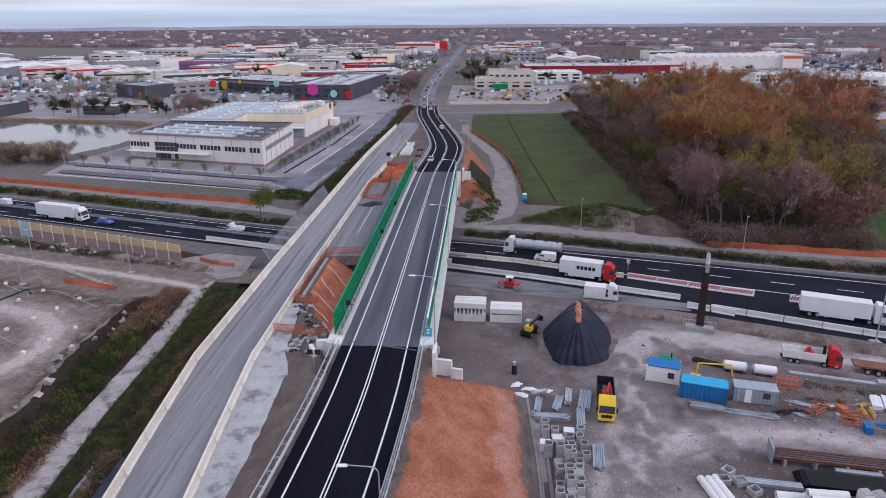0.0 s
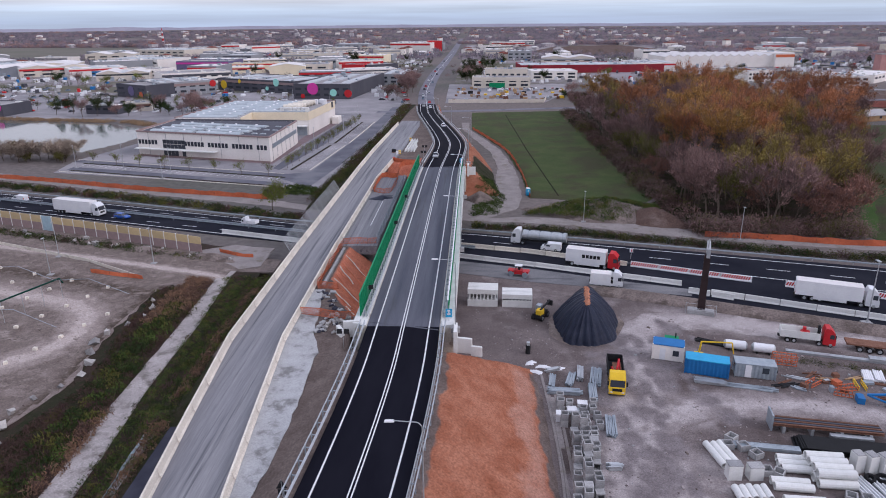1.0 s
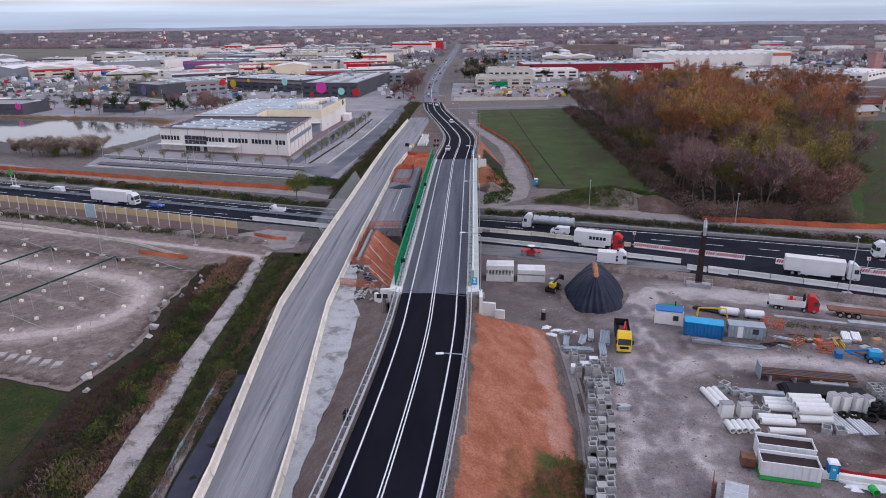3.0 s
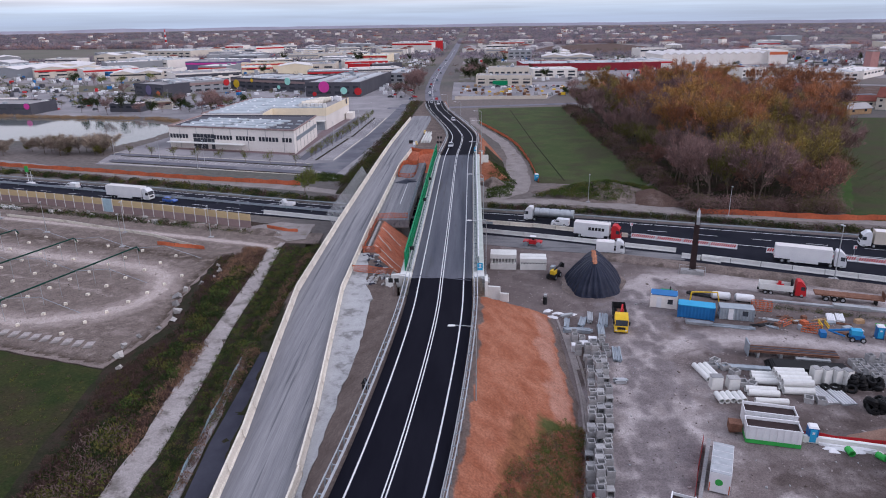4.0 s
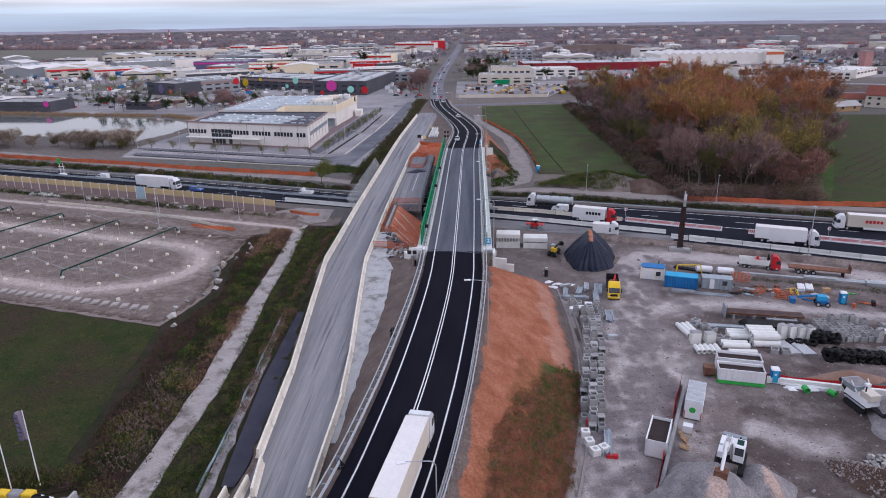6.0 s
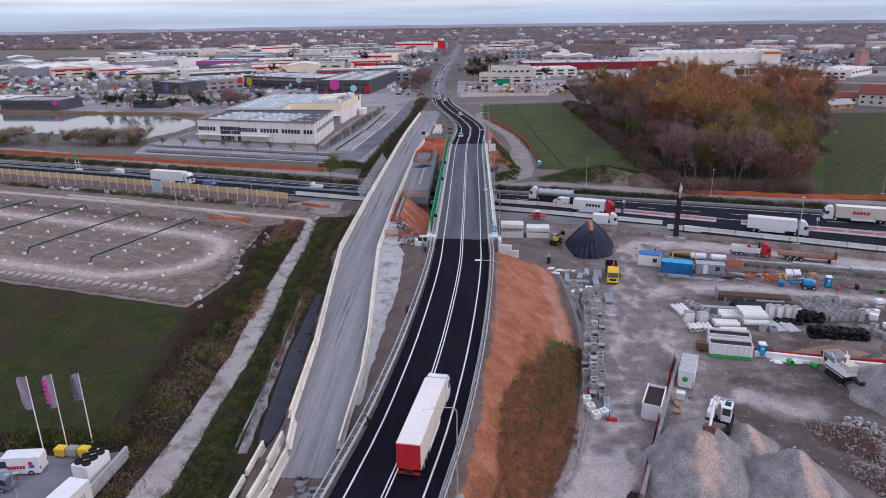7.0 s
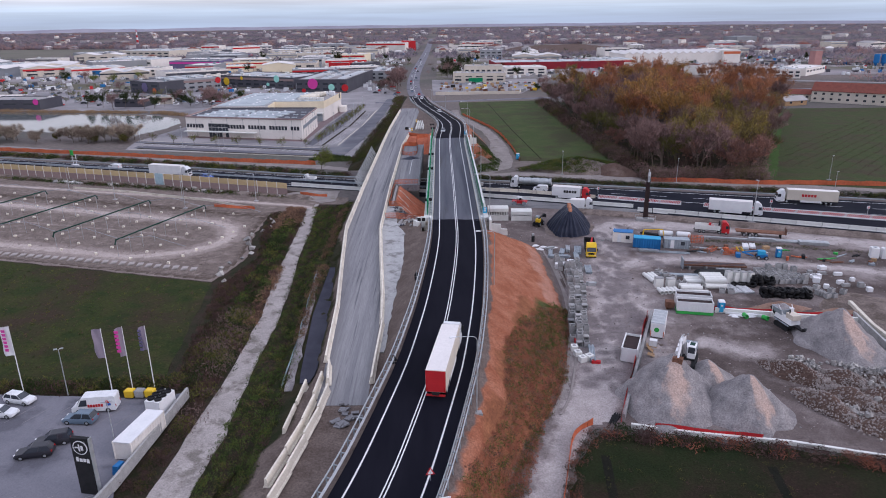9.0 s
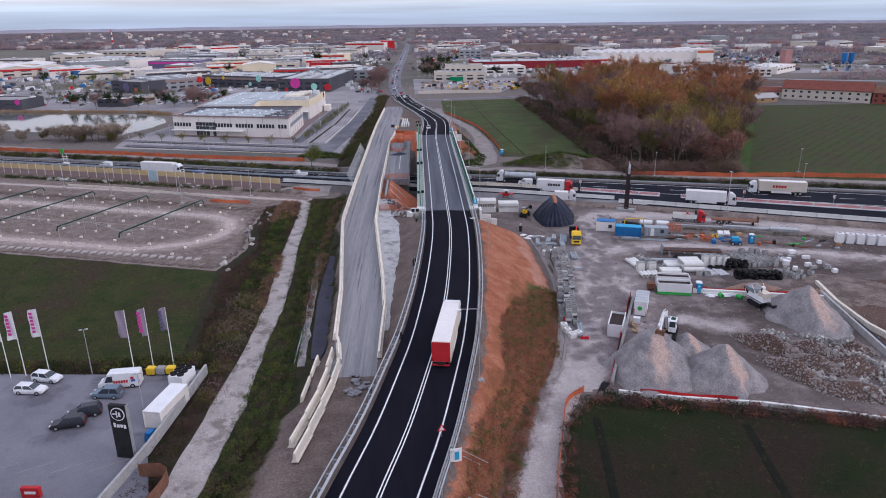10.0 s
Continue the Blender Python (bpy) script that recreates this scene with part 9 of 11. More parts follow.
for x in (-1.5, 1.5):
    Mesh().tube((x, -0.9, 0.6), (x, 0.9, 0.6), 0.6, n=18).make("drum", M["galv_dull"], ro)
    Mesh().box(x * 1.05, 0, 0.95, 1.2, 1.7, 0.35).make("drum_guard", M["red_paint"], ro)
Mesh().box(0, 0, 0.55, 1.6, 1.3, 0.9).make("body", M["red_paint"], ro)
Mesh().box(0, 0, 2.3, 1.5, 1.3, 0.08).make("canopy", M["white"], ro)
for x in (-0.6, 0.6):
    for s in (-0.55, 0.55):
        Mesh().tube((x, s, 1.4), (x, s, 2.3), 0.04, n=6).make("canopy_post", M["dark"], ro)
Mesh().box(0.1, 0, 1.4, 0.5, 0.6, 0.6).make("seat", M["dark"], ro)
sw = lorry("white", "white", "white road sweeper lorry on the works lane", pose(20.2, 121.2, 0.12, 0, 0, -13), "box", 4.6, "works vehicles", tall=3.2)
sw.scale = (0.86, 0.9, 0.86)
# gantry leg on its concrete foot
gl = thing("gantry_post", "tall dark steel sign gantry post on a concrete foot", "gantry", pose(37.8, 107.4, 0.05, 0, 0, -18))
Mesh().box(0, 0, -0.3, 4.6, 1.9, 1.0).box(0, 0, 0.7, 4.2, 1.5, 0.1).make("foot", M["concrete_grey"], gl)
Mesh().box(0, 0, 0.75, 1.3, 0.55, 10.6, top=0.8).make("leg", M["steel_dark"], gl)
Mesh().box(0.1, 1.6, 11.0, 0.6, 5.5, 1.6).make("sign_box", M["galv"], gl, "grey sign box seen edge-on")
Mesh().tube((0, 0, 11.2), (0, 0, 14.2), 0.12, n=6).make("mast", M["galv"], gl)
for s in (-1, 1):
    for u in (-2.6, 2.6):
        Mesh().tube((u, s * 1.1, 0), (u, s * 1.1, 1.4), 0.04, n=5).make("rail_post", M["galv"], gl)
    Mesh().tube((-2.6, s * 1.1, 1.3), (2.6, s * 1.1, 1.3), 0.04, n=5).make("handrail", M["galv"], gl)
tall_lamp = thing("street_lamp", "tall grey motorway lamp mast with a small head", "street lamp", pose(65.0, 103.4, 0.1), "motorway lamp masts")
Mesh().box(0, 0, -0.2, 1.6, 1.6, 0.6).make("footing", M["concrete_grey"], tall_lamp)
Mesh().tube((0, 0, 0.3), (0, 0, 11.5), 0.13, 0.07, 10).make("pole", M["galv"], tall_lamp)
Mesh().box(0, 0.35, 11.5, 0.5, 1.1, 0.16).make("head", M["galv"], tall_lamp)
for x, y in ((60.5, 150.2), (25.5, 165.4), (112, 152), (-119, 137.1), (-98, 137), (-93, 125.5), (-140, 150), (-74, 133), (100, 128), (-150, 232), (-110, 215)):
    o_ = copy_thing(tall_lamp, pose(x, y, 0.0, 0, 0, 180) @ Matrix.Scale(0.72, 4))
    o_.scale = (0.72, 0.72, 0.72)
# chevron markers on the motorway
for i, (x, y) in enumerate(((31.6, 136.6), (77, 118.8), (100, 111))):
    cv = thing("chevron_sign", "small white and red chevron board on a post", "sign", pose(x, y, 0.12, 0, 0, -15), "chevron boards")
    Mesh().tube((0, 0, 0), (0, 0, 2.2), 0.05, n=6).make("post", M["galv"], cv)
    Mesh().box(0, 0, 1.5, 0.7, 0.06, 0.8).make("board", M["white"], cv)
    Mesh().box(0.1, -0.045, 1.62, 0.25, 0.02, 0.55).make("mark", M["red_paint"], cv)
# earth face between motorway works and yard
bk = curve_through([(19.5, 118.6, 0), (23, 117.6, 0), (32, 114.6, 0), (76, 97.4, 0), (140, 71.2, 0), (200, 46, 0)], 3)
tagged(Mesh().sweep(bk, [(-3.4, 0.03), (-2.4, 0.55), (-0.6, 1.05), (0.6, 0.75), (1.2, 0.1), (1.2, -0.1), (-3.4, -0.1)]).make("ground_earth_bank", M["dirt"], smooth=True), "low brown earth bank along the motorway works", "bank", kind="structure")
# grassy ridge behind the steel store
scrub("ridge_weeds", beside([(46, 90.0), (60, 85.8), (90, 76.5)], 220, 0.9, 31), [LEAF[4], LEAF[3]], "strip of dark grass behind the steel store", (0.3, 0.7), 32, 30, "grass")

# loose stones and scraps over the yard
rng = random.Random(141)
grit = Mesh()
for i in range(3600):
    x, y = rng.uniform(-4, 95), rng.uniform(6, 112)
    if y > 118 - 0.36 * x or y < 10 or x < 8 and y < 75 or 10 < x < 22 and 92 < y < 112:
        continue
    s_ = rng.uniform(0.06, 0.2) * (2.0 if rng.random() < 0.05 else 1.0)
    grit.box(x, y, 0.04, s_ * rng.uniform(0.8, 2.2), s_, s_ * 0.6, rng.uniform(0, 180), rng.choice((0, 2, 1, 2, 2, 2)), top=0.7)
tagged(grit.make("yard_grit", [M["concrete_grey"], M["dirt"], M["yard_worn"], M["rust"]]), "loose stones and scraps over the yard gravel", "gravel", kind="stuff")

low_wall([(57.4, 44.6, 0), (55.6, 32, 0), (53.8, 18.6, 0)], "long grey concrete wall beside the gravel heap", 1.3, 0.4, "concrete_grey")
tagged(Mesh().sweep([(58.6, 44, 0), (56.9, 32, 0), (55.1, 19, 0)], [(-0.8, 0), (-0.6, 0.5), (0.5, 0.35), (0.9, 0)]).make("black_sheeting", M["black_sheet"]), "black plastic sheeting along the foot of the wall", "sheeting")


# ---- west side: noise barrier ----
nb = thing("noise_barrier", "long noise barrier of tan and mauve panels between white posts", "noise barrier", kind="structure")
up = Mesh().box(0, 0, 2.1, 3.5, 0.16, 1.75).make("upper_panel", M["tan_panel"], nb, "tan upper panel")
lo = Mesh().box(0, 0, 0.05, 3.5, 0.16, 2.0).make("lower_panel", M["mauve_panel"], nb, "mauve-brown lower panel")
po = Mesh().box(0, 0, -0.1, 0.2, 0.26, 4.1).make("post", M["concrete_white"], nb)
nline = [(-66, 140.6, 0), (-78, 145, 0), (-97.5, 152, 0), (-118, 158.8, 0), (-140, 166, 0), (-162, 172.4, 0), (-260, 203, 0)]
k = 0
for p, rz, _ in along(nline, 3.68, 1.84):
    glassy = 112 < abs(p.x) < 116
    for src in (up, lo):
        ob = src if k == 0 else new(src.name.split(".")[0], src.data)
        ob.parent = nb
        ob.matrix_basis = pose(p.x, p.y, p.z, 0, 0, rz)
    q = radians(rz)
    ob = po if k == 0 else new("post", po.data)
    ob.parent = nb
    ob.matrix_basis = pose(p.x + 1.84 * math.cos(q), p.y + 1.84 * math.sin(q), 0, 0, 0, rz)
    if glassy:
        Mesh().box(0, 0, 0.05, 3.3, 0.2, 3.85).make("glass_panel", M["glass_pale"], nb, "pale blue see-through panel").matrix_basis = pose(p.x, p.y, 0, 0, 0, rz)
    k += 1
tagged(Mesh().sweep([(-150, 163.5, 0), (-141, 159.8, 0)], [(-0.9, 0), (-0.9, 0.5), (0.9, 0.5), (0.9, 0)]).make("concrete_beam", M["concrete_white"]), "long white concrete beam lying on the verge", "beam")
scrub("verge_weeds", beside([(-64, 136.5), (-97, 147.5), (-140, 160), (-220, 184)], 420, 1.6, 41), [LEAF[4], LEAF[4], LEAF[3]], "dark green weeds under the noise barrier", (0.3, 0.9), 42, 30, "weeds")
rng = random.Random(51)
for i in range(26):
    u = rng.random()
    b = new("boulder", rng.choice(blk))
    b.matrix_basis = pose(-57 - 95 * u, 135.5 + 28 * u + rng.uniform(-2, 2), 0.25, rng.uniform(0, 360), rng.uniform(0, 360), 0) @ Matrix.Scale(rng.uniform(0.7, 1.9), 4)
    tagged(b, "pale boulder of rubble on the verge", "boulder", "boulders on the verge")
heap("earth_mound", -62, 137, 6, 2.4, 1.2, M["dirt"], "long low earth mound behind the noise barrier", 61, rough=0.15, category="earth", rz=-18)
heap("earth_mound", -80, 142, 7, 2.0, 1.0, M["lot"], "long low earth mound behind the noise barrier", 62, rough=0.15, category="earth", rz=-18)
# motorway message board frame
vm = thing("message_board", "white portable message board with a green panel above the barrier", "sign", pose(-158, 190.5, 0.1, 0, 0, -17))
Mesh().box(0, 0, 0, 2.6, 1.4, 0.7).make("trailer", M["white"], vm)
for u in (-0.8, 0.8):
    Mesh().tube((u, 0, 0.7), (u, 0, 4.6), 0.08, n=6).make("mast", M["white"], vm)
Mesh().box(0, 0, 2.2, 3.2, 0.12, 0.2).box(0, 0, 3.1, 3.2, 0.12, 0.2).make("cross_bar", M["white"], vm)
Mesh().box(-0.8, 0, 4.2, 1.5, 0.2, 2.0).make("panel", M["bright_green"], vm)

# ---- greenhouse frame on the gravel lot ----
U, V, O = Vector((0.335, 0.942, 0)), Vector((0.942, -0.335, 0)), Vector((-93.5, 82.8, 0))
ft = Mesh().box(0, 0, 0, 0.62, 0.62, 0.5, top=0.9).make("footing_block", M["concrete"])
tagged(ft, "small white concrete footing block on the lot", "concrete block", "footing blocks")
rng = random.Random(61)
k = 0
for i in range(-8, 2):
    for j in range(-1, 8):
        p = O + V * (3.95 + i * 10.55 + rng.uniform(-0.15, 0.15)) + U * (j * 4.95 + 4.6 + rng.uniform(-0.15, 0.15))
        if p.x < -170 or p.x > -69:
            continue
        ob = ft if k == 0 else copy_thing(ft, Matrix())
        ob.matrix_basis = pose(p.x, p.y, 0.05, 0, 0, rng.uniform(-10, 40))
        k += 1
for n_, v in enumerate((0, -19.0, -38.5, -58, -78)):
    gf = thing("greenhouse_frame", "dark green steel eaves beam on thin grey posts", "greenhouse frame", group="unfinished greenhouse frames")
    a, b = O + V * v, O + V * v + U * 32
    zt = 4.3
    bm2 = Mesh()
    bm2.tube((a.x, a.y, zt), (b.x, b.y, zt), 0.17, n=8)
    bm2.tube((a.x, a.y, zt), (a.x - 0.2, a.y - 0.5, zt - 1.1), 0.17, n=8)
    bm2.tube((b.x, b.y, zt), (b.x + 0.2, b.y + 0.5, zt - 1.1), 0.17, n=8)
    bm2.make("beam", M["dark_green"], gf, "dark green beam with bent-down ends")
    for j in range(9):
        p = a + U * (j * 4)
        Mesh().tube((p.x, p.y, 0.05), (p.x, p.y, zt), 0.05, n=5).make("post", M["galv"], gf)
    for j in (0, 3, 6):
        p, q = a + U * (j * 5 + 1), a + U * (j * 5 + 1) + V * 9.3
        Mesh().tube((p.x, p.y, zt), (q.x, q.y, zt + 1.6), 0.045, n=5).make("rafter", M["galv_dull"], gf)
        p2 = a + U * (j * 5 + 1) + V * 18.8
        Mesh().tube((q.x, q.y, zt + 1.6), (p2.x, p2.y, zt), 0.045, n=5).make("rafter", M["galv_dull"], gf)
slb = Mesh().box(0, 0, 0, 1.3, 2.4, 0.16).make("concrete_slab", M["track_pale"])
tagged(slb, "weathered concrete slab laid in a row", "slab", "row of slabs")
for i, (p, rz, _) in enumerate(along([(-160, 94.5, 0.05), (-115.8, 84.3, 0.05), (-86.6, 77.2, 0.05), (-71, 73.2, 0.05)], 2.3)):
    ob = slb if i == 0 else copy_thing(slb, Matrix())
    ob.matrix_basis = pose(p.x, p.y, p.z, 0, 0, rz + 22)
low_wall([(-140, 152.5, 0), (-119.6, 146.3, 0), (-89.6, 134, 0), (-73, 124, 0)], "low pale sheet fence along the lot", 0.8, 0.1, "concrete")
for i in range(14):
    b = new("boulder", rng.choice(blk))
    u = i / 13
    b.matrix_basis = pose(-64.5 + 2.0 * math.sin(i), 112 - 46 * u, 0.3, rng.uniform(0, 360), rng.uniform(0, 360), 0) @ Matrix.Scale(rng.uniform(0.8, 1.7), 4)
    tagged(b, "grey boulder at the edge of the lot", "boulder", "boulders round the lot")

# mesh fence on the old viaduct
mf = thing("mesh_fence", "tall galvanised mesh fence over the motorway", "fence")
for j in range(14):
    y = 120 + j * 4
    Mesh().tube((-40.2, y, 6.9), (-41.6, y, 9.6), 0.06, n=6).make("post", M["galv"], mf)
ms = Mesh()
for h in range(7):
    f0 = h / 6
    ms.tube((-40.2 - 1.4 * f0, 120, 6.9 + 2.7 * f0), (-40.2 - 1.4 * f0, 172, 6.9 + 2.7 * f0), 0.03, n=4)
for i in range(130):
    y = 120 + i * 0.4
    ms.tube((-40.2, y, 6.9), (-41.6, y, 9.6), 0.02, n=3, caps=False)
tagged(ms.make("mesh", M["galv"], mf), kind="stuff")
mf2 = thing("mesh_fence", "galvanised mesh fence on the edge of the half-cut deck", "fence")
for j in range(14):
    y = 126 + j * 4.4
    Mesh().tube((-23.5, y, 6.8), (-23.5, y, 8.8), 0.05, n=6).make("post", M["galv"], mf2)
ms = Mesh()
for h in range(5):
    ms.tube((-23.5, 126, 7.0 + h * 0.44), (-23.5, 183.2, 7.0 + h * 0.44), 0.03, n=4)
for i in range(160):
    ms.tube((-23.5, 126 + i * 0.36, 6.8), (-23.5, 126 + i * 0.36, 8.8), 0.02, n=3, caps=False)
tagged(ms.make("mesh", M["galv_dull"], mf2), kind="stuff")
# old viaduct supports
for x, y in ((-27.2, 128), (-27.2, 172), (-35.5, 121), (-35.5, 172)):
    Mesh_ = Mesh().box(x, y, 0, 7.2, 1.1, 5.9)
    tagged(Mesh_.make("viaduct_pier", M["concrete_grey"]), "grey concrete wall pier of the old viaduct", "pier", kind="structure")
# heap of dark net and reinforcing on the cut deck
heap("dark_net_mound", -27.4, 164, 2.6, 3.0, 0.7, M["black_sheet"], "heap of dark netting on the cut deck", 66, z=6.8, n=26, rings=6, rough=0.3)
tagged(Mesh().box(-26.8, 150, 6.8, 0.15, 22, 0.012).make("road_line", M["paint"]), "worn white line on the cut deck", "road marking", kind="structure")
for x, y, c in ((-29.4, 226, "yellow"), (-30.2, 224.6, "white"), (-30.0, 214, "red_paint"), (-28.3, 256, "yellow")):
    dr = thing("marker_drum", "round coloured marker drum on the old road", "drum", pose(x, y, 6.62 if y < 230 else 6.0), "marker drums")
    Mesh().tube((0, 0, 0), (0, 0, 1.1), 0.45, 0.4, 12).make("body", M[c], dr)
    Mesh().tube((0, 0, 0.45), (0, 0, 0.7), 0.46, n=12).make("band", M["white"], dr)
gn = thing("generator", "small dark generator set on the old road", "generator", pose(-31.6, 228, 6.62))
Mesh().box(0, 0, 0.3, 1.5, 0.9, 0.9).make("housing", M["dark"], gn)
Mesh().box(0, 0, 0, 1.6, 1.0, 0.3).make("skid", M["rust"], gn)
# bank fence and kerb strip left of the old road
net_fence([(-40.0, 17, 3.0), (-40.4, 30, 3.3), (-41.2, 42, 3.6), (-42.2, 60, 4.1)], "pale green plastic edging fence on the bank", 0.8, "glass_pale", seed=70, group="edging fences")
strip("ground_gravel_strip", [16, 21, 40, 63], [-39.4, -39.8, -41.0, -42.4], [-38.4, -38.7, -39.8, -41.6], [3.45, 3.55, 3.95, 4.6], M["gravel_pile"], "strip of gravel beside the dark path", 0.4, 2.0, 0.3, "ground")
# broken slabs and mud at the old road end
rng = random.Random(71)
for i in range(16):
    x, y = rng.uniform(-31, -27), rng.uniform(5, 11)
    tagged(Mesh().box(0, 0, 0, rng.uniform(0.5, 1.6), rng.uniform(0.4, 1.2), 0.18).make("broken_slab", M["asphalt_old"]), "broken piece of old asphalt", "rubble", "broken asphalt").matrix_basis = pose(x, y, max(bank(x, y), 0) + 0.15, rng.uniform(-15, 15), rng.uniform(-15, 15), rng.uniform(0, 90))
for i in range(22):
    x, y = rng.uniform(-26, -22.5), rng.uniform(84, 90)
    b = new("boulder", rng.choice(blk))
    b.matrix_basis = pose(x, y, max(bank(x, y), 0) + 0.25, rng.uniform(0, 360), rng.uniform(0, 360), 0) @ Matrix.Scale(rng.uniform(0.4, 1.0), 4)
    tagged(b, "grey lump of broken concrete by the abutment", "rubble", "lumps by the abutment")

# ---- car park of the dealer ----
car("white", "white estate car parked by the flags", pose(-79.2, 16.4, 0.1, 0, 0, -6))
car("white", "white estate car parked by the flags", pose(-78.6, 19.9, 0.1, 0, 0, -14), height=1.55)
car("steel", "steel-blue suv parked beside the van", pose(-67.2, 14.6, 0.1, 0, 0, 176), height=1.68, width=1.9)
car("black", "black suv parked on the open asphalt", pose(-68.2, 9.6, 0.1, 0, 0, 198), height=1.7, width=1.9)
car("black", "dark grey hatchback parked on the open asphalt", pose(-69.2, 7.0, 0.1, 0, 0, 192), height=1.6)
van("white", "white delivery van with red lettering bars", pose(-66.4, 17.6, 0.1, 0, 0, 186), 6.0, 2.5, "parked vans", badge=True)
cabin(pose(-56.6, 9.4, 0.1, 0, 0, 80), "long white corrugated storage container", 7.4, 2.4, 2.6, "wall_white", "white", "container", True, False, "steel containers")
hv = thing("cooling_unit", "white rooftop-style cooling unit with six black fans", "cooling unit", pose(-57.0, 17.2, 0.1, 0, 0, 76))
Mesh().box(0, 0, 0.1, 3.6, 2.3, 2.3).make("housing", M["white"], hv)
for i in range(3):
    for s in (-0.55, 0.55):
        Mesh().pipe((-1.1 + i * 1.1, s, 2.4), (-1.1 + i * 1.1, s, 2.7), 0.5, 0.06, 14).make("fan_ring", M["dark"], hv)
        Mesh().tube((-1.1 + i * 1.1, s, 2.4), (-1.1 + i * 1.1, s, 2.5), 0.42, n=12).make("fan", M["dark"], hv)
for i, c in enumerate(("yellow", "concrete_grey", "yellow")):
    wbn = thing("waste_bin", "large wheeled waste bin by the hedge", "bin", pose(-63.0 + i * 1.5, 20.8, 0.1, 0, 0, -5), "waste bins")
    Mesh().box(0, 0, 0.2, 1.25, 0.95, 1.0, top=1.08).make("body", M[c], wbn)
    Mesh().box(0, 0, 1.2, 1.36, 1.05, 0.14, top=0.8).make("lid", M[c], wbn)
    for s in (-0.5, 0.5):
        for q in (-0.35, 0.35):
            Mesh().tube((s - 0.04, q, 0.1), (s + 0.04, q, 0.1), 0.1, n=8).make("castor", M["dark"], wbn)
py = thing("pylon_sign", "tall black totem sign with a round emblem and white bar", "sign", pose(-58.4, -0.4, 0.1, 0, 0, -10))
Mesh().box(0, 0, 0, 2.3, 0.5, 7.6).make("panel", M["dark"], py)
Mesh().box(1.19, 0, 0, 0.08, 0.56, 7.65).make("edge_strip", M["galv"], py)
Mesh().tube((0, -0.25, 6.4), (0, -0.3, 6.4), 0.92, n=28).make("emblem_ring", M["white"], py)
Mesh().tube((0, -0.29, 6.4), (0, -0.32, 6.4), 0.8, n=28).make("emblem_disc", M["dark"], py)
Mesh().box(-0.1, -0.335, 5.95, 0.18, 0.02, 0.9).box(0.25, -0.335, 6.1, 0.3, 0.02, 0.6).box(-0.35, -0.335, 6.35, 0.6, 0.02, 0.16).make("emblem_mark", M["white"], py)
Mesh().box(-0.65, -0.27, 4.5, 0.3, 0.03, 0.6).box(-0.2, -0.27, 4.5, 0.35, 0.03, 0.42).box(0.25, -0.27, 4.5, 0.35, 0.03, 0.42).box(0.68, -0.27, 4.38, 0.3, 0.03, 0.54).make("lettering", M["white"], py, "white bars of lettering")


def flag(x, y, h, cloth, bars, rz, seed, drop=4.6, wide=1.35):
    f = thing("flag_pole", "tall white pole with a hanging advertising banner", "flag", pose(x, y, 0.1, 0, 0, rz), "advertising flags")
    Mesh().tube((0, 0, 0), (0, 0, h), 0.075, 0.05, 8).make("pole", M["white"], f)
    rng = random.Random(seed)
    N, K = 10, 6
    v, fs = [], []
    for i in range(N + 1):
        for j in range(K + 1):
            u = j / K
            z = h - 0.1 - drop * i / N - 0.25 * u * u
            v.append((-0.08 - wide * u * (1 - 0.1 * math.sin(i * 0.9 + seed)), 0.18 * math.sin(u * 5 + i * 0.5 + seed) * u, z))
    for i in range(N):
        for j in range(K):
            a = i * (K + 1) + j
            fs.append((a, a + 1, a + K + 2, a + K + 1))
    cl = Mesh().add(v, fs).add([(x_, y_ + 0.03, z_) for x_, y_, z_ in v], [q[::-1] for q in fs]).make("banner", cloth, f, smooth=True)
    if bars is not None:
        s = Mesh()
        for i in range(6):
            s.box(-0.85, -0.22, h - 1.0 - i * 0.6, 0.55, 0.03, 0.42, 0)
        s.make("lettering", bars, cl, "coloured bars of lettering")
    return f


GREYFLAG = mat("greyed_violet_cloth", (0.3, 0.25, 0.3), (0.26, 0.22, 0.27), 1.0, 6, 0.8, 0.1)
flag(-84.8, 21.0, 11, M["white"], None, 0, 1)
flag(-82.8, 21.6, 11, M["white"], M["magenta"], -5, 2)
flag(-79.6, 22.4, 11, M["white"], M["magenta"], -5, 3)
flag(-66.2, 22.0, 10.6, GREYFLAG, None, -8, 4)
flag(-63.4, 22.6, 10.6, GREYFLAG, M["magenta"], 8, 5, wide=0.9)
flag(-60.6, 23.6, 10.2, GREYFLAG, M["wall_violet"], -10, 6, drop=3.8, wide=0.9)
for x, y in ((-72.6, 21.6), (-58.9, 7.2)):
    pl_ = thing("car_park_lamp", "slim grey car park lamp with two heads", "street lamp", pose(x, y, 0.1, 0, 0, 20), "car park lamps")
    Mesh().tube((0, 0, 0), (0, 0, 7.6), 0.08, 0.05, 8).make("pole", M["galv"], pl_)
    for s in (-1, 1):
        Mesh().box(s * 0.4, 0, 7.6, 0.5, 0.3, 0.1).make("head", M["galv"], pl_)
low_wall([(-54.6, 21, 0), (-55.2, 11, 0), (-56.0, 0.5, 0), (-58.2, -14, 0), (-62, -40, 0)], "weathered grey boundary wall of the car park", 1.5, 0.35, "concrete_grey")
net_fence([(-55.2, -4.6, 0), (-51.4, -5.6, 0), (-52.4, -14, 0), (-54, -24, 0)], "rust-orange site fence beside the wall", 2.0, "rust", seed=80, group="rusty site fences")
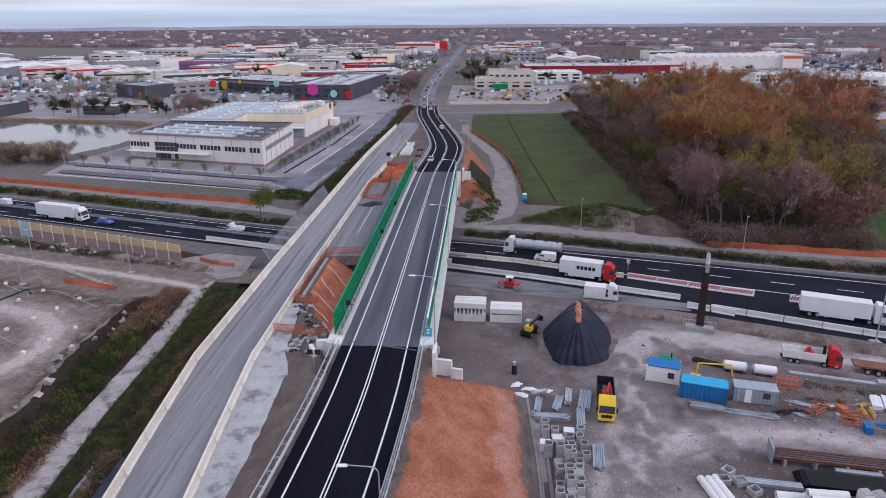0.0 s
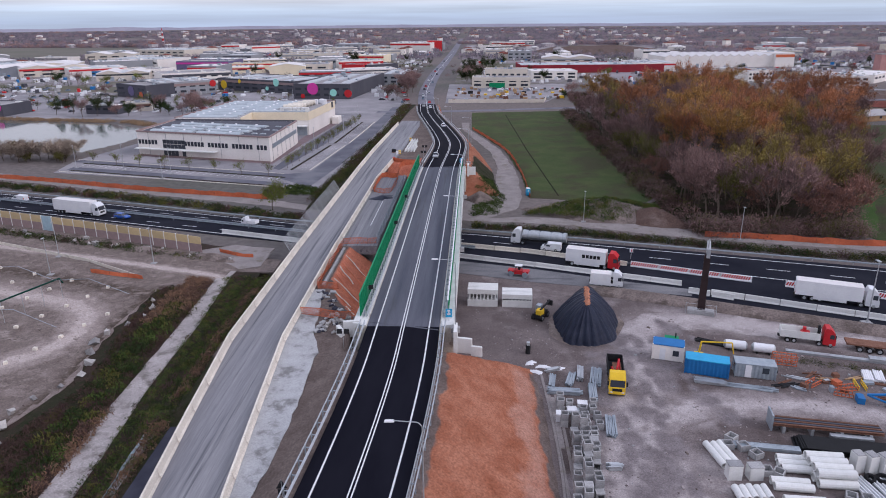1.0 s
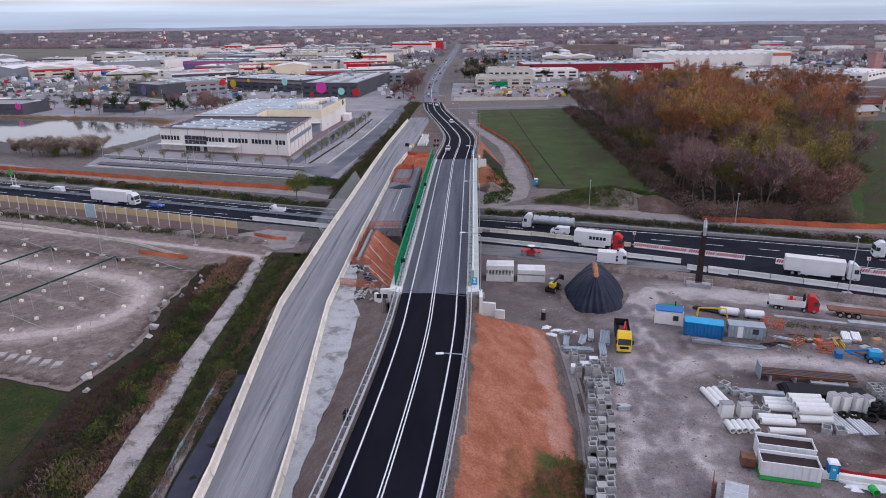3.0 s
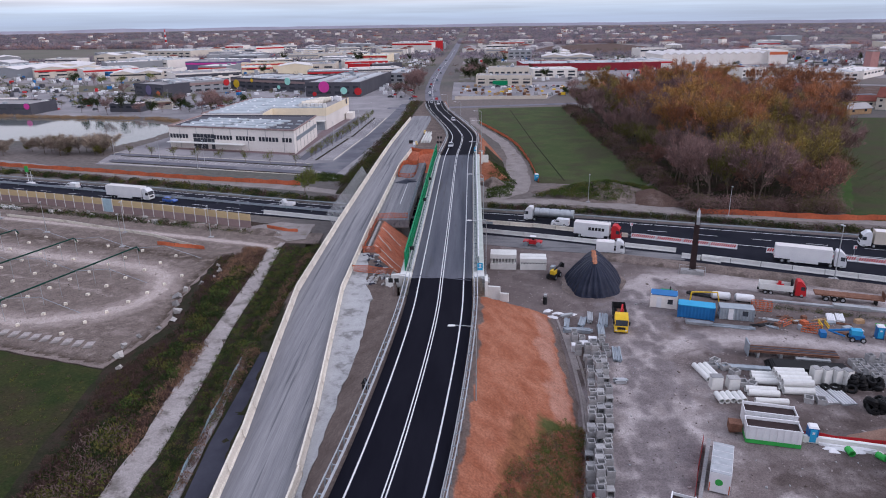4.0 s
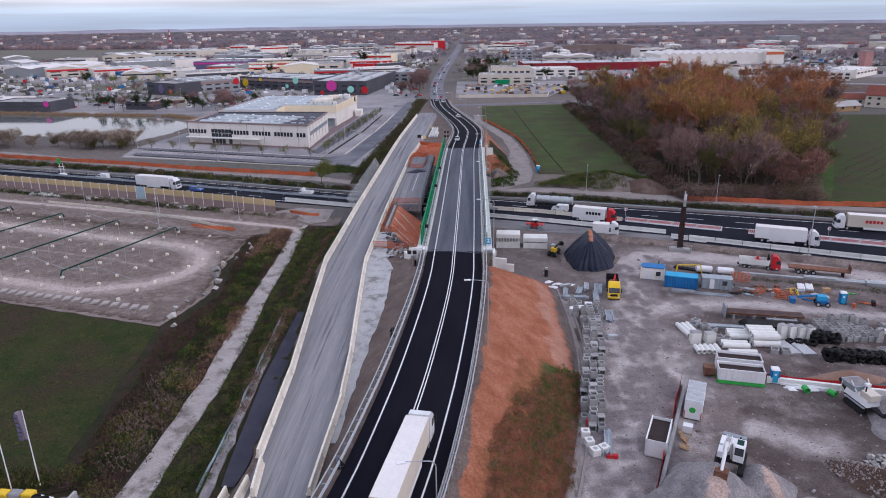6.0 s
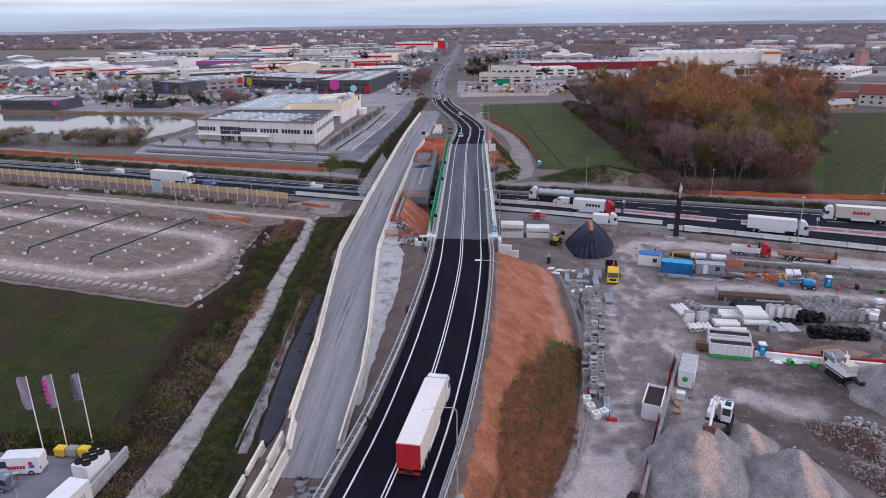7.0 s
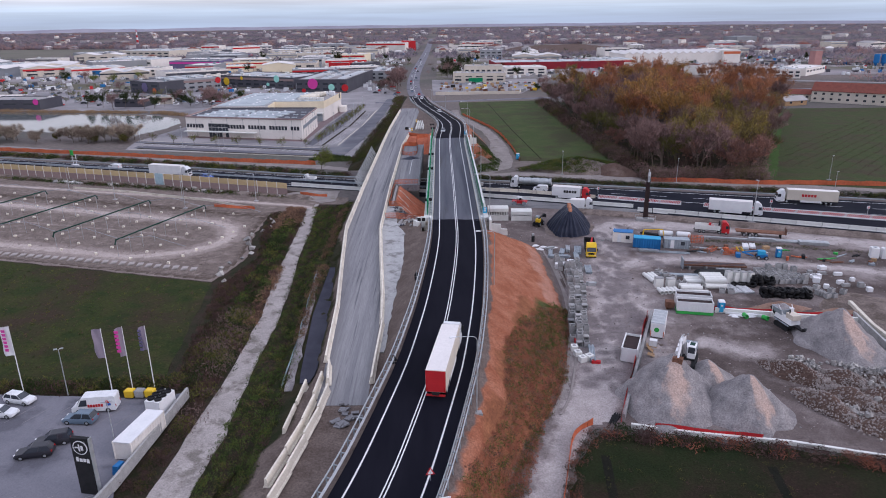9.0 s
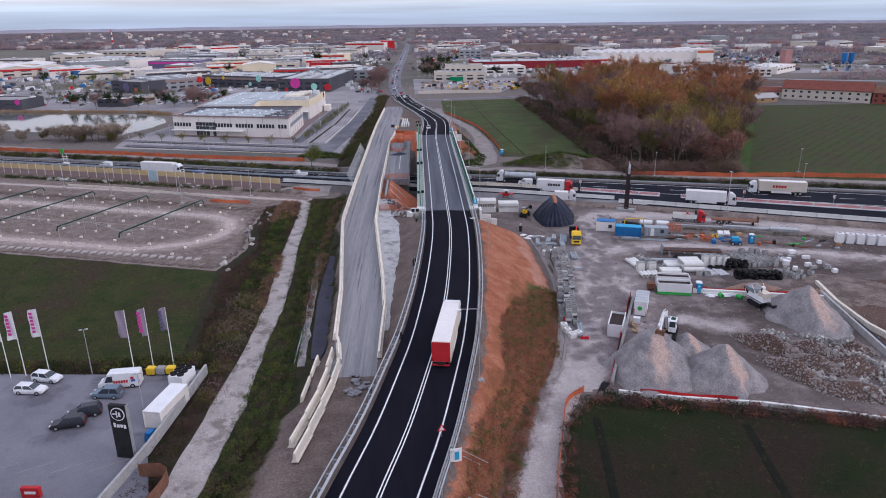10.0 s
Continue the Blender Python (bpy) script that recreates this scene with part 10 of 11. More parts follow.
tagged(Mesh().box(0, 0, 0, 1.5, 0.9, 1.2, top=0.8).make("blue_cover", M["blue"]), "blue tarpaulin cover over a machine by the wall", "tarpaulin").matrix_basis = pose(-56.8, 3.4, 0.1, 0, 0, 75)
dl = thing("dealer_building", "grey clad dealer building with a round emblem board", "building", pose(-76.4, -16.5, 0, 0, 0, 22))
Mesh().box(0, 0, 0, 16, 16, 5.2).make("wall", M["wall_grey"], dl)
Mesh().box(0, 0, 5.2, 16.3, 16.3, 0.35).make("roof", M["roof_grey"], dl)
Mesh().box(8.05, 3, 2.6, 0.1, 2.6, 2.2).make("sign_board", M["white"], dl)
Mesh().tube((8.1, 3, 3.7), (8.16, 3, 3.7), 0.8, n=20).make("emblem", M["galv_dull"], dl)
rs = thing("red_sign", "low red illuminated-style sign box with a white bar", "sign", pose(-66.4, -7.6, 0.1, 0, 0, -4))
Mesh().box(0, 0, 0.1, 2.2, 0.5, 1.3).make("box", M["red_paint"], rs)
Mesh().box(0, -0.27, 0.6, 1.3, 0.03, 0.35).make("lettering_bar", M["white"], rs)
mk = Mesh()
for i in range(9):
    mk.box(-82 + i * 2.6, 17.0 - 0.9 * i * 0.2, 0.092, 0.1, 4.6, 0.008, -25)
for i in range(5):
    mk.box(-78 + i * 4.5, -2, 0.092, 0.1, 4.6, 0.008, -60)
tagged(mk.make("trim_bay_lines", M["asphalt_lot"]), "faded white parking bay lines", "road marking", kind="structure")
scrub("car_park_hedge", beside([(-90, 23.8), (-72, 23.6), (-60, 25), (-55, 25)], 300, 1.0, 81), [LEAF[4], LEAF[3], BRAMBLE, LEAF[4]], "dark hedge behind the car park", (0.6, 1.5), 82, 60, "hedge", 0.7)
scrub("bank_thicket", spread([(-58, 26), (-53.4, 22), (-53, 8), (-52.2, 12), (-51.8, 40), (-54, 52), (-58, 44)], 150, 83), [LEAF[4], BRAMBLE, LEAF[3], TWIG, BRAMBLE, LEAF[4]], "tall dark thicket between the pasture and the track", (1.0, 2.4), 84, 130, "bushes", 0.5)


# ---- town: the pale warehouse by the motorway ----
def wall_ring(ms, poly, z0, z1, k=0):
    n = len(poly)
    area = sum(poly[i][0] * poly[(i + 1) % n][1] - poly[(i + 1) % n][0] * poly[i][1] for i in range(n))
    if area < 0:
        poly = poly[::-1]
    pts = [(x, y, z0) for x, y in poly] + [(x, y, z1) for x, y in poly]
    ms.add(pts, [(i, (i + 1) % n, n + (i + 1) % n, n + i) for i in range(n)], k)


wh = thing("warehouse", "long pale concrete-panel warehouse with a dark ribbon window", "building")
A, B = (-138.3, 257.5), (-80.3, 242.3)
G, H_, I_, J_, K_ = (-136.3, 290), (-106.2, 287.6), (-107.0, 306), (-80.5, 306), (-77.4, 353)
Mesh().prism([A, B, (-80.6, 285), G], 0, 9.4).make("wall", M["wall_white"], wh, "front block of pale concrete panels")
Mesh().prism([(-136.28, 290.02), (-106.2, 287.65), I_, J_, K_, (-132.2, 356)], 0, 10.2).make("wall", M["wall_white"], wh, "rear block of white panels")
for a, b in (((-106.15, 287.7), (-106.95, 305.95)), ((-107.0, 305.94), (-80.4, 305.94)), ((-80.42, 305.9), (-77.32, 353))):
    Mesh().sweep([(*a, 6.9), (*b, 6.9)], [(-0.12, 0), (-0.12, 3.75), (0.12, 3.75), (0.12, 0)]).make("wall_band", M["wall_cream"], wh, "cream upper band of the rear block")
Mesh().prism([(-137.4, 258.3), (-81, 243.4), (-81.2, 284.4), (-135.8, 289.4)], 9.4, 9.45).make("roof", M["wall_dark"], wh, "dark grey flat roof border")
Mesh().prism([(-135.6, 290.5), (-106.8, 288.3), (-107.5, 306.5), (-81.0, 306.5), (-78.0, 352.4), (-131.8, 355.4)], 10.2, 10.26).make("roof", M["roof_grey"], wh, "grey flat roof under pale vaults")
for a, b, z, m_ in ((A, B, 9.4, "mauve_panel"), (B, (-80.6, 285), 9.4, "mauve_panel"), (G, A, 9.4, "mauve_panel"), ((-80.6, 285), G, 9.4, "wall_dark"), ((-132.2, 356), G, 10.2, "mauve_panel"), (K_, (-132.2, 356), 10.2, "mauve_panel")):
    Mesh().sweep([(*a, z), (*b, z)], [(-0.3, 0), (-0.3, 0.55), (0.2, 0.55), (0.2, 0)]).make("parapet", M[m_], wh, "thin dark coping")
d = (Vector((*B, 0)) - Vector((*A, 0))).normalized()
nrm = Vector((d.y, -d.x, 0))
L = (Vector((*B, 0)) - Vector((*A, 0))).length
rz = math.degrees(math.atan2(d.y, d.x))


def vault(p, q, w, z):
    """A shallow barrel rooflight between two points, with domed vents on its ridge."""
    arc = [(-w / 2, 0), (-w / 2, 0.25), (-w / 3.2, 0.62), (0, 0.78), (w / 3.2, 0.62), (w / 2, 0.25), (w / 2, 0)]
    ob = Mesh().sweep([(p[0], p[1], z), (q[0], q[1], z)], arc).make("rooflight", M["roof_vault"], wh, "pale barrel-vaulted roof strip")
    n_ = max(1, int(math.hypot(q[0] - p[0], q[1] - p[1]) / 9))
    for i in range(n_):
        f = (i + 0.5) / n_
        x, y = p[0] + (q[0] - p[0]) * f, p[1] + (q[1] - p[1]) * f
        Mesh().tube((x, y, z + 0.6), (x, y, z + 1.05), 0.7, 0.4, 10).make("roof_vent", M["white"], wh)


for i in range(4):
    o = -nrm * (4.2 + i * 6.2)
    a, m1, m2, b = (Vector((*A, 0)) + d * u + o for u in (4.5, 24.5, 26.2, 45.5))
    vault(a, m1, 3.5, 9.45)
    vault(m2, b, 3.5, 9.45)
for i in range(6):
    q = Vector((*A, 0)) + d * (49.5 + 3.8 * (i % 2)) - nrm * (7 + 9 * (i // 2))
    Mesh().box(q.x, q.y, 9.45, 2.4, 1.0, 0.35, rz, top=0.85).make("rooflight", M["roof_vault"], wh)
for i in range(10):
    y = 293 + i * 6.3
    x1 = -108.6 if y < 309 else (-98 if 316 < y < 342 else -83)
    vault((-133.8 + 0.06 * (y - 293), y + 1.2), (x1, y), 3.7, 10.26)
for i in range(5):
    y = 318 + i * 4.6
    Mesh().tube((-95 + 1.2 * i, y, 11.6), (-86 + 0.5 * i, y + 1.0, 11.6), 1.2, n=12).make("roof_unit", M["concrete"], wh, "fat grey-tan ventilation duct")
for i in range(7):
    Mesh().box(-94 + i * 2.0, 311.5 + 0.5 * (i % 2), 10.26, 1.6, 1.8, 1.9).make("roof_unit", M["concrete_white"], wh, "white rooftop ventilation unit")
for i in range(3):
    Mesh().box(-84.5 + i * 2.2, 341 + 3 * (i % 2), 10.26, 1.9, 3.4, 2.2, top=0.92).make("roof_unit", M["white"], wh, "white rooftop ventilation unit")
k = 0
for i in range(38):
    u = 1.0 + i * (L - 2) / 37.5
    if 11.5 < u < 22.6 or i % 7 == 6:
        continue
    q = Vector((*A, 0)) + d * u + nrm * 0.03
    Mesh().box(q.x, q.y, 4.7, 1.15, 0.16, 1.75, rz).make("window", M["glass"], wh)
for i in range(6):
    for h in (0.3, 3.4, 5.2):
        q = Vector((*A, 0)) + d * (12.8 + i * 1.75) + nrm * 0.05
        if h < 1 and i == 4:
            continue
        Mesh().box(q.x, q.y, h, 1.55, 0.2, 2.6 if h < 1 else 1.6, rz).make("window", M["glass"], wh)
q = Vector((*A, 0)) + d * 18.5 + nrm * 1.2
Mesh().box(q.x, q.y, 3.0, 37, 2.6, 0.3, rz).make("canopy", M["concrete_white"], wh)
for i in range(7):
    q = Vector((*A, 0)) + d * (5.4 + i * 8.3) + nrm * 0.03
    Mesh().box(q.x, q.y, 6.6 if i % 2 else 0, 0.14, 0.14, 2.8 if i % 2 else 9.4, rz).make("panel_joint", M["concrete_grey"], wh)
q = Vector((*A, 0)) + d * (L / 2) + nrm * 0.1
Mesh().box(q.x, q.y, 0, L, 0.24, 0.5, rz).make("plinth", M["mauve_panel"], wh, "mauve brick plinth")
Mesh().box(-80.42, 264.5, 4.8, 0.22, 37, 1.6, 0.4).make("window", M["galv_dull"], wh, "grey ribbon window along the side")
for i in range(6):
    Mesh().box(-80.3 - 0.007 * (i * 6.4), 246 + i * 6.4, 0, 0.16, 0.14, 9.4).make("panel_joint", M["concrete_grey"], wh)
Mesh().box(-83.6, 305.6, 0, 4.6, 0.5, 4.2).make("loading_door", M["galv_dull"], wh, "grey loading door under a canopy")
Mesh().box(-83.8, 304.4, 4.4, 6.0, 3.0, 0.25).make("canopy", M["concrete_white"], wh)
Mesh().box(-75.4, 346, 0, 3.6, 8, 3.4).make("lean_to", M["wall_white"], wh)
Mesh().box(-77.5, 347, 8.0, 0.3, 2.6, 2.6).make("sign", M["wall_dark"], wh)

# car park: paving, dark lanes, planted strips, bays and lamps
patch("ground_warehouse_apron", [(-141, 256.5), (-79, 239.6), (-77.6, 285), (-74, 354), (-79, 354), (-82, 300), (-81, 244), (-138.5, 259.5)], M["mauve_paving"], 0.064, "mauve paved apron along the warehouse walls", "pavement", amount=0.05, seed=81)
patch("road_parking_lane", [(-158, 243), (-120, 231.5), (-72, 218), (-61.5, 208), (-56.5, 203), (-52.5, 243), (-49.5, 320), (-48.6, 410), (-53.5, 410), (-55.5, 320), (-59, 262), (-61.5, 226), (-69, 222.5), (-118, 236), (-156, 247)], M["parking_lane"], 0.066, "dark asphalt lane round the warehouse car park", "road", amount=0.08, seed=82)
patch("road_parking_lane", [(-152, 234), (-118, 224.5), (-64, 208.6), (-66, 205), (-120, 220), (-152, 229)], M["parking_lane"], 0.066, "dark asphalt lane at the edge of the car park", "road", amount=0.08, seed=83)
patch("road_parking_lane", [(-76.6, 232), (-73.4, 229), (-68.2, 280), (-65.6, 352), (-72.6, 352), (-76, 290)], M["parking_lane"], 0.066, "dark asphalt lane beside the warehouse", "road", amount=0.08, seed=84)
for pts in (((-72.2, 229.4), (-69.6, 229.2), (-65.4, 279), (-67.9, 280)), ((-66.9, 284), (-64.6, 284), (-62.6, 347), (-65.0, 347))):
    patch("pavement_island", list(pts), M["paving"], 0.2, "pale paved island with young trees", "pavement", amount=0.04, seed=85)
for pts in (((-152, 240.6), (-118, 231.2), (-68, 217)), ((-150, 228), (-118, 219), (-68, 204.6)), ((-69.2, 229.4), (-65.0, 279)), ((-64.2, 284), (-62.2, 347))):
    tagged(Mesh().sweep([(x, y, 0.02) for x, y in pts], [(-0.55, 0), (-0.55, 0.12), (0.55, 0.12), (0.55, 0)]).make("ground_grass_strip", M["weeds"]), "narrow rough grass strip in the car park", "grass", kind="structure")
for pts in (((-158, 247.6, 0), (-118, 236.6, 0), (-70, 223, 0)), ((-62.2, 229, 0), (-58.6, 279, 0)), ((-57.8, 284, 0), (-55.6, 347, 0)), ((-153, 226, 0), (-60, 201.5, 0))):
    tagged(Mesh().sweep(pts, [(-0.14, 0), (-0.14, 0.18), (0.14, 0.18), (0.14, 0)]).make("kerb", M["concrete"]), "pale concrete kerb of the car park", "kerb", kind="structure")
bays = Mesh()
for i in range(30):
    bays.box(-150 + i * 2.75, 237.9 - i * 0.765, 0.064, 0.14, 4.6, 0.01, -14.6)
for i in range(18):
    bays.box(-66.3 + i * 0.21 + 0.6, 231 + i * 2.7, 0.064, 4.4, 0.12, 0.01)
    bays.box(-61.4 + i * 0.1, 286 + i * 3.2, 0.064, 4.4, 0.12, 0.01)
tagged(bays.make("trim_bay_marks", M["paint"]), "worn white bay lines of the warehouse car park", "road marking", kind="structure")
young = tree("sapling", 4.5, 0.9, LEAF[5], 90, "small young street tree with a thin budding crown", leaves=160, twigs=160, group="young car park trees", size=0.7)
young.matrix_basis = pose(-70.8, 231, 0.1)
rng = random.Random(91)
for i in range(62):
    if i < 14:
        x, y = -70.4 + i * 0.55, 236 + i * 8.2
    elif i < 24:
        x, y = rng.uniform(-300, -90), rng.uniform(390, 440)
    elif i < 54:
        x, y = rng.uniform(-330, -85), rng.uniform(385, 455)
    else:
        x, y = -148 + (i - 54) * 10.5, 240 - (i - 54) * 2.95
    copy_thing(young, pose(x, y, 0.1, 0, 0, rng.uniform(0, 360)))
for x, y in ((-69.4, 268), (-64, 305), (-63, 340), (-110, 222), (-130, 228), (-90, 400), (-150, 410), (-210, 420), (-180, 440), (-120, 430), (-270, 420)):
    o_ = copy_thing(tall_lamp, pose(x, y, 0))
    o_.scale = (0.8, 0.8, 0.8)


# ---- buildings ----
def shed(x, y, w, d, h, rz, wall, roof, label, windows=0, stripe=None, pitch=0.0, vents=0, name="building", doors=0, group="buildings of the retail park", discs=(), bay=22):
    """A flat or shallow-pitched building whose front faces -y before its turn; x, y is the middle of the front."""
    b = thing(name, label, "building", pose(x, y, 0, 0, 0, rz), group)
    wl = Mesh()
    if pitch:
        n = max(1, int(w / bay))
        ww = w / n
        teeth = []
        for i in range(n):
            x0 = -w / 2 + i * ww
            teeth += [(x0 + ww / 2, h + pitch), (x0 + ww, h)]
        prof = [(-w / 2, 0), (w / 2, 0)] + teeth[::-1] + [(-w / 2, h)]
        np_ = len(prof)
        wl.add([(u, 0, z) for u, z in prof] + [(u, d, z) for u, z in prof], [tuple(range(np_)), tuple(range(2 * np_ - 1, np_ - 1, -1)), (1, np_ + 1, np_ + 2, 2), (0, np_ - 1, 2 * np_ - 1, np_)])
        wl.make("wall", M[wall], b)
        rf = Mesh()
        zig = [(-w / 2 - 0.25, h)]
        for i in range(n):
            x0 = -w / 2 + i * ww
            zig += [(x0 + ww / 2, h + pitch), (x0 + ww + (0.25 if i == n - 1 else 0), h)]
        ring = [(u, z + 0.02) for u, z in zig] + [(u, z + 0.3) for u, z in zig[::-1]]
        nr = len(ring)
        rf.add([(u, -0.25, z) for u, z in ring] + [(u, d + 0.25, z) for u, z in ring], [tuple(range(nr)), tuple(range(2 * nr - 1, nr - 1, -1))] + [(i, nr + i, nr + (i + 1) % nr, (i + 1) % nr) for i in range(nr)])
        rf.make("roof", M[roof], b)
    else:
        wl.box(0, d / 2, 0, w, d, h)
        wl.make("wall", M[wall], b)
        Mesh().box(0, d / 2, h, w - 1.0, d - 1.0, 0.12).make("roof", M[roof], b)
        o, q_ = [(-w / 2, 0), (w / 2, 0), (w / 2, d), (-w / 2, d)], [(-w / 2 + 0.4, 0.4), (w / 2 - 0.4, 0.4), (w / 2 - 0.4, d - 0.4), (-w / 2 + 0.4, d - 0.4)]
        pv = [(u, v, h - 0.02) for u, v in o] + [(u, v, h + 0.6) for u, v in o] + [(u, v, h + 0.6) for u, v in q_] + [(u, v, h - 0.02) for u, v in q_]
        pf = []
        for i in range(4):
            j = (i + 1) % 4
            pf += [(i, j, 4 + j, 4 + i), (4 + i, 4 + j, 8 + j, 8 + i), (8 + i, 8 + j, 12 + j, 12 + i)]
        Mesh().add(pv, pf).make("parapet", M[wall], b)
        plant, rr = Mesh(), random.Random(int(w * 7 + d * 3))
        for _ in range(max(3, int(w * d / 260))):
            plant.box(rr.uniform(-w * 0.44, w * 0.44), rr.uniform(d * 0.1, d * 0.9), h + 0.1, rr.uniform(1.2, 3.4), rr.uniform(1.2, 2.6), rr.uniform(0.7, 1.9), 0, rr.choice((0, 0, 1)))
        tagged(plant.make("roof_plant", [M["galv_dull"], M["concrete_white"]], b, "grey rooftop ventilation units"), kind="stuff")
    if windows:
        me = Mesh().box(0, -0.03, 0, w / windows * 0.6, 0.12, min(1.6, h * 0.25)).make("window", M["glass"], b)
        k = 0
        for lv in ((0.55,) if h < 7 else (0.22, 0.62)):
            for i in range(windows):
                ob = me if k == 0 else new("window", me.data)
                ob.parent = b
                ob.matrix_basis = pose(-w / 2 + (i + 0.5) * w / windows, 0, h * lv)
                k += 1
    for i in range(doors):
        Mesh().box(-w / 2 + (i + 0.7) * w / (doors + 0.4), -0.04, 0, 3.6, 0.12, min(4, h * 0.6)).make("door", M["galv_dull"], b)
    if stripe:
        Mesh().box(0, -0.06, h * 0.72, w, 0.14, h * 0.2).make("band", M[stripe], b)
    for i in range(vents):
        Mesh().box(-w / 2 + (i + 0.5) * w / vents, d * 0.5, h + 0.12, w / vents * 0.45, d * 0.8, 0.7, top=0.85).make("rooflight", M["galv"], b)
    for c, u, v, r in discs:
        Mesh().tube((u * w, -0.04, v * h), (u * w, -0.3, v * h), r, n=24).make("sign_disc", M[c], b, "round coloured sign")
    return b


def longhouse(x, y, w, d, h, ridge, rz, wall, roof, label, windows=6, rows=2):
    """A farm building whose ridge runs along its front."""
    b = thing("farm_building", label, "building", pose(x, y, 0, 0, 0, rz), "farm buildings")
    prof = [(0, 0), (d, 0), (d, h), (d / 2, h + ridge), (0, h)]
    Mesh().add([(-w / 2, v, z) for v, z in prof] + [(w / 2, v, z) for v, z in prof], [(4, 3, 2, 1, 0), (5, 6, 7, 8, 9), (0, 5, 9, 4), (1, 2, 7, 6)]).make("wall", M[wall], b)
    o = 0.5
    for v0, v1 in ((-o, d / 2), (d + o, d / 2)):
        z0 = h - o * ridge / (d / 2)
        q = [(-w / 2 - o, v0, z0 + 0.02), (w / 2 + o, v0, z0 + 0.02), (w / 2 + o, v1, h + ridge + 0.02), (-w / 2 - o, v1, h + ridge + 0.02)]
        q += [(a, v, z + 0.25) for a, v, z in q]
        Mesh().add(q, [(3, 2, 1, 0), (4, 5, 6, 7), (0, 1, 5, 4), (1, 2, 6, 5), (2, 3, 7, 6), (3, 0, 4, 7)]).make("roof", M[roof], b, "weathered roof slope")
    me = Mesh().box(0, -0.03, 0, 1.5, 0.14, 1.2).make("window", M["glass"], b)
    k = 0
    for r in range(rows):
        for i in range(windows):
            ob = me if k == 0 else new("window", me.data)
            ob.parent = b
            ob.matrix_basis = pose(-w / 2 + (i + 0.5) * w / windows, 0, h * ((0.22, 0.66)[r] if rows > 1 else 0.45))
            k += 1
    return b


# retail row
shed(-246, 470, 35, 30, 8.5, -31, "wall_dark", "roof_grey", "low dark shop with violet and orange panels", windows=3, discs=(("wall_violet", 0.0, 0.55, 3.4), ("orange_net", 0.32, 0.3, 2.0)))
shed(-212, 487, 42, 45, 9, 41, "wall_grey", "roof_grey", "grey shop front with a white and red fascia", windows=6, stripe="mauve_panel", discs=(("mint", -0.42, 0.6, 3.2), ("red_paint", 0.44, 0.8, 2.4)), vents=4)
shed(-169, 507, 78, 45, 8.5, -27.5, "wall_dark", "roof_grey", "long dark shop row with a round yellow sign", windows=9, stripe="mauve_panel", discs=(("yellow", -0.42, 0.5, 3.2), ("mint", 0.28, 0.9, 2.8), ("mint", 0.16, 0.35, 1.5), ("yellow", -0.2, 0.85, 1.4)), vents=4)
shed(-107, 457, 40, 100, 9.5, -6, "wall_dark", "roof_grey", "dark retail hall with a round magenta sign", windows=6, discs=(("magenta", -0.16, 0.72, 3.9), ("mint", 0.2, 0.45, 2.4), ("red_paint", 0.46, 0.4, 2.6), ("red_paint", -0.34, 0.2, 1.5)), vents=3)
shed(-70, 560, 22, 60, 8, -3, "wall_grey", "roof_grey", "grey retail hall with a ramped roof", windows=3, vents=2)
shed(-241, 578, 57, 40, 9, 34, "wall_white", "roof_grey", "white showroom with a dark sign band", windows=6, stripe="wall_dark")
shed(-175, 675, 54, 46, 9, 6, "cream", "roof_grey", "cream hall with a shallow pale roof", doors=3, windows=4)
shed(-126, 688, 22, 20, 8, -3, "red_paint", "roof_grey", "small bright red shop with flat roof")
shed(-98, 706, 38, 30, 7, 40, "wall_dark", "roof_grey", "low dark hall beside the car park")
shed(-387, 759, 77, 50, 11, -22, "wall_white", "roof_grey", "large white factory with office windows", windows=9, vents=4)
shed(-371, 654, 46, 40, 5, -10, "blue", "roof_grey", "low blue hall among the factories", windows=4)
shed(-470, 662, 60, 60, 8, -6, "wall_grey", "roof_white", "grey factory with a sawtooth roof", pitch=2.5, doors=3)
shed(-442, 700, 40, 60, 9, 20, "cream", "roof_white", "cream factory hall with pitched roofs", pitch=2, doors=2)
shed(-520, 720, 70, 60, 8, -6, "wall_white", "roof_white", "pale long factory hall", vents=5)
shed(-470, 1010, 96, 70, 11, -20, "cream", "roof_white", "long pale factory on the far side of town", vents=6, windows=8)
shed(-320, 640, 40, 30, 8, -4, "wall_white", "roof_grey", "white office block with ribbon windows", windows=8)
shed(-300, 740, 60, 40, 9, -5, "wall_violet", "roof_grey", "blue-grey hall with a wide roof", stripe="magenta")
shed(-110, 1152, 70, 60, 14, -14, "wall_white", "roof_white", "big white hall with red fascia", stripe="red_paint")
shed(-70, 1165, 24, 30, 16, 5, "red_paint", "roof_white", "tall red and white block")
shed(-220, 381, 20, 14, 4.5, -6, "wall_dark", "roof_white", "low pavilion with a white roof by the pond", windows=4)
shed(-205, 394, 16, 12, 4.5, 14, "cream", "roof_grey", "low brown pavilion by the pond", windows=3, stripe="rust")
shed(-292, 372, 40, 24, 6, -4, "wall_dark", "roof_grey", "low dark shop beside the pond with a pink corner", windows=3, stripe="wall_dark", discs=(("magenta", 0.44, 0.85, 1.8),))
shed(-330, 395, 40, 22, 5, 0, "wall_white", "roof_white", "white and orange filling station roof", stripe="orange_net")
# east of the road
shed(17, 528, 45, 26, 7.5, -3, "cream", "roof_grey", "cream builders' merchant with dark glazed front", windows=5, stripe="cream")
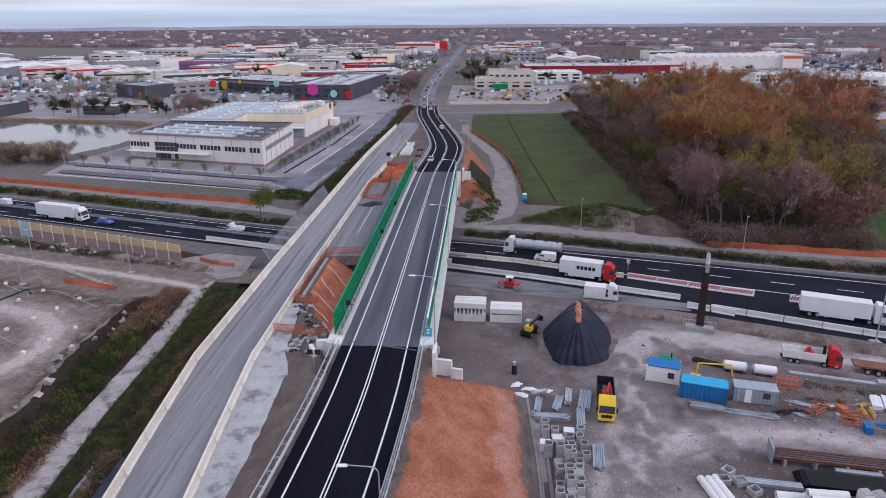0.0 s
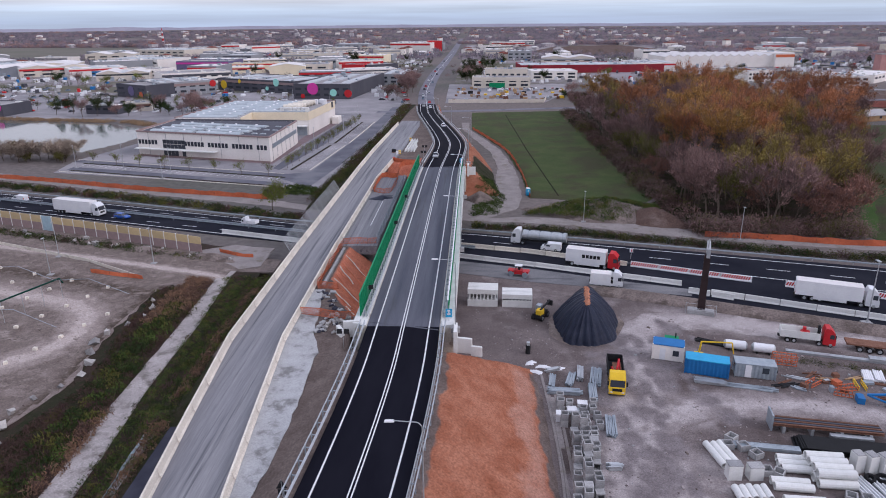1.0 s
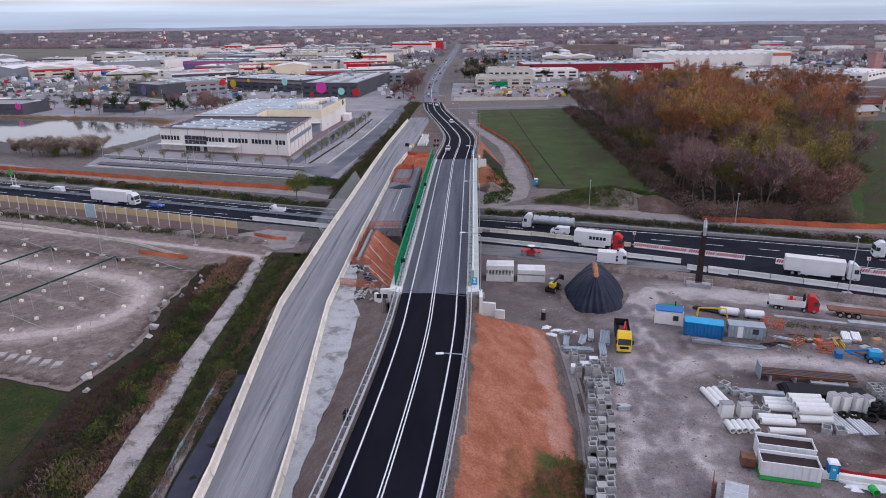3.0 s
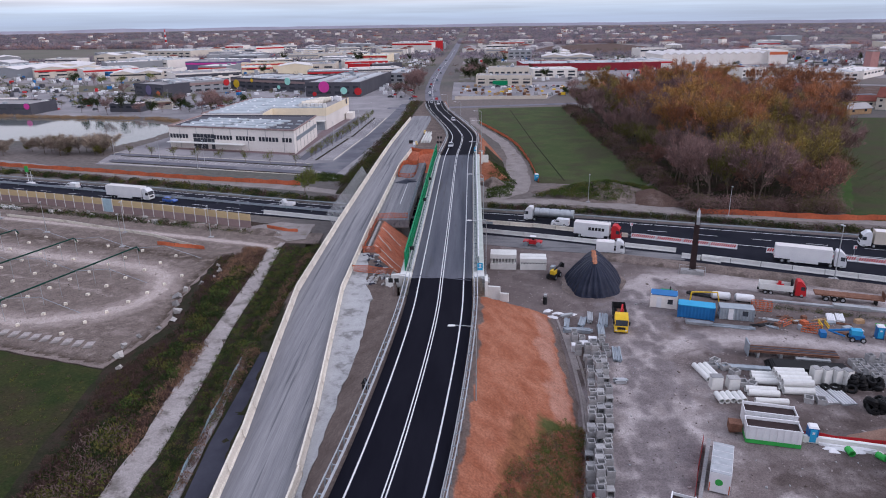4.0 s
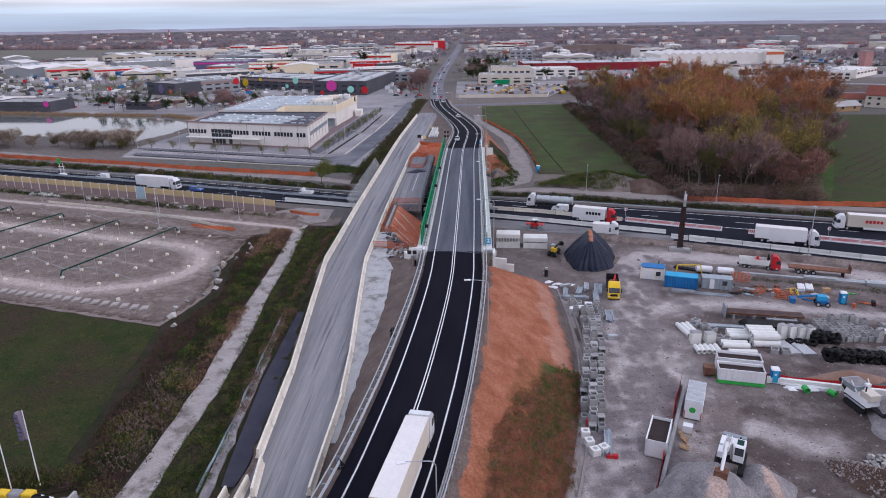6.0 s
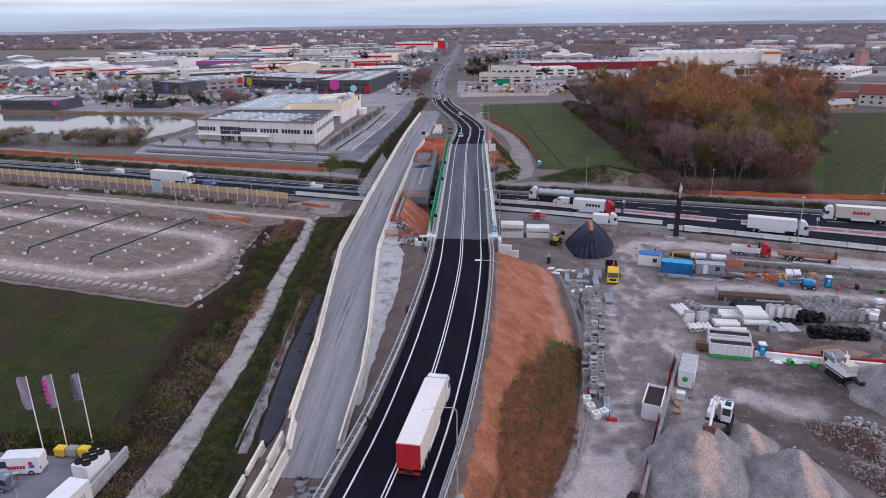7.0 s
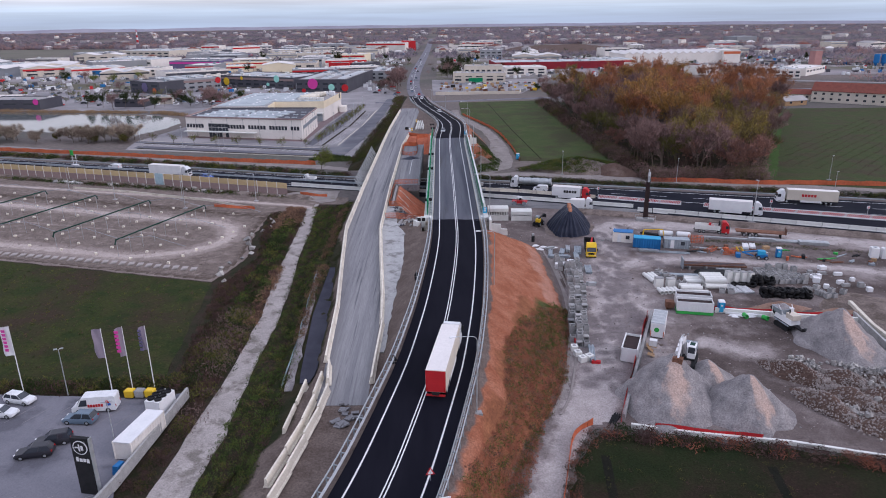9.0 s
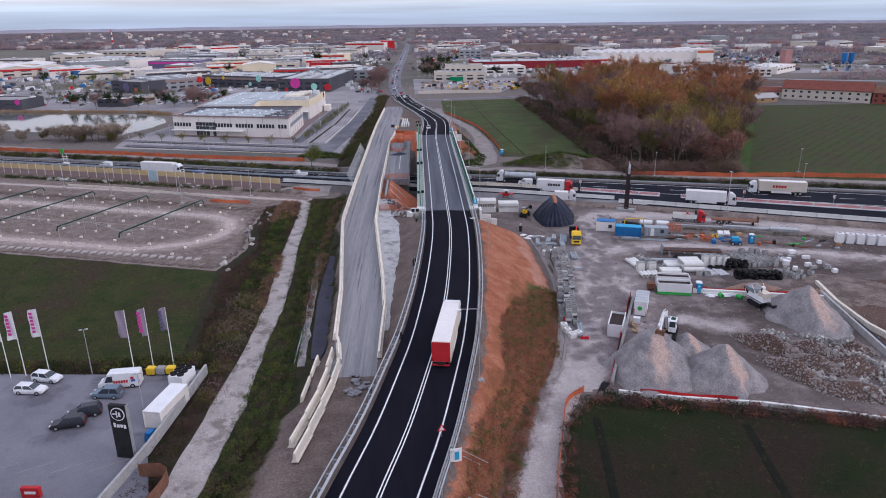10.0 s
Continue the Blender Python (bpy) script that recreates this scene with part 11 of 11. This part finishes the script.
shed(22, 552, 34, 20, 12, -3, "cream", "roof_grey", "upper storey of the builders' merchant", windows=7)
Mesh().box(14, 527.2, 0.1, 12, 0.6, 4).make("green_shutter", M["green"], None)
tagged(bpy.data.objects["green_shutter"], "green shuttered loading front", "shutter")
shed(112, 680, 140, 50, 7, 3, "dark_red", "roof_vault", "long low hall with a dark red lower wall and pale roof", stripe="dark_red", vents=6)
shed(176, 690, 40, 50, 8, 6, "wall_white", "roof_white", "white hall with shallow roof", stripe="red_paint", vents=3)
shed(256, 742, 118, 60, 11, 4, "wall_white", "roof_white", "huge white hall with a sawtooth roof", pitch=2.4, doors=2, bay=9)
shed(322, 742, 20, 60, 14, 4, "wall_white", "roof_white", "white end block with red lettering bars", stripe="orange_net")
shed(233, 578, 24, 50, 8, 20, "wall_white", "roof_grey", "white office house with dark roof", windows=7)
shed(222, 592, 16, 18, 8, -4, "brick", "roof_grey", "pink-red office house with flat roof", windows=4)
shed(279, 533, 32, 40, 7, -10, "wall_white", "roof_white", "low white supermarket with long windows", windows=6, vents=4)
shed(330, 572, 56, 26, 6, 46, "wall_white", "roof_white", "white wing of the supermarket under a flat roof", windows=6)
shed(66, 600, 40, 30, 7, 4, "wall_white", "roof_white", "white workshop with a flat roof", windows=4)
# farm behind the field
longhouse(237, 350, 50, 14, 7, 4.6, -39, "cream", "roof_tile", "long old farm building with a red-brown tile roof", 11, 2)
longhouse(268, 325, 28, 13, 6.4, 3.0, -39, "brick", "rust", "ruined farm wing with a broken brown roof", 7, 2)
longhouse(211, 375, 20, 9, 4, 2.4, -23, "cream", "roof_tile", "low farm wing with a red tile roof", 5, 1)
longhouse(186.5, 386.5, 18, 12, 9, 3.2, -8, "brick", "roof_tile", "red farmhouse with a tile roof", 4, 2)
longhouse(168.5, 337.5, 12, 7, 3.8, 1.6, -6, "cream", "roof_tile", "low cream annexe under the red house", 3, 1)
longhouse(199, 347, 17, 9, 3.0, 2.2, 20, "timber", "roof_grey", "open timber barn with a grey sheet roof", 2, 1)
for x, y, k, sc in ((161, 317, 8, 0.85), (169.5, 320, 0, 0.95), (153, 318, 1, 0.8), (172, 316, 5, 0.7), (178, 352, 3, 0.8)):
    o_ = copy_thing(protos[k], pose(x, y, 0, 0, 0, 40 * k + x))
    o_.scale = (sc, sc, sc)
for x in (409.6, 416.8):
    silo = thing("silo", "blue steel silo on tall legs", "silo", pose(x, 612, 0), "blue silos")
    Mesh().tube((0, 0, 7), (0, 0, 15), 2.6, n=16).tube((0, 0, 4), (0, 0, 7), 0.6, 2.6, 16).make("tank", M["blue"], silo)
    for a in range(4):
        Mesh().tube((2.2 * math.cos(a * 1.57), 2.2 * math.sin(a * 1.57), 0), (2.2 * math.cos(a * 1.57), 2.2 * math.sin(a * 1.57), 8), 0.18, n=6).make("leg", M["galv"], silo)
tower = thing("tower_block", "square pink plastered tower among low halls", "tower", pose(391.6, 690, 0, 0, 0, 12))
Mesh().box(0, 0, 0, 9, 9, 15, top=0.95).make("shaft", M["pink_render"], tower)
Mesh().box(0, 0, 15, 9.4, 9.4, 0.6).make("cap", M["roof_grey"], tower)
patch("road_far_dark", [(330, 815), (405, 700), (470, 655), (600, 600), (604, 612), (474, 668), (412, 716), (340, 828)], M["asphalt_mw"], 0.06, "dark far stretch of the motorway", "road", amount=0.1, seed=91)
patch("road_farm", [(262, 512), (292, 500), (349, 474), (470, 420), (472, 428), (350, 483), (294, 509), (264, 522)], M["asphalt_lot"], 0.055, "pale country road behind the farm", "road", amount=0.1, seed=92)
patch("ground_brown_plot", [(150, 400), (215, 420), (262, 385), (330, 400), (350, 465), (290, 495), (200, 480), (140, 470)], M["dark_earth"], 0.045, "bare brown plot behind the farm", seed=93)
ch = thing("brick_chimney", "tall tapered brick chimney of the old farm works", "chimney", pose(305, 384, 0))
Mesh().tube((0, 0, 0), (0, 0, 28), 2.0, 1.1, 16).make("shaft", M["brick"], ch)
Mesh().box(0, 0, 0, 5, 5, 4).make("plinth", M["brick"], ch)

# storage yard goods east of the road
rng = random.Random(95)
for i in range(90):
    x, y = rng.uniform(-18, 62), rng.uniform(442, 524)
    tagged(Mesh().box(0, 0, 0, rng.uniform(1.5, 3.5), rng.uniform(1.2, 2.5), rng.uniform(0.8, 2.0), top=0.97).make("goods_pallet", M[rng.choice(("timber", "timber", "concrete_grey", "white", "timber", "rust", "rust", "concrete_grey", "galv_dull", "dark", "yellow"))]), "stack of building goods in the merchant's yard", "goods", "stacked goods").matrix_basis = pose(x, y, 0.06, 0, 0, rng.uniform(-10, 10))
low_wall([(-20, 432, 0), (41, 433, 0), (44, 450, 0)], "long pale boundary wall of the merchant's yard", 2.2, 0.3, "cream")

# further halls and houses towards the horizon
rng = random.Random(96)
halls = []
while len(halls) < 96:
    side = rng.random()
    if side < 0.62:
        x, y = rng.uniform(-620, -80), rng.uniform(560, 1250)
    else:
        x, y = rng.uniform(0, 760), rng.uniform(760, 1500)
    if x < -60 and y < 560 + (-x - 80) * 0.2 or x < -520 and y > 900 or 60 < x < 340 and 900 < y < 1420:
        continue
    if any(abs(x - a) < 40 and abs(y - b) < 44 for a, b in halls) or abs(x + 40) < 34 or abs(x - road_x(y)) < 34:
        continue
    halls.append((x, y))
    if x > 140 and len(halls) % 4:
        continue
    w, d_, h = rng.uniform(26, 64), rng.uniform(20, 44), rng.uniform(6, 11)
    wall = rng.choice(("wall_white", "wall_white", "cream", "cream", "wall_grey", "wall_cream", "wall_grey"))
    shed(x, y, w, d_, h, rng.choice((-6, 20, -4, 10, 38)), wall, rng.choice(("roof_white", "roof_white", "roof_grey")), "industrial hall on the edge of town", windows=rng.choice((0, 0, 4)), stripe=rng.choice((None, None, "glass", "wall_dark", "wall_grey", "red_paint")), pitch=rng.choice((0, 0, 2.5)), vents=rng.choice((0, 3)), doors=rng.choice((0, 2)), group="industrial halls")


def house(seed, wall, storeys=2):
    rng = random.Random(seed)
    b = thing("house", "small town house with a red tile roof", "house", group="far houses")
    w, d_, h = rng.uniform(9, 14), rng.uniform(8, 11), 3.1 * storeys
    Mesh().box(0, 0, 0, w, d_, h).make("wall", M[wall], b)
    Mesh().add([(-w / 2 - 0.5, -d_ / 2 - 0.5, h), (w / 2 + 0.5, -d_ / 2 - 0.5, h), (w / 2 + 0.5, d_ / 2 + 0.5, h), (-w / 2 - 0.5, d_ / 2 + 0.5, h), (-w / 4, 0, h + 2.2), (w / 4, 0, h + 2.2)], [(0, 1, 5, 4), (1, 2, 5), (2, 3, 4, 5), (3, 0, 4), (3, 2, 1, 0)]).make("roof", M["roof_tile"], b)
    return b


protos_h = [house(1, "wall_white"), house(2, "cream"), house(3, "wall_white", 3), house(4, "cream")]
rng = random.Random(97)
for i in range(130):
    a = rng.gauss(0, 0.38)
    r = rng.uniform(1100, 3300) if i > 40 else rng.uniform(900, 1300)
    x, y = r * math.sin(a), r * math.cos(a)
    if abs(x - road_x(min(y, 1900))) < 16:
        x += 30
    if i > 3 and (x < -540 and 900 < y < 1500 or 60 < x < 340 and 900 < y < 1420):
        continue
    m = pose(x, y, 0, 0, 0, rng.uniform(0, 360))
    if i < 4:
        protos_h[i].matrix_basis = m
    else:
        o_ = copy_thing(protos_h[i % 4], m)
        o_.scale = [rng.uniform(0.8, 1.15)] * 3
# far trees and hedgerows
CLEAR = ([(-720, 960), (-612, 930), (-570, 1040), (-560, 1130), (-680, 1380), (-855, 1430), (-1400, 1500), (-1500, 1150)], [(81, 1113), (117, 1070), (248, 948), (322, 1114), (272, 1404), (139, 1297)])
far_town = Mesh()
for i in range(240):
    a = rng.gauss(0, 0.45)
    r = 1000 + 2600 * rng.random() ** 1.2
    x, y = r * math.sin(a), r * math.cos(a)
    if abs(x - road_x(min(y, 1900))) < 16:
        continue
    if any(inside(x, y, c) for c in CLEAR):
        continue
    w, d_, h, rz = rng.uniform(9, 26), rng.uniform(8, 14), rng.uniform(4, 9), rng.uniform(0, 360)
    far_town.box(x, y, 0, w, d_, h, rz, rng.choice((0, 1, 1)))
    far_town.box(x, y, h, w + 1, d_ + 1, rng.uniform(1.2, 2.4), rz, rng.choice((2, 4, 4, 3)), top=0.35)
tagged(far_town.make("far_houses", [M["wall_white"], M["far_wall"], M["roof_tile"], M["roof_white"], M["roof_grey"]]), "scattered far houses of the plain", "houses", kind="stuff")
rng = random.Random(98)
spots = []
for i in range(1150):
    r = 900 + 3000 * rng.random() ** 1.2
    a = rng.uniform(-0.68, 0.68)
    x, y = r * math.sin(a), r * math.cos(a)
    q = rng.uniform(-0.5, 0.5) + (0 if rng.random() < 0.8 else 1.5)
    n = int(6 + r / 130)
    for j in range(n):
        t = (j - n / 2) * rng.uniform(6, 9)
        xx, yy = x + t * math.cos(q) + rng.uniform(-4, 4), y + t * math.sin(q) + rng.uniform(-4, 4)
        if abs(xx - road_x(min(yy, 1900))) < 14 or any(inside(xx, yy, c) for c in CLEAR):
            continue
        spots.append((xx, yy, 0))
# distance haze is mixed into these tree colours, paler than near growth
HAZED_TWIG = mat("far_mauve_twigs", (0.2, 0.165, 0.195), (0.26, 0.215, 0.245), 0.1, 2.0, 1.0, 0.0, spec=0.0)
HAZED_DARK = mat("far_dark_trees", (0.11, 0.108, 0.13), (0.15, 0.142, 0.165), 0.1, 2.0, 1.0, 0.0, spec=0.0)
scrub("far_trees", spots, [HAZED_TWIG, HAZED_DARK, HAZED_TWIG, HAZED_TWIG, HAZED_DARK], "distant bare and dark trees in hedgerows", (3.0, 7.0), 99, 14, "trees", 1.5)
spots = []
for x0, y0, x1, y1, n in ((-1400, 1530, -860, 1445, 330), (-860, 1445, -400, 1450, 420), (-400, 1450, -120, 1500, 160), (140, 1420, 330, 1420, 160), (-40, 1500, 700, 1400, 260), (-1400, 1700, 1400, 1900, 420), (-2000, 2500, 2000, 2600, 420), (-2800, 3400, 2800, 3500, 480), (450, 900, 900, 700, 160), (330, 500, 800, 560, 120), (330, 980, 760, 900, 200), (360, 1180, 900, 1080, 200), (120, 1460, 800, 1240, 180), (400, 700, 620, 640, 60)):
    for i in range(n):
        u = rng.random()
        spots.append((x0 + (x1 - x0) * u + rng.uniform(-8, 8), y0 + (y1 - y0) * u + rng.uniform(-16, 16), 0))
# russet belts likewise carry the haze in their base colour
HAZED_RUSSET = mat("far_russet_twigs", (0.29, 0.19, 0.175), (0.34, 0.22, 0.2), 0.1, 2.0, 1.0, 0.0, spec=0.0)
scrub("far_woods", spots, [HAZED_TWIG, HAZED_RUSSET, HAZED_TWIG, HAZED_RUSSET, HAZED_DARK], "long belts of bare mauve and russet woodland", (5.0, 10.0), 100, 46, "woods", 1.1)
spots = []
while len(spots) < 900:
    x, y = rng.uniform(-520, 640), rng.uniform(470, 1150)
    if -300 < x < -70 and y < 640:
        continue
    if x > -60 and y < 620 or abs(x - road_x(y)) < 12:
        continue
    spots.append((x, y, 0))
scrub("town_greenery", spots, [LEAF[4], TWIG, LEAF[2], LEAF[3], LEAF[4], STRAW_DARK], "garden trees and hedges between the town buildings", (1.6, 4.4), 109, 60, "trees", 0.7)
# added horizon strip; its pale violet colour stands for haze
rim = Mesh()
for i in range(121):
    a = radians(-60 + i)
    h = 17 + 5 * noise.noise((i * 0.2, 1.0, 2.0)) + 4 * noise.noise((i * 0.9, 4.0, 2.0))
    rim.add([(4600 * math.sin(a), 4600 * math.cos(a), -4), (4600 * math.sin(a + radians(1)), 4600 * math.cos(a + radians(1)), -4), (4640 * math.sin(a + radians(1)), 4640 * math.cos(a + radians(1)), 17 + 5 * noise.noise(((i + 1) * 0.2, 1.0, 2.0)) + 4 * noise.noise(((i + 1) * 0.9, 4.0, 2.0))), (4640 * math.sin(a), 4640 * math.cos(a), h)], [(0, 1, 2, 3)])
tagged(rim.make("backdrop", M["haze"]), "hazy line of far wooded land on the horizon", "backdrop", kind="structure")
town = [tree("conifer", 11, 0.5, LEAF[4], 101, "dark evergreen tree among the town roofs", leaves=1500, twigs=120, group="town trees"), tree("tree", 9, 1.1, LEAF[2], 102, "bare rounded town tree", leaves=700, twigs=500, group="town trees"), tree("evergreen", 8, 1.1, LEAF[4], 103, "dark rounded evergreen town tree", leaves=1600, twigs=100, group="town trees"), tree("tree", 7, 1.0, LEAF[5], 104, "small tree in fresh yellow leaf", leaves=900, twigs=200, group="town trees")]
rng = random.Random(105)
for i in range(90):
    if i < 16:
        x, y = rng.uniform(-20, 4), rng.uniform(555, 640)
    elif i < 30:
        x, y = rng.uniform(-64, -52), rng.uniform(430, 640)
    elif i < 42:
        x, y = rng.uniform(44, 110), rng.uniform(400, 470)
    elif i < 60:
        x, y = rng.uniform(-250, -150), rng.uniform(362, 400)
    else:
        x, y = rng.uniform(-420, 420), rng.uniform(620, 900)
        if abs(x - road_x(y)) < 14:
            continue
    k = rng.choice((0, 1, 2)) if i < 60 and i >= 16 else rng.choice((0, 0, 2, 1, 3))
    m = pose(x, y, 0, 0, 0, rng.uniform(0, 360))
    o_ = copy_thing(town[k], m)
    s = rng.uniform(0.7, 1.25)
    o_.scale = (s, s, s)
for i, (x, y, k, sc) in enumerate(((-365, 577, 2, 1.3), (-340, 566, 1, 1.2), (-326, 553, 3, 1.3), (-312, 560, 3, 1.2), (-270, 480, 1, 0.9), (-253, 403, 2, 0.9), (-250, 399, 2, 0.8), (-187, 385, 2, 1.0), (-168, 393, 2, 1.0), (-162, 396, 3, 0.9), (-196, 379, 1, 0.6), (57, 592, 2, 1.1), (102, 894, 2, 1.6), (-3, 655, 0, 1.3), (-9, 668, 0, 1.4), (-5, 690, 0, 1.2), (4, 706, 0, 1.4), (-11, 640, 2, 1.3), (-2, 622, 2, 1.2), (8, 720, 0, 1.3), (30, 785, 0, 1.2), (16, 740, 2, 1.4), (-50, 470, 1, 1.5), (-52, 486, 1, 1.6), (-49, 500, 1, 1.4), (-53, 515, 1, 1.6), (-51, 530, 1, 1.3), (-145, 800, 0, 1.6), (-140, 806, 0, 1.4))):
    o_ = copy_thing(town[k], pose(x, y, 0, 0, 0, 47 * i))
    o_.scale = (sc, sc, sc)
for k, (x, y) in enumerate(((-15, 600), (-55, 500), (-200, 372), (-310, 610))):
    town[k].matrix_basis = pose(x, y, 0)


# parked cars of the retail park
def far_car(colour):
    c = thing("car", "small parked car in the retail car park", "car", group="cars in the retail park")
    Mesh().box(0, 0, 0.25, 4.3, 1.78, 0.68, top=0.96).box(-0.25, 0, 1.43, 2.0, 1.26, 0.04).make("body", PAINT[colour], c)
    Mesh().box(-0.25, 0, 0.93, 2.6, 1.6, 0.5, top=0.8).make("cabin", M["glass"], c)
    gear = Mesh()
    for wx in (-1.3, 1.35):
        for s in (-1, 1):
            gear.tube((wx, s * 0.68, 0.31), (wx, s * 0.9, 0.31), 0.31, n=10)
    gear.make("undercarriage", M["dark"], c)
    return c


fc = [far_car(c) for c in ("white", "silver", "black", "red", "steel")]
rng = random.Random(106)
for i in range(95):
    if i < 60:
        x, y = rng.uniform(-330, -130), 395 + 9 * rng.randint(0, 6)
    elif i < 80:
        x, y = rng.uniform(-66, -48), rng.uniform(430, 620)
    else:
        x, y = rng.uniform(-15, 60), rng.uniform(505, 522)
    m = pose(x, y, 0.07, 0, 0, rng.choice((88, 90, 92, 0)))
    if i < 5:
        fc[i].matrix_basis = m
    else:
        copy_thing(fc[i % 5], m)
for i, m in QUEUE:
    tagged(copy_thing(fc[i % 5], m), "car in the queue on the town road", "", "cars on the town road")
# far lattice mast with red and white bands
mst = thing("lattice_mast", "distant red and white radio mast", "mast", pose(-758, 1669, 0))
for i in range(6):
    Mesh().tube((0, 0, i * 6.0), (0, 0, i * 6.0 + 6), 3.2 - 0.4 * i, 2.8 - 0.4 * i, 6).make("section", M["red_paint"] if i % 2 else M["white"], mst)

tagged(Mesh().sweep([(14, 374, 0.03), (18.2, 267, 0.03), (22.2, 193, 0.03)], [(-0.28, 0), (-0.18, 0.05), (0.18, 0.05), (0.28, 0)]).make("ground_field_furrow", M["dark_field"]), "dark wet furrow across the green field", "furrow", kind="structure")

# rows of small bare trees and distant parked cars in the retail car parks
rng = random.Random(151)
spots = [(-420 + 26 * i + rng.uniform(-3, 3), 384 + 13 * j + 0.2 * (26 * i) * 0.4 + rng.uniform(-1.5, 1.5), 0.8) for i in range(13) for j in range(9) if rng.random() < 0.7]
spots = [q for q in spots if not (-140 < q[0] < -76 and q[1] < 362)]
scrub("car_park_trees", spots, [LEAF[2], TWIG, LEAF[3], LEAF[2]], "rows of small bare trees in the retail car parks", (1.4, 2.6), 152, 60, "trees", 0.8)
clutter = Mesh()
for i in range(1900):
    x, y = (rng.uniform(-500, -62), rng.uniform(470, 1150)) if i % 3 else (rng.uniform(0, 460), rng.uniform(555, 900))
    if abs(x - road_x(y)) < 9:
        continue
    w_ = rng.uniform(1.6, 4.6) * (2 if rng.random() < 0.08 else 1)
    clutter.box(x, y, 0.05, w_, rng.uniform(1.6, 3.2), rng.uniform(1.2, 2.8), rng.uniform(-20, 110), rng.choice((0, 0, 0, 0, 0, 1, 1, 3, 3, 3, 3, 3, 0, 1, 2, 4)), top=0.9)
tagged(clutter.make("estate_clutter", [PAINT["white"], M["wall_dark"], M["red_paint"], M["concrete_grey"], M["blue"]]), "parked vans, bins and stacked goods between the far halls", "goods", kind="stuff")
far_lot = Mesh()
for i in range(170):
    x, y = rng.uniform(-440, -150), 470 + 8.5 * rng.randint(0, 9)
    if i > 110:
        x, y = rng.uniform(-250, -90), 392 + 8.5 * rng.randint(0, 5)
    k = rng.choice((0, 0, 1, 2, 3))
    far_lot.box(x, y, 0.07, 1.8, 4.2, 0.85, rng.uniform(-4, 4), k, top=0.94).box(x, y - 0.2, 0.92, 1.55, 2.3, 0.5, 0, 4, top=0.8)
tagged(far_lot.make("distant_cars", [PAINT["white"], PAINT["silver"], PAINT["black"], PAINT["steel"], M["glass"]]), "rows of distant parked cars in the retail car parks", "cars", kind="stuff")


# raises the western lot, pasture and track 2.2 m, the dealer's car park 2.6 m
def scale_about_camera(ob, pivot, height):
    # shrinks about a camera position, so the thing keeps its place in view
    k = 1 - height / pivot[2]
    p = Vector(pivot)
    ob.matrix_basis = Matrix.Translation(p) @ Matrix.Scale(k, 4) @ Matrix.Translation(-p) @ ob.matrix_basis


def middle(ob):
    pts = [o.matrix_basis @ Vector(c) for o in ob.children if o.type == 'MESH' for c in (o.bound_box[0], o.bound_box[6])] if ob.type == 'EMPTY' else [Vector(c) for c in (ob.bound_box[0], ob.bound_box[6])]
    return ob.matrix_basis @ (sum(pts, Vector()) / max(len(pts), 1))


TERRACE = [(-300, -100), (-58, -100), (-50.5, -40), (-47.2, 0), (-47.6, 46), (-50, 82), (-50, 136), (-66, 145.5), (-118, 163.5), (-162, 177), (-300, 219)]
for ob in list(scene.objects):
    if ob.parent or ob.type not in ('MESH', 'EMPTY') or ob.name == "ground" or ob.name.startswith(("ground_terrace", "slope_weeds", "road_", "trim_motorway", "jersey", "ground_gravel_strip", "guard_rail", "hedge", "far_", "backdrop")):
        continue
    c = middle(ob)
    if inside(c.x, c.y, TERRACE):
        # pivots are camera positions late in the flight, chosen to fit the view
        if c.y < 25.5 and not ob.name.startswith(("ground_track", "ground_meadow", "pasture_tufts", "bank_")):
            scale_about_camera(ob, (-20.5, -74.3, 52.3), 2.6)
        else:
            scale_about_camera(ob, (-11.7, -50.6, 51.7), 2.2)
